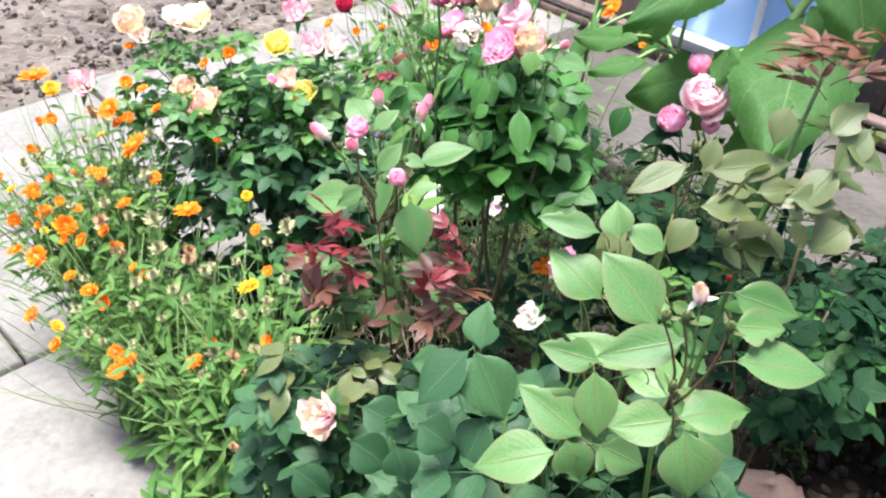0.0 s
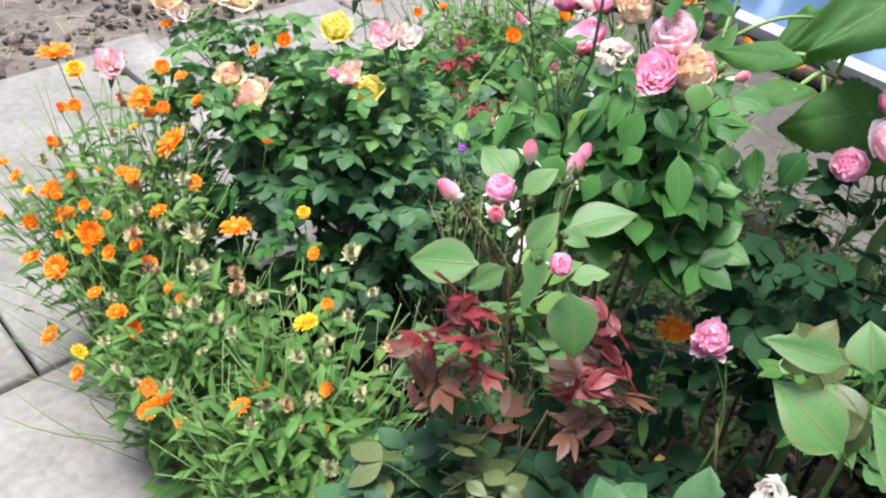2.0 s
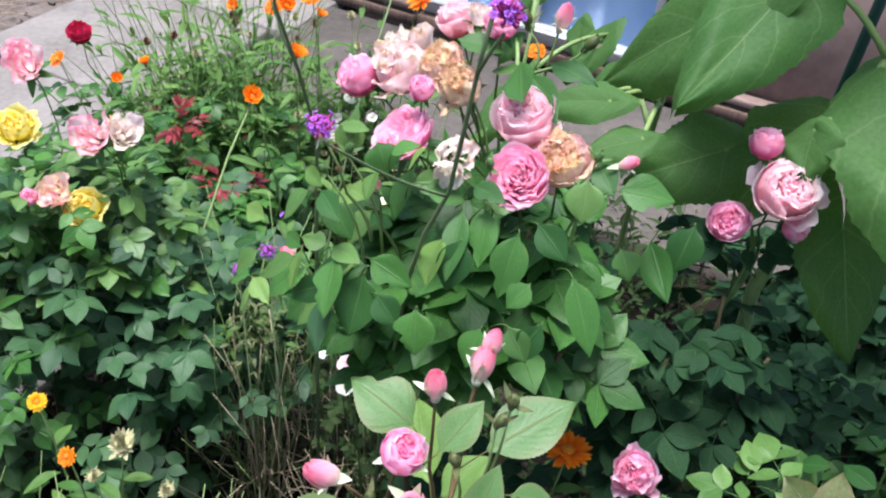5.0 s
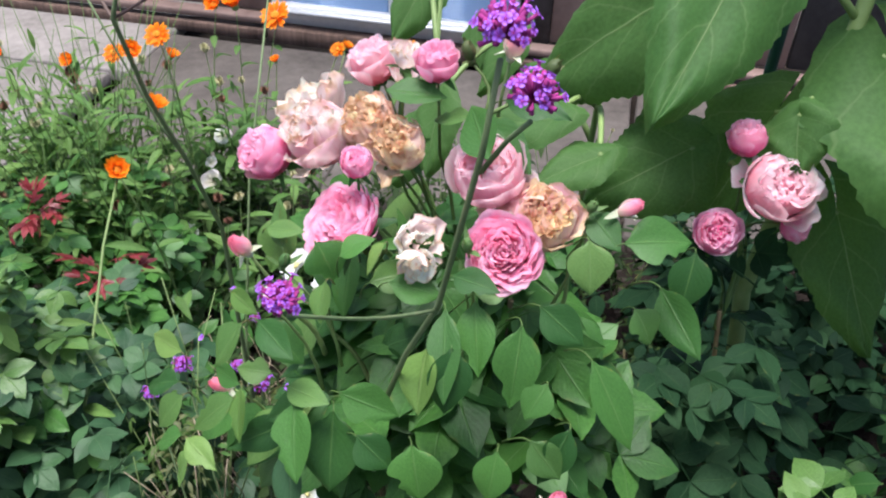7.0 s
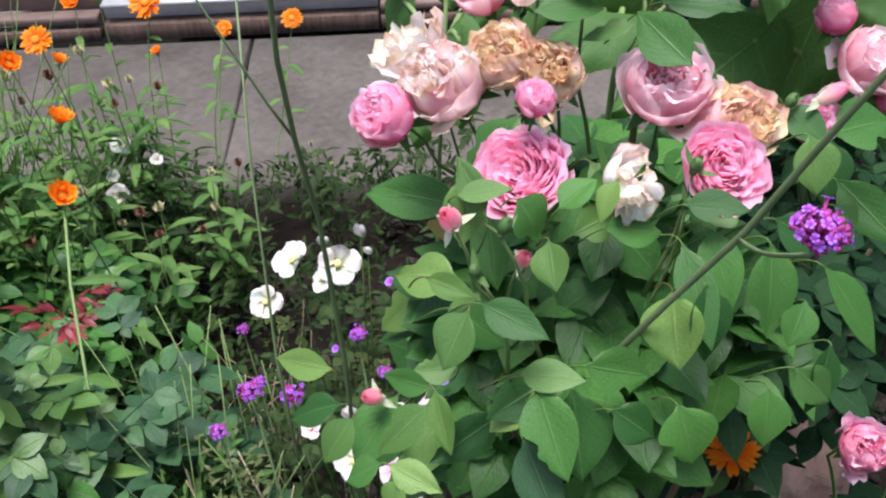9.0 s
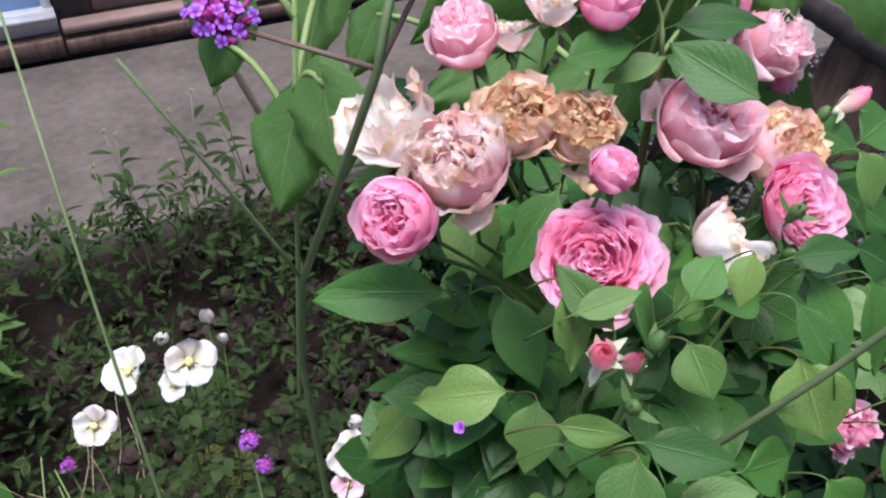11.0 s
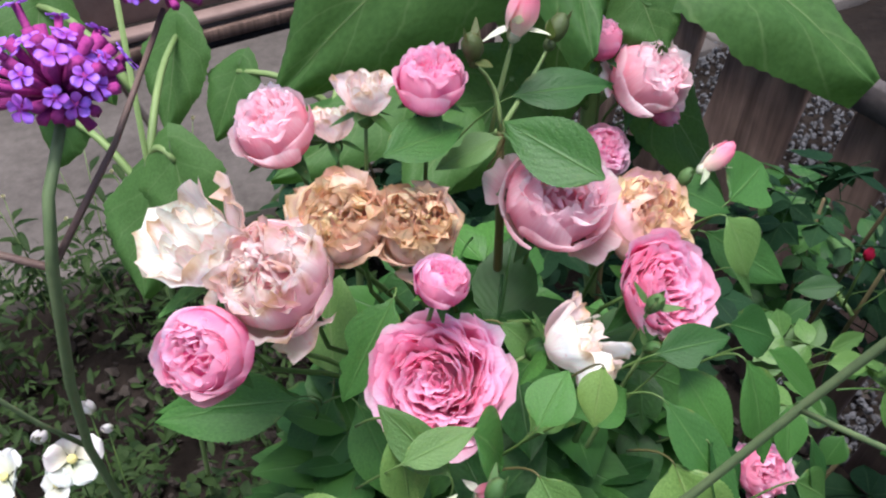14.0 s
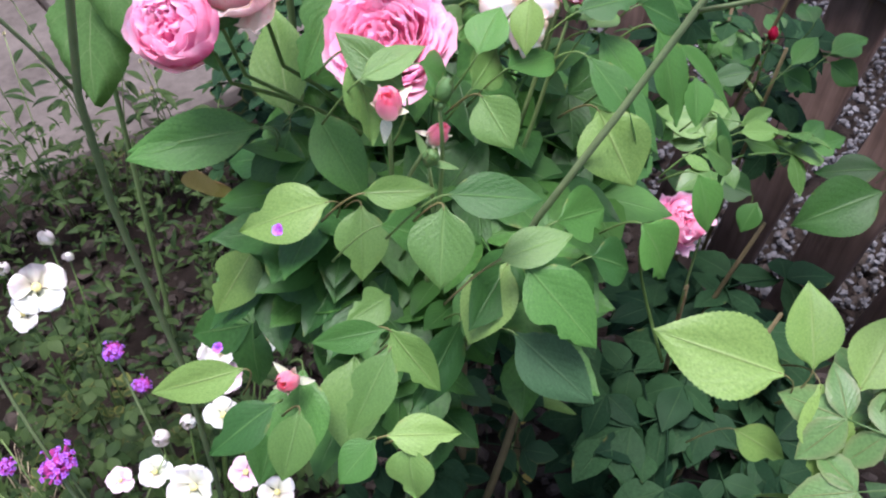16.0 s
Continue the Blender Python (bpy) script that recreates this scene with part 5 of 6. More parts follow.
# ---- the rose at the near edge, with broad pale leaves ----
near = thing("rose_bush", (0.62, 1.5, 0), "rose bush with broad light green and bluish leaves and tight buds", "rose bush")
bloom(near, "bud", (0.668, 1.411, 1.349), 0.021, (-0.2, -0.2, 1), P_TAN, (0.66, 1.42, 1.18), 1, STEM_L, "bud", "", 0.006)
for x, y, z, d in [(0.66, 1.397, 1.333, 0.016), (0.643, 1.394, 1.333, 0.015), (0.699, 1.401, 1.328, 0.016), (0.659, 1.359, 1.284, 0.014), (0.677, 1.814, 1.278, 0.02), (0.657, 1.792, 1.254, 0.016)]:
    closed_bud(near, (x, y, z), d, (0.2 * math.sin(x * 90), -0.2, 1), (0.665, y, z - 0.12), STEM_R, G_OLIVE)
bloom(near, "wilt", (0.514, 1.543, 1.173), 0.03, (-0.3, -0.6, 0.5), P_WILT, (0.55, 1.56, 1.0), 0)
canes(near, (0.64, 1.52, 0), [(0.66, 1.42, 1.2), (0.55, 1.50, 1.05), (0.67, 1.8, 1.18), (0.82, 1.9, 1.36), (0.5, 1.55, 1.0)], 0.006, STEM)
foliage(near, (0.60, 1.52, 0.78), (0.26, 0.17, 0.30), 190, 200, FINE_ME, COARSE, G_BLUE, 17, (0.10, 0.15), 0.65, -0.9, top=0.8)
foliage(near, (0.68, 1.46, 1.10), (0.11, 0.07, 0.06), 6, 0, FINE_ME, COARSE, G_LIGHT, 18, (0.11, 0.15), 0.5, -0.6)
key_leaves(near, NEAR_LEAVES_A + NEAR_LEAVES_B, G_LIGHT, stem=STEM_RED)
key_leaves(near, NEAR_DARK, G_BLUE)
key_leaves(near, NEAR_OLIVE_A + NEAR_OLIVE_B, G_OLIVE)
foliage(near, (0.70, 1.80, 1.13), (0.10, 0.07, 0.12), 6, 0, FINE_ME, COARSE, G_OLIVE, 19, (0.10, 0.13), 0.5, -0.8)
foliage(near, (0.83, 1.88, 1.22), (0.08, 0.06, 0.13), 8, 0, FINE_ME, COARSE, G_OLIVE, 20, (0.09, 0.13), 0.5, -0.8)
foliage(near, (0.83, 1.88, 1.38), (0.06, 0.05, 0.06), 12, 0, SPEAR_ME, SPEAR_C, G_RUST, 21, (0.06, 0.095), 0.3, -0.5, "bronze_leaf", -0.2)

# ---- the yellow and peach rose bush ----
yellow = thing("rose_bush", (-0.36, 2.75, 0), "rose bush with yellow, peach and pink-edged blooms over bluish green leaves", "rose bush")
YELLOWS = [("loose", -0.76, 2.764, 0.891, 0.07, P_PEACH), ("wilt", -0.716, 2.746, 0.859, 0.045, P_WILT), ("loose", -0.567, 2.779, 0.924, 0.075, P_CREAM), ("wilt", -0.619, 2.767, 0.919, 0.055, P_WILT), ("wilt", -0.893, 2.685, 0.717, 0.06, P_PINKW),
           ("loose", -0.487, 2.622, 0.761, 0.07, P_PEACH), ("loose", -0.546, 2.635, 0.789, 0.055, P_PEACH), ("loose", -0.371, 2.855, 0.848, 0.062, P_YELLOW), ("wilt", -0.199, 2.695, 0.930, 0.055, P_PINKW), ("wilt", -0.149, 2.705, 0.933, 0.052, P_WILT),
           ("loose", -0.219, 2.648, 0.819, 0.058, P_YELLOW), ("wilt", -0.262, 2.660, 0.843, 0.05, P_TAN), ("cup", -0.302, 2.651, 0.838, 0.024, P_PINK), ("wilt", -0.413, 3.103, 0.841, 0.065, P_PINKW)]
for k, (kind, x, y, z, d, mt) in enumerate(YELLOWS):
    bloom(yellow, kind, (x, y, z), d * 1.2, (0.3 * math.sin(k * 2.2), -0.5, 0.75), mt, (0.6 * x - 0.15, 0.6 * y + 1.1, 0.55), k)
# upper leaves take the lighter green: top light painted into their colour
foliage(yellow, (-0.52, 2.76, 0.70), (0.34, 0.20, 0.20), 80, 120, FINE_ME, COARSE, G_MID, 28, (0.07, 0.11), 0.5, -0.8, rest_material=G_ROSE, rest_name="upper_foliage")
foliage(yellow, (-0.20, 2.72, 0.74), (0.16, 0.14, 0.16), 40, 30, FINE_ME, COARSE, G_MID, 29, (0.07, 0.11), 0.5, -0.8, rest_name="upper_foliage")
canes(yellow, (-0.36, 2.75, 0), [(-0.5, 2.7, 0.7), (-0.2, 2.7, 0.7), (-0.38, 2.85, 0.72), (-0.6, 2.8, 0.65)], 0.007)
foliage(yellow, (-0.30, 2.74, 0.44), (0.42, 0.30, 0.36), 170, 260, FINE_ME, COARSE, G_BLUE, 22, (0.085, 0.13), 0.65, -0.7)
foliage(yellow, (-0.38, 2.70, 0.50), (0.38, 0.26, 0.32), 90, 0, FINE_ME, COARSE, G_ROSE, 27, (0.07, 0.11), 0.75, -0.5)
foliage(yellow, (-0.02, 2.62, 0.55), (0.16, 0.20, 0.28), 10, 14, FINE_ME, COARSE, G_BLUE, 23, (0.07, 0.11), 0.7, -0.7, rest_name="side_foliage")

back_rose = thing("rose_bush", (-0.25, 3.35, 0), "dark-leaved rose bush with a crimson bloom and reddish young leaves", "rose bush")
bloom(back_rose, "cup", (-0.42, 3.55, 0.70), 0.06, (0, -0.4, 0.9), P_RED, (-0.3, 3.4, 0.4), 1)
bloom(back_rose, "loose", (-0.56, 3.50, 0.667), 0.07, (0, -0.5, 0.8), P_PINKW, (-0.4, 3.4, 0.4), 0)
foliage(back_rose, (-0.22, 3.35, 0.32), (0.42, 0.42, 0.28), 60, 520, FINE_ME, COARSE, G_ROSE, 24, (0.08, 0.12), 0.7, -0.5)
foliage(back_rose, (-0.154, 3.24, 0.62), (0.09, 0.06, 0.05), 12, 0, SPEAR_ME, SPEAR_C, G_RED, 25, (0.06, 0.09), 0.3, -0.5, "red_leaf", -0.1)
foliage(back_rose, (-0.03, 2.95, 0.66), (0.06, 0.05, 0.04), 9, 0, SPEAR_ME, SPEAR_C, G_RED, 26, (0.06, 0.09), 0.3, -0.5, "red_leaf", -0.1)

# ---- calendulas ----
def stem_leaves(parent, line, k):
    for j in range(5):
        p = line[1].lerp(line[4], (j + 0.3 * math.sin(k)) / 5)
        a = 2.4 * j + 1.3 * k
        d = Vector((math.cos(a), math.sin(a), 0.55)) * (0.035 + 0.006 * j)
        part("leaf", STRAP_ME[(j + k) % 4], G_CAL, parent, lay(p, p + d, UP + d, 0.075))


def calendula(parent, x, y, z, d, k, root, material=None, size=1.35):
    lean = (0.5 * math.sin(k * 2.7), -0.35 + 0.4 * math.cos(k * 1.9), 0.8)
    form = 2 if k % 5 == 3 else (k % 2)
    m = aim((x, y, z), lean, k * 1.3, d * (size if k % 9 != 1 else 1.1))
    ob = part("flower", CAL_ME[form], material or (P_GOLD if k % 9 == 1 else P_ORANGE), parent, m)
    part("flower_disc", DISC_ME, DISC, ob, m)
    part("flower_base", CUP_ME, STEM_L, ob, m)
    foot = Vector((x, y, z)) - Vector(lean).normalized() * d * 0.12
    line = arc(foot, root, (0.03 * math.sin(k), 0.02, 0.02), 7)
    part("flower_stem", solid("flower_stem", tube(line, 0.0014, 0.0024, 5)), STEM_L, parent)
    stem_leaves(parent, line, k)


def seed_head(parent, x, y, z, d, k, root):
    m = aim((x, y, z), (0.4 * math.sin(k * 1.7), -0.3, 0.8), k, d * 1.22)
    part("seed_head", SEED_ME, SEED_TAN if k % 5 == 1 else SEED, parent, m)
    line = arc((x, y, z - 0.2 * d), root, (0.03 * math.sin(k), 0.02, 0.02), 7)
    part("flower_stem", solid("flower_stem", tube(line, 0.0011, 0.002, 5)), STEM_L, parent)
    stem_leaves(parent, line, k)


def straps(parent, centre, radii, n_parts, n_rest, material, seed, size, name="leaf"):
    foliage(parent, centre, radii, n_parts, n_rest, STRAP_ME, STRAP, material, seed, size, 0.4, -0.8, name, 0.1, rise=1.2)


CAL_A = [(-1.04, 2.68, 0.72, 0.065), (-0.96, 2.64, 0.71, 0.047), (-0.74, 2.57, 0.72, 0.054), (-0.95, 2.55, 0.65, 0.032), (-0.62, 2.48, 0.68, 0.062), (-0.72, 2.64, 0.77, 0.029), (-0.66, 2.62, 0.77, 0.025), (-0.75, 2.73, 0.83, 0.026), (-0.42, 2.67, 0.88, 0.036), (-0.49, 2.66, 0.85, 0.025), (-0.92, 2.47, 0.6, 0.026), (-0.85, 2.42, 0.57, 0.028), (-0.88, 2.38, 0.55, 0.036), (-0.77, 2.42, 0.6, 0.025), (-0.83, 2.34, 0.52, 0.036), (-0.91, 2.32, 0.49, 0.031), (-0.59, 2.35, 0.59, 0.032), (-0.74, 2.3, 0.52, 0.049), (-0.72, 2.27, 0.5, 0.032), (-0.8, 2.29, 0.5, 0.022), (-0.87, 2.25, 0.45, 0.036), (-0.79, 2.23, 0.46, 0.045)]
CAL_B = [(-0.365, 2.27, 0.667, 0.058), (-0.25, 2.35, 0.68, 0.028), (-0.2, 2.28, 0.64, 0.023), (-0.57, 2.25, 0.52, 0.037), (-0.5, 2.21, 0.51, 0.021), (-0.46, 2.19, 0.51, 0.02), (-0.67, 2.19, 0.46, 0.026), (-0.6, 2.16, 0.45, 0.034), (-0.54, 2.13, 0.45, 0.041), (-0.74, 2.11, 0.38, 0.037), (-0.66, 2.09, 0.38, 0.034), (-0.64, 2.05, 0.36, 0.031), (-0.47, 2.04, 0.39, 0.03), (-0.42, 2.02, 0.38, 0.049), (-0.45, 2.0, 0.37, 0.032), (-0.37, 1.99, 0.38, 0.022), (-0.25, 2.02, 0.44, 0.034), (-0.23, 2.06, 0.47, 0.027), (-0.08, 2.06, 0.51, 0.033), (-0.07, 2.0, 0.47, 0.019), (-0.164, 2.148, 0.579, 0.046), (-0.14, 2.2, 0.59, 0.02)]
SEEDS = [(-0.12, 2.28, 0.66, 0.042), (-0.36, 2.24, 0.57, 0.031), (-0.29, 2.19, 0.56, 0.033), (-0.36, 2.16, 0.51, 0.033), (-0.48, 2.3, 0.59, 0.047), (-0.45, 2.25, 0.55, 0.039), (-0.55, 2.24, 0.52, 0.039), (-0.22, 2.21, 0.59, 0.022), (-0.16, 2.25, 0.63, 0.022), (-0.09, 2.18, 0.59, 0.027), (-0.05, 2.22, 0.63, 0.024), (0.02, 2.13, 0.59, 0.035), (0.01, 2.1, 0.56, 0.019), (-0.02, 2.06, 0.52, 0.03), (-0.11, 2.12, 0.54, 0.024), (-0.37, 2.1, 0.47, 0.02), (-0.16, 2.03, 0.47, 0.031), (-0.21, 1.99, 0.43, 0.033), (-0.03, 1.94, 0.44, 0.039), (0.07, 1.93, 0.45, 0.038), (-0.11, 2.04, 0.49, 0.033), (-0.09, 1.87, 0.37, 0.023), (-0.63, 2.3, 0.54, 0.032), (-0.63, 2.19, 0.46, 0.024)]
cal_a = thing("calendula", (-0.78, 2.45, 0), "sprawling orange calendula plant with pale green leaves beside the path", "calendula", "calendulas in the bed")
cal_b = thing("calendula", (-0.42, 2.15, 0), "sprawling orange calendula plant with many seed heads at the path", "calendula", "calendulas in the bed")
for k, (x, y, z, d) in enumerate(CAL_A):
    calendula(cal_a, x, y, z, d, k, (0.6 * x - 0.30, 0.6 * y + 1.02, 0.12))
for k, (x, y, z, d) in enumerate(CAL_B):
    calendula(cal_b, x, y, z, d, k, (0.55 * x - 0.14, 0.55 * y + 1.0, 0.08), P_GOLD if k == 20 else P_ORANGE if k == 0 else None, 1.1 if k in (0, 20) else 1.35)
for k, (x, y, z, d) in enumerate(SEEDS):
    seed_head(cal_b, x, y, z, d, k, (0.6 * x - 0.12, 0.6 * y + 0.88, 0.1))
seed_rng = np.random.RandomState(14)
for k in range(16):
    x, y = seed_rng.uniform(-0.92, -0.52), seed_rng.uniform(2.3, 2.58)
    seed_head(cal_a, x, y, 0.52 + 0.5 * (y - 2.3) + seed_rng.uniform(0, 0.10), seed_rng.uniform(0.024, 0.036), 40 + k, (0.6 * x - 0.30, 0.6 * y + 1.02, 0.12))
for k in range(15):
    x, y = seed_rng.uniform(-0.58, 0.06), seed_rng.uniform(1.95, 2.32)
    seed_head(cal_b, x, y, 0.40 + 0.55 * (y - 1.95) + 0.12 * (x + 0.5) + seed_rng.uniform(0, 0.09), seed_rng.uniform(0.018, 0.034), 60 + k, (0.6 * x - 0.12, 0.6 * y + 0.88, 0.1))
for k in range(22):
    x, y = seed_rng.uniform(-0.98, -0.40), seed_rng.uniform(2.2, 2.6)
    calendula(cal_a, x, y, 0.46 + 0.5 * (y - 2.2) + seed_rng.uniform(0, 0.12), seed_rng.uniform(0.020, 0.034), 30 + k, (0.6 * x - 0.30, 0.6 * y + 1.02, 0.12))
straps(cal_a, (-0.76, 2.46, 0.36), (0.27, 0.24, 0.34), 170, 900, G_CAL, 30, (0.028, 0.058))
straps(cal_b, (-0.46, 2.205, 0.28), (0.24, 0.195, 0.26), 170, 900, G_CAL, 31, (0.028, 0.060))
foliage(cal_a, (-0.72, 2.47, 0.10), (0.24, 0.19, 0.10), 40, 90, STRAP_ME, STRAP, G_CAL, 38, (0.06, 0.10), 0.6, -0.6, "low_leaf", 0.3, rise=0.5, rest_name="low_foliage")
foliage(cal_b, (-0.37, 2.17, 0.08), (0.24, 0.18, 0.09), 50, 110, STRAP_ME, STRAP, G_CAL, 39, (0.06, 0.10), 0.6, -0.6, "low_leaf", 0.3, rise=0.5, rest_name="low_foliage")
cal_c = thing("calendula", (-0.14, 2.0, 0), "leafy calendula plant with orange buds and fading heads", "calendula", "calendulas in the bed")
straps(cal_c, (-0.14, 2.03, 0.28), (0.25, 0.20, 0.32), 170, 600, G_CAL, 32, (0.032, 0.072))
cal_d = thing("calendula", (-0.2, 1.8, 0), "low calendula leaves spilling on the path", "calendula", "calendulas in the bed")
straps(cal_d, (-0.14, 1.78, 0.14), (0.20, 0.18, 0.16), 110, 220, G_CAL, 33, (0.05, 0.10))



def stalk_tangle(parent, centre, radii, n, seed, material=STEM_L):
    """A tangle of fine stalks between the leaves."""
    rng = np.random.RandomState(seed)
    out = []
    for i in range(n):
        a = Vector((centre[0] + rng.uniform(-0.35, 0.35) * radii[0], centre[1] + rng.uniform(-0.35, 0.35) * radii[1], 0.0))
        b = Vector((centre[0] + rng.uniform(-1.1, 1.1) * radii[0], centre[1] + rng.uniform(-1.1, 1.1) * radii[1], rng.uniform(0.5, 1.15) * radii[2]))
        out.append(tube(arc(a, b, (rng.uniform(-0.05, 0.05), rng.uniform(-0.05, 0.05), 0.03), 5), 0.0017, 0.0009, 4))
    part("stalk_tangle", solid("stalk_tangle", join(out)), material, parent, None, "", "stuff")


stalk_tangle(cal_a, (-0.76, 2.46, 0), (0.28, 0.26, 0.68), 130, 71)
stalk_tangle(cal_b, (-0.50, 2.19, 0), (0.28, 0.24, 0.54), 130, 72)
stalk_tangle(cal_c, (-0.14, 2.05, 0), (0.24, 0.20, 0.58), 120, 73)
cal_back = thing("calendula", (0.2, 3.5, 0), "tall orange calendulas by the far path", "calendula", "calendulas in the bed")
BACK = [(0.119, 3.352, 0.757, 0.06), (0.039, 2.993, 0.842, 0.05), (0.386, 3.982, 0.692, 0.075), (0.487, 3.925, 0.673, 0.08), (0.335, 4.002, 0.693, 0.06), (0.158, 3.549, 0.828, 0.053), (0.178, 3.509, 0.791, 0.04), (0.096, 3.546, 0.797, 0.055), (0.462, 3.85, 0.575, 0.035), (0.63, 3.809, 0.604, 0.041), (-0.179, 3.646, 0.787, 0.038), (0.888, 3.957, 0.499, 0.055), (0.714, 4.048, 0.488, 0.046), (-0.278, 3.262, 0.729, 0.034), (-0.252, 3.465, 0.665, 0.037), (-0.5, 3.6, 0.6, 0.045), (-0.05, 3.75, 0.7, 0.045), (0.05, 3.85, 0.66, 0.05)]
for k, (x, y, z, d) in enumerate(BACK):
    calendula(cal_back, x, y, z, d, (3, 8, 13, 4, 18, 2)[k % 6], (0.7 * x + 0.05, 0.7 * y + 1.05, 0.05), P_ORANGE, 1.15)
straps(cal_back, (-0.06, 3.50, 0.30), (0.22, 0.34, 0.44), 150, 1000, G_CAL, 34, (0.03, 0.075))
foliage(cal_back, (-0.12, 3.72, 0.40), (0.36, 0.34, 0.36), 90, 600, STRAP_ME, STRAP, G_CAL, 37, (0.035, 0.08), 0.3, -0.8, "leaf", 0.1, rise=1.2, rest_name="side_foliage")
stalk_tangle(cal_back, (-0.04, 3.50, 0), (0.24, 0.36, 0.84), 80, 78, STEM)
stalk_tangle(cal_back, (-0.14, 3.72, 0), (0.34, 0.32, 0.80), 60, 79, STEM)
solo = thing("calendula", (0.5, 2.15, 0), "single orange calendula under the roses", "calendula", "calendulas in the bed")
calendula(solo, 0.494, 2.135, 0.796, 0.047, 0, (0.5, 2.16, 0.1), P_ORANGE)

# ---- a leaning calendula stalk and a tangle of dry weed between the roses ----
lean_line = [(0.036, 2.985, 0.83), (-0.005, 2.885, 0.77), (-0.04, 2.775, 0.70), (-0.075, 2.67, 0.63), (-0.09, 2.60, 0.48), (-0.10, 2.56, 0.02)]
part("leaning_stalk", solid("leaning_stalk", tube(lean_line, 0.0022, 0.003, 6)), STEM_L, cal_back)
for k, (i, dx, dy, dz) in enumerate([(2, 0.02, -0.06, 0.035), (2, -0.05, 0.0, 0.03), (3, 0.02, -0.05, 0.05), (1, 0.05, -0.03, 0.02)]):
    p = Vector(lean_line[i])
    part("leaf", STRAP_ME[k], G_CAL, cal_back, lay(p, p + Vector((dx, dy, dz)), (-0.2, -0.4, 0.9)))
dry_weed = thing("weed", (0.05, 2.54, 0), "tangle of thin straw-coloured weed stalks between the rose bushes", "weeds")
stalk_tangle(dry_weed, (0.05, 2.57, 0), (0.07, 0.10, 0.62), 22, 74, STRAW)
stalk_tangle(dry_weed, (0.04, 2.62, 0), (0.14, 0.18, 0.72), 40, 75, STEM_L)
foliage(dry_weed, (0.055, 2.52, 0.66), (0.06, 0.08, 0.10), 30, 110, STRAP_ME, THIN, G_OLIVE, 76, (0.008, 0.018), 0.3, -1.0, "dry_leaf", 0.6, rise=0.9, rest_name="dry_foliage")
foliage(dry_weed, (0.03, 2.66, 0.55), (0.10, 0.12, 0.14), 40, 120, STRAP_ME, THIN, G_CAL, 77, (0.012, 0.03), 0.3, -1.0, "leaf", 0.4, rise=1.0, rest_name="fine_foliage")

# ---- petunias and the white low rose ----
petunia = thing("petunia", (0.24, 3.6, 0), "small white petunias among green leaves", "petunia")
for k, (x, y, z, d) in enumerate([(0.228, 3.629, 0.364, 0.069), (0.276, 3.694, 0.461, 0.054), (0.234, 3.662, 0.405, 0.035), (0.147, 3.486, 0.322, 0.04), (0.335, 3.628, 0.427, 0.035), (0.129, 3.451, 0.355, 0.05)]):
    part("flower", WHITE_ME[k % 3], P_WHITE, petunia, aim((x, y, z), (-0.2, -0.6, 0.7), k, d))
    part("flower_stem", solid("flower_stem", tube(arc((x, y, z), (x, y + 0.05, 0.0), (0.01, 0, 0), 4), 0.001, 0.002, 5)), STEM_L, petunia)
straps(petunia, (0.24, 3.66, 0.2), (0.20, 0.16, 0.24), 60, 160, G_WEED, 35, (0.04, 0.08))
foliage(petunia, (0.26, 3.76, 0.30), (0.24, 0.12, 0.30), 60, 420, STRAP_ME, STRAP, G_CAL, 41, (0.03, 0.065), 0.3, -0.8, "leaf", 0.2, rise=1.0, rest_name="upper_foliage")

white = thing("white_flower", (0.3, 2.65, 0), "low shrub with white five-petalled flowers and yellow centres", "white flowers")
WHITES = [("w", 0.299, 2.801, 0.71, 0.05), ("w", 0.344, 2.744, 0.72, 0.053), ("w", 0.32, 2.748, 0.699, 0.037), ("b", 0.343, 2.783, 0.741, 0.029), ("b", 0.389, 2.745, 0.763, 0.028), ("w", 0.261, 2.859, 0.599, 0.045), ("b", 0.385, 2.719, 0.744, 0.019), ("w", 0.33, 2.421, 0.769, 0.024), ("b", 0.207, 2.484, 0.728, 0.028), ("b", 0.228, 2.461, 0.74, 0.026), ("w", 0.244, 2.429, 0.746, 0.034), ("w", 0.183, 2.482, 0.704, 0.031), ("w", 0.186, 2.44, 0.695, 0.046), ("p", 0.212, 2.393, 0.705, 0.034), ("w", 0.209, 2.358, 0.691, 0.034), ("w", 0.304, 2.413, 0.796, 0.026), ("w", 0.287, 2.447, 0.791, 0.023), ("p", 0.165, 2.513, 0.698, 0.026),
          ("w", 0.345, 2.500, 0.700, 0.040), ("w", 0.372, 2.512, 0.684, 0.038), ("p", 0.330, 2.488, 0.672, 0.036), ("b", 0.392, 2.520, 0.700, 0.028)]
for k, (kind, x, y, z, d) in enumerate(WHITES):
    m = aim((x, y, z), (-0.55 + 0.3 * math.sin(k * 2), -0.25 + 0.3 * math.cos(k * 3), 0.7), k, d * (1.1 if kind == "b" else 1.4 if y > 2.6 else 1.2))
    ob = part("flower" if kind != "b" else "bud", WHITE_BUD_ME if kind == "b" else WHITE_ME[k % 3], P_LILAC if kind == "p" else P_WHITE, white, m)
    if kind != "b":
        part("flower_disc", DISC_ME, EYE, ob, m @ Matrix.Translation((0, 0, 0.07)) @ Matrix.Scale(0.55, 4))
    part("flower_stem", solid("flower_stem", tube(arc((x, y, z), (0.3 + 0.4 * (x - 0.3), 2.65 + 0.5 * (y - 2.65), 0.0), (0.01, 0.02, 0), 5), 0.001, 0.002, 5)), STEM, white)
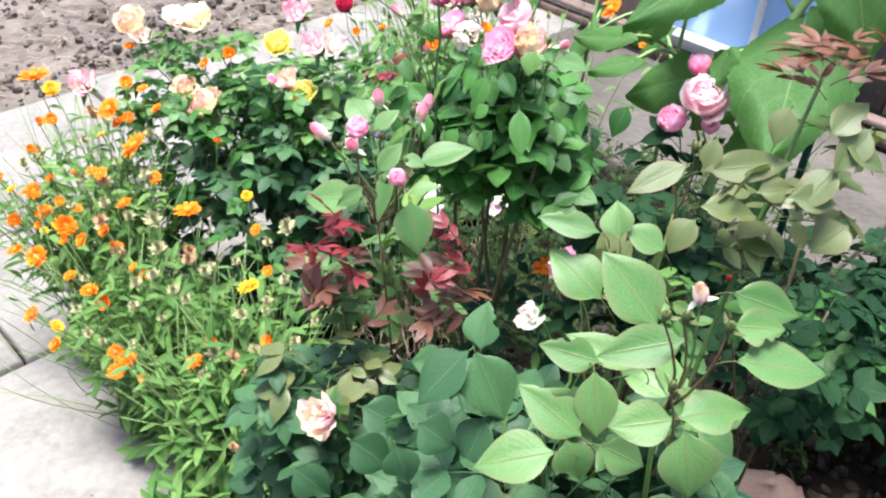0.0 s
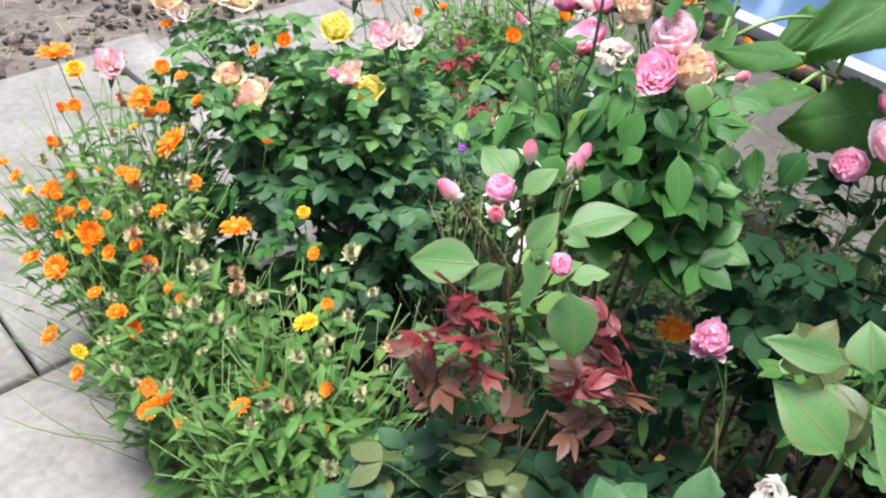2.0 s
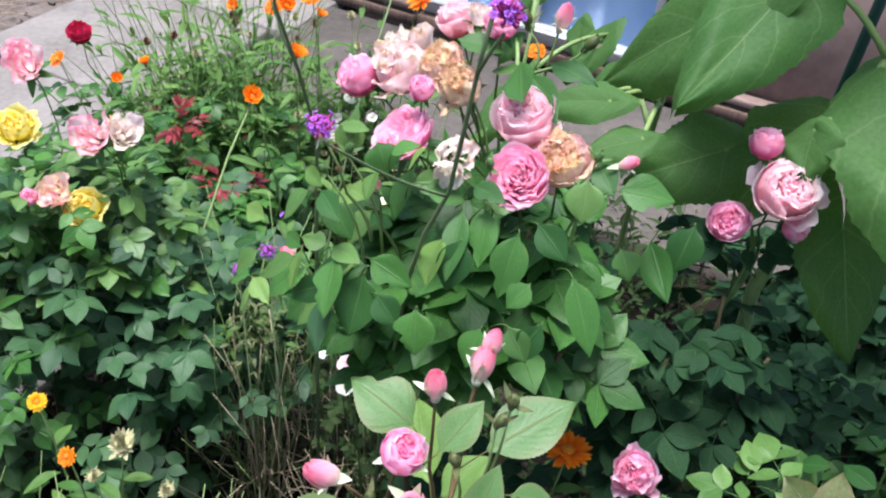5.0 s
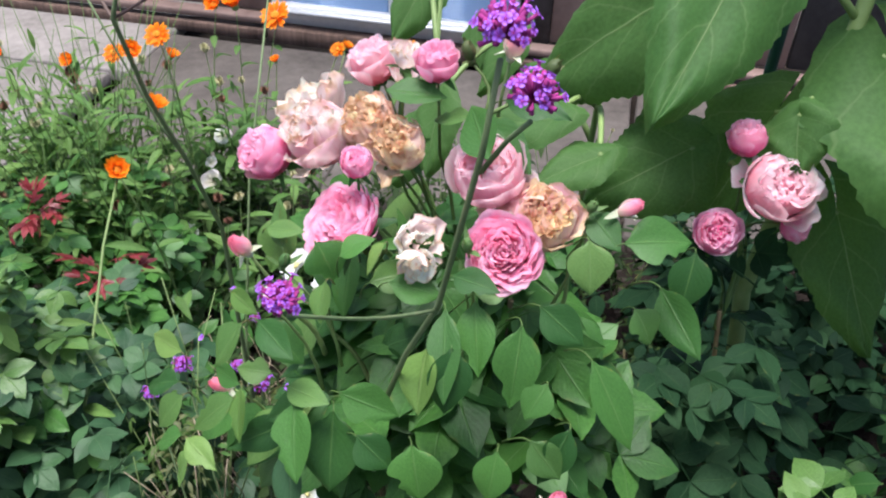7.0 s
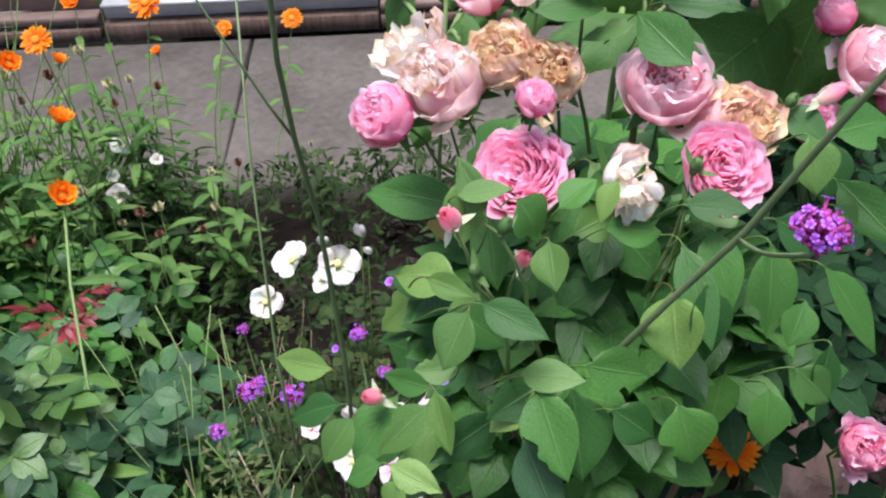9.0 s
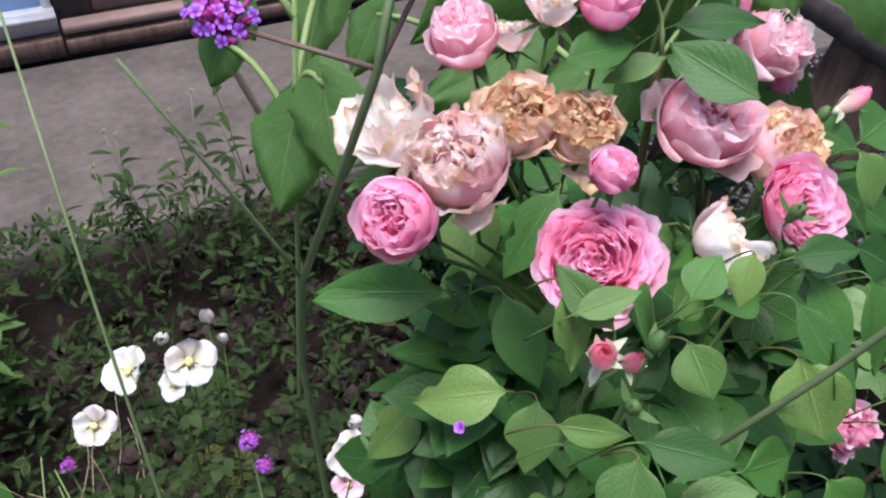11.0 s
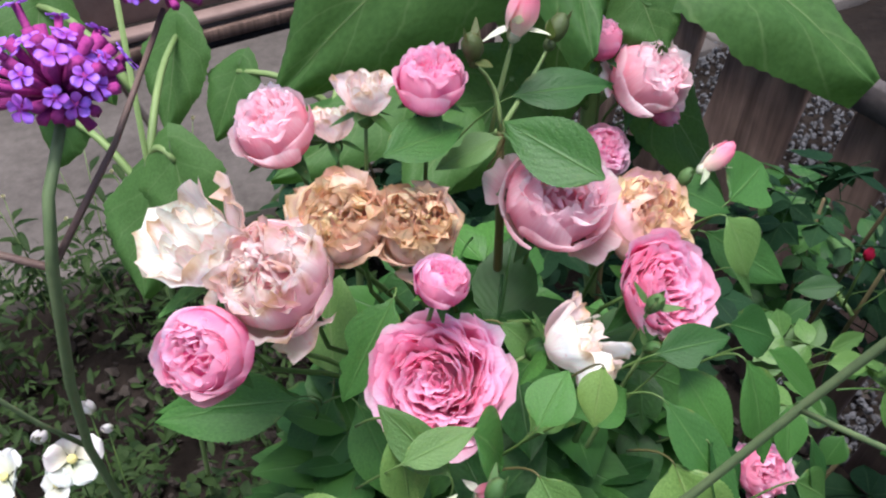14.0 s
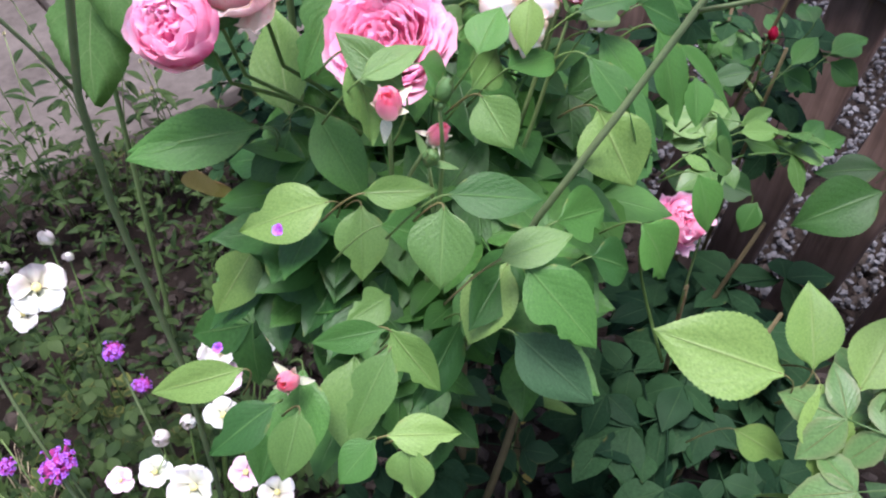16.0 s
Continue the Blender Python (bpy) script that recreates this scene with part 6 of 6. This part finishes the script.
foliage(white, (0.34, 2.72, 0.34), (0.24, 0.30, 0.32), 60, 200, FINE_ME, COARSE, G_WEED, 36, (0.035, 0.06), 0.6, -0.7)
weeds = new("weeds", bpy.data.meshes.new("weeds"))


def weed_mass():
    rng = np.random.RandomState(4)
    out = []
    for i in range(12000):
        x, y = rng.uniform(-0.2, 1.3), rng.uniform(1.9, 4.1)
        if noise.noise(Vector((x * 5.5, y * 5.5, 3))) + 0.35 * noise.noise(Vector((x * 16, y * 16, 7))) < (-0.14 if y < 3.0 else -0.34):
            continue
        p = Vector((x, y, rng.uniform(-0.04, 1.0) * (0.16 + 0.22 * noise.noise(Vector((x * 4, y * 4, 0)))) + 0.02))
        if p.dot(E1) > 3.66 or p.x - 0.2 * p.y > 0.75 or (p.x > 0.05 and p.y < 2.42):
            continue
        d = Vector((rng.uniform(-1, 1), rng.uniform(-1, 1), rng.uniform(0.1, 1.3))).normalized()
        out.append(moved(THIN[i % 4], lay(p, p + d * rng.uniform(0.016, 0.042), UP + Vector((rng.uniform(-1, 1), rng.uniform(-1, 1), 0)))))
    return join(out)


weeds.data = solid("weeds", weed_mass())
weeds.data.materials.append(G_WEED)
tagged(weeds, "fine low weeds and grass blades on the soil", "weeds", "", "stuff")

# ---- verbena ----
verbena = thing("verbena", (0.24, 2.2, 0), "tall thin verbena with violet flower heads on bare wiry stems", "verbena")
HEADS = [(0.28, 2.004, 1.495, 0.037), (0.276, 1.961, 1.484, 0.032), (0.157, 1.968, 1.393, 0.026), (0.089, 2.473, 0.867, 0.032), (0.292, 2.601, 0.718, 0.03), (0.19, 2.63, 0.633, 0.045), (0.164, 2.686, 0.625, 0.028), (0.219, 2.886, 0.535, 0.026), (0.36, 2.659, 0.535, 0.03), (0.044, 2.469, 0.836, 0.026), (0.132, 2.293, 1.448, 0.036), (0.187, 2.30, 1.455, 0.030), (0.094, 2.349, 1.408, 0.026)]
for k, (x, y, z, d) in enumerate(HEADS):
    m = aim((x, y, z), (0.1 * math.sin(k), -0.1, 1), k, d * (0.95 if k < 10 else 1.2))
    ob = part("flower_head", VERB[k % 2][0], P_PURPLE, verbena, m)
    part("calyx", VERB[k % 2][1], CALYX, ob, m)


def wire(points, r0=0.0022, r1=0.0016, material=STEM_V):
    part("stem", solid("stem", tube(points, r0, r1, 5)), material, verbena)


wire([(0.270, 2.0, 1.42), (0.274, 1.98, 1.45), (0.276, 1.962, 1.47)], 0.0016, 0.0013)
wire(arc((0.272, 2.064, 1.266), (0.160, 1.970, 1.380), (0.0, 0.0, -0.005), 8), 0.0015, 0.0011)
wire([(0.25, 2.28, 0.1), (0.25, 2.22, 0.8), (0.255, 2.132, 1.109), (0.260, 2.094, 1.198), (0.273, 2.062, 1.272), (0.273, 2.03, 1.36), (0.272, 2.003, 1.43), (0.279, 2.004, 1.48)], 0.0030, 0.0017)
wire([(0.17, 2.42, 0.10), (0.16, 2.375, 0.963), (0.160, 2.387, 1.128), (0.138, 2.36, 1.233), (0.116, 2.318, 1.325), (0.105, 2.286, 1.404), (0.112, 2.286, 1.425), (0.130, 2.292, 1.44)], 0.0028, 0.0016)
wire([(0.138, 2.36, 1.233), (0.122, 2.362, 1.27), (0.100, 2.385, 1.335), (0.085, 2.402, 1.38)], 0.0013, 0.0009)
wire([(0.105, 2.286, 1.404), (0.145, 2.293, 1.42), (0.185, 2.30, 1.445)], 0.0013, 0.001, STEM_P)
wire([(0.105, 2.286, 1.404), (0.094, 2.349, 1.408)], 0.0013, 0.001, STEM_P)
wire([(0.305, 2.838, 1.189), (0.229, 2.715, 0.971), (0.178, 2.627, 0.722), (0.15, 2.55, 0.2)], 0.0015, 0.0026)
for x, y, z, d in HEADS[3:10]:
    wire([(x, y, z), (x + 0.01, y, z * 0.5), (x + 0.02, y + 0.02, 0.0)], 0.0013, 0.002)

# ---- sunflower ----
sunflower = thing("sunflower", (0.93, 2.36, 0), "tall sunflower plant with very large heart-shaped leaves", "sunflower")
STALKS = [[(0.79, 2.22, 0), (0.775, 2.23, 0.5), (0.765, 2.24, 0.78), (0.772, 2.285, 0.953), (0.826, 2.310, 1.165), (0.818, 2.295, 1.239), (0.847, 2.318, 1.311), (0.97, 2.42, 1.5), (1.0, 2.45, 1.95)],
          [(0.70, 2.56, 0), (0.69, 2.55, 0.5), (0.67, 2.53, 1.0), (0.68, 2.52, 1.42)],
          [(0.50, 2.72, 0), (0.49, 2.70, 0.5), (0.48, 2.66, 0.9), (0.49, 2.64, 1.25)]]
for line, r in zip(STALKS, (0.012, 0.006, 0.004)):
    part("stalk", solid("stalk", tube(line, r, r * 0.65, 10)), STEM_L, sunflower)


def sun_leaves(rows, face, first):
    for k, (x0, y0, z0, x1, y1, z1, w) in enumerate(rows):
        part("leaf", HEART_ME[(k + first) % 4], G_SUN, sunflower, lay((x0, y0, z0), (x1, y1, z1), Vector(face), w))
        a = Vector((x0, y0, z0))
        foot = min((Vector(p).lerp(Vector(q), f / 8) for line in STALKS for p, q in zip(line, line[1:]) for f in range(9)), key=lambda q: (q - a + Vector((0, 0, 0.05))).length)
        if (foot - a).length < 0.2:
            part("leaf_stalk", solid("leaf_stalk", tube(arc(foot, a + (Vector((x1, y1, z1)) - a) * 0.03, (0, 0, 0.02), 8), 0.0046, 0.0032, 8)), STEM_L, sunflower)


sun_leaves(SUN, (-0.3, -0.55, 0.75), 0)
sun_leaves(SUN_WEST, (-0.7, -0.15, 0.7), 1)
# unseen crown of the plant, higher than a person, added to shade bushes below
for k in range(10):
    a = 0.2 + 2.399 * k
    p = Vector((0.985, 2.44, 1.56 + 0.035 * k))
    q = p + Vector((math.cos(a), math.sin(a), 0.25)) * 0.10
    part("leaf_stalk", solid("leaf_stalk", tube(arc(p, q, (0, 0, 0.02), 5), 0.005, 0.0035, 6)), STEM_L, sunflower)
    part("leaf", HEART_ME[k % 4], G_SUN, sunflower, lay(q, q + Vector((math.cos(a), math.sin(a), -0.22)) * (0.28 - 0.008 * k), UP, 0.25 - 0.008 * k))
stake = new("plant_stake", solid("plant_stake", tube([(1.0, 2.58, -0.1), (0.99, 2.575, 1.9)], 0.009, 0.009, 10)))
stake.data.materials.append(GREENM)
tagged(stake, "dark green coated plant stake beside the sunflower", "stake")

# ---- the rose shoot by the fence, and small things ----
shoot = thing("rose_bush", (0.95, 1.96, 0), "slender young rose shoot with a red bud before the fence", "rose bush")
canes(shoot, (0.95, 1.97, 0), [(0.80, 1.955, 0.95), (0.88, 1.95, 1.06), (0.98, 2.02, 0.9)], 0.005, CANE)
bloom(shoot, "bud", (0.80, 1.975, 0.965), 0.016, (-0.2, 0, 1), P_RED, (0.82, 1.96, 0.86), 0, STEM)
foliage(shoot, (0.95, 2.01, 0.80), (0.16, 0.13, 0.18), 42, 0, FINE_ME, COARSE, G_SHADED, 61, (0.08, 0.12), 0.5, -0.9)
foliage(shoot, (0.70, 1.98, 0.90), (0.08, 0.07, 0.06), 5, 0, FINE_ME, COARSE, G_MID, 62, (0.08, 0.11), 0.5, -0.9)
foliage(shoot, (1.02, 2.06, 0.78), (0.16, 0.10, 0.14), 26, 0, FINE_ME, COARSE, G_ROSE, 64, (0.07, 0.11), 0.5, -0.9)
key_leaves(shoot, SHOOT_LIGHT, G_MID, (-0.65, -0.1, 0.75))
key_leaves(shoot, SHOOT_DARK_A + SHOOT_DARK_B, G_ROSE, (-0.65, -0.1, 0.75))
shade_rose = thing("rose_bush", (1.0, 2.55, 0), "rose bush by the sunflower, its shade put into the leaf colour", "rose bush")
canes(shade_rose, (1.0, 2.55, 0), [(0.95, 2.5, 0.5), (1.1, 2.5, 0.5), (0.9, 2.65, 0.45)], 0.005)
foliage(shade_rose, (1.0, 2.5, 0.36), (0.30, 0.26, 0.26), 16, 30, FINE_ME, COARSE, G_SHADED, 63, (0.08, 0.12), 0.6, -0.7)
far_shrub = thing("shrub", (1.5, 2.8, 0), "dense shrub with shade-darkened leaves between the fence and the far path", "shrub")
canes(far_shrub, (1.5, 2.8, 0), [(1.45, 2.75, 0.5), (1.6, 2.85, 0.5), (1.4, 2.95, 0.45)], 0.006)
foliage(far_shrub, (1.52, 2.80, 0.26), (0.40, 0.42, 0.32), 70, 330, FINE_ME, COARSE, G_SHADED, 66, (0.09, 0.14), 0.6, -0.6)
pot = new("plant_pot", solid("plant_pot", moved(join([tube([(0, 0, 0), (0, 0, 0.06), (0, 0, 0.13)], 0.055, 0.075, 20), tube([(0, 0, 0.115), (0, 0, 0.135)], 0.08, 0.082, 20)]), Matrix.Translation((1.12, 2.78, 0.03)) @ Euler((1.2, 0.3, 0.7)).to_matrix().to_4x4())))
pot.data.materials.append(BLACKP)
tagged(pot, "small black plastic plant pot tipped over on the soil", "plant pot")
STONEB = plain("brown_stone", (0.16, 0.085, 0.065), (0.36, 0.27, 0.22), 0.9, 14.0, 1.0, 0.02, 8.0)
stone = new("stone", solid("stone", moved(ball(0.5, 30, 20, 0.6, 0.20, 4), Matrix.Translation((1.09, 2.27, 0.05)) @ Matrix.Rotation(0.3, 4, "Z") @ Matrix.Diagonal((0.27, 0.2, 0.36, 1)))))
stone.data.materials.append(STONEB)
tagged(stone, "rough reddish-brown stone lying on the soil", "stone")
fallen = new("fallen_leaf", solid("fallen_leaf", moved(blade(1, 0.5, 9, 5, 0.5, -0.2, 0, 0.8, wave=0.1, ovate=True), Matrix.Translation((-0.655, 2.215, 0.008)) @ Matrix.Rotation(-1.0, 4, "Z") @ Matrix.Scale(0.05, 4))))
fallen.data.materials.append(YELLOWED)
tagged(fallen, "single yellowed leaf fallen on the concrete slab", "leaf")
fall_rng = np.random.RandomState(31)
for k in range(22):
    x, y = fall_rng.uniform(0.42, 1.0), fall_rng.uniform(1.85, 2.75)
    shed = new("fallen_leaf", LEAFLET_ME[k % 5])
    shed.matrix_world = Matrix.Translation((x, y, 0.015)) @ Euler((fall_rng.uniform(-0.4, 0.4), fall_rng.uniform(-0.4, 0.4), fall_rng.rand() * 6)).to_matrix().to_4x4() @ Matrix.Diagonal((0.022, 0.034, 0.03, 1))
    shed.material_slots[0].link = "OBJECT"
    shed.material_slots[0].material = (YELLOWED, DRY, P_LILAC)[k % 3]
    tagged(shed, ("yellowed rose leaf fallen on the dark soil", "dry brown rose leaf fallen on the dark soil", "pale pink rose petal fallen on the dark soil")[k % 3], ("leaf", "leaf", "petal")[k % 3], "fallen leaves under the roses")
for k, (x, y, z, s) in enumerate([(0.331, 2.456, 0.979, 0.045), (0.345, 2.45, 0.96, 0.035)]):
    part("dry_leaf", LEAFLET_ME[k], DRY, pink, lay((x, y, z + s / 2), (x + 0.01, y, z - s / 2), (-0.7, -0.1, 0.4 + k), s * 0.8))
for k, (x, y, z) in enumerate([(0.154, 2.264, 1.147), (0.187, 2.243, 1.029), (0.118, 2.30, 1.065)]):
    petal = new("fallen_petal", solid("fallen_petal", moved(five_petals(k), aim((x, y, z + 0.003), (-0.6, -0.1, 0.8), k, 0.008))))
    petal.data.materials.append(P_PURPLE)
    tagged(petal, "tiny violet verbena floret fallen on a rose leaf", "petal")


# ---- leafy weeds at the bed's edge by the far path ----
def edge_weed(x, y, h, seed):
    w = thing("weed", (x, y, 0), "thin leafy weed with pale seed tops beside the far path", "weed", "weeds at the bed edge")
    rng = np.random.RandomState(seed)
    for s in range(3):
        a = Vector((x + rng.uniform(-0.03, 0.03), y + rng.uniform(-0.03, 0.03), 0))
        b = a + Vector((rng.uniform(-0.10, 0.10), rng.uniform(-0.10, 0.10), h * rng.uniform(0.75, 1.0)))
        line = arc(a, b, (rng.uniform(-0.03, 0.03), rng.uniform(-0.03, 0.03), 0), 8)
        part("stem", solid("stem", tube(line, 0.0022, 0.001, 5)), STEM_L, w)
        for k in range(9):
            p = a.lerp(b, 0.3 + 0.07 * k)
            d = Vector((math.cos(2.4 * k + s), math.sin(2.4 * k + s), 0.5))
            part("leaf", STRAP_ME[k % 4], G_WEED, w, lay(p, p + d * rng.uniform(0.03, 0.055), UP, 0.07))
        part("seed_top", SEED_ME, SEED, w, aim(b, (0, 0, 1), k, 0.012))


for k, (x, y, h) in enumerate([(1.10, 3.34, 0.62), (1.02, 3.42, 0.5), (1.2, 3.25, 0.48), (0.9, 3.5, 0.45), (1.28, 3.2, 0.4), (0.75, 3.55, 0.42)]):
    edge_weed(x, y, h, 80 + k)


# ---- tall spent calendula stalks in front of the far slabs ----
def spent_stalk(x, y, h, seed):
    w = thing("calendula", (x, y, 0), "thin spent calendula stalk with dry brown heads", "calendula", "spent calendulas by the far path")
    rng = np.random.RandomState(seed)
    for s in range(4):
        a = Vector((x + rng.uniform(-0.05, 0.05), y + rng.uniform(-0.05, 0.05), 0))
        b = a + Vector((rng.uniform(-0.10, 0.10), rng.uniform(-0.10, 0.10), h * rng.uniform(0.7, 1.05)))
        line = arc(a, b, (rng.uniform(-0.04, 0.04), rng.uniform(-0.04, 0.04), 0), 8)
        part("stem", solid("stem", tube(line, 0.0026, 0.0012, 5)), STEM_L, w)
        for k in range(10):
            p = line[1].lerp(line[6], k / 9)
            d = Vector((math.cos(2.4 * k + s), math.sin(2.4 * k + s), 0.7))
            part("leaf", STRAP_ME[k % 4], G_CAL, w, lay(p, p + d * rng.uniform(0.035, 0.075), UP + d, 0.09))
        part("dry_head", SEED_ME, (DRYHEAD, SEED, DRYHEAD, SEED)[s], w, aim(b, (0.3 * math.sin(seed + s), -0.3, 1), s, rng.uniform(0.022, 0.034)))


DRYHEAD = plain("dry_flower_head", (0.10, 0.045, 0.03), (0.24, 0.12, 0.07), 0.9, 300.0, 0.6, 0.003)
for k, (x, y, h) in enumerate([(-0.10, 3.75, 0.78), (0.05, 3.72, 0.72), (0.2, 3.78, 0.7), (0.32, 3.66, 0.62), (0.09, 3.45, 0.60), (-0.03, 3.5, 0.68), (-0.25, 3.85, 0.75), (0.28, 3.42, 0.5), (-0.2, 3.55, 0.7), (0.42, 3.5, 0.48)]):
    spent_stalk(x, y, h, 120 + k)

# ---- dry twigs and weeds between the bushes ----
def twig_mass():
    rng = np.random.RandomState(9)
    out = []
    for i in range(260):
        a = Vector((rng.uniform(-0.05, 0.32), rng.uniform(2.35, 3.1), rng.uniform(0.0, 0.25)))
        b = a + Vector((rng.uniform(-0.12, 0.12), rng.uniform(-0.12, 0.12), rng.uniform(0.03, 0.22)))
        out.append(tube(arc(a, b, tuple(rng.uniform(-0.03, 0.03, 3)), 5), 0.0013, 0.0006, 4))
    return join(out)


twigs = new("dry_twigs", solid("dry_twigs", twig_mass()))
twigs.data.materials.append(STRAW)
tagged(twigs, "tangle of thin dry straw-coloured twigs on the soil", "twigs", "", "stuff")
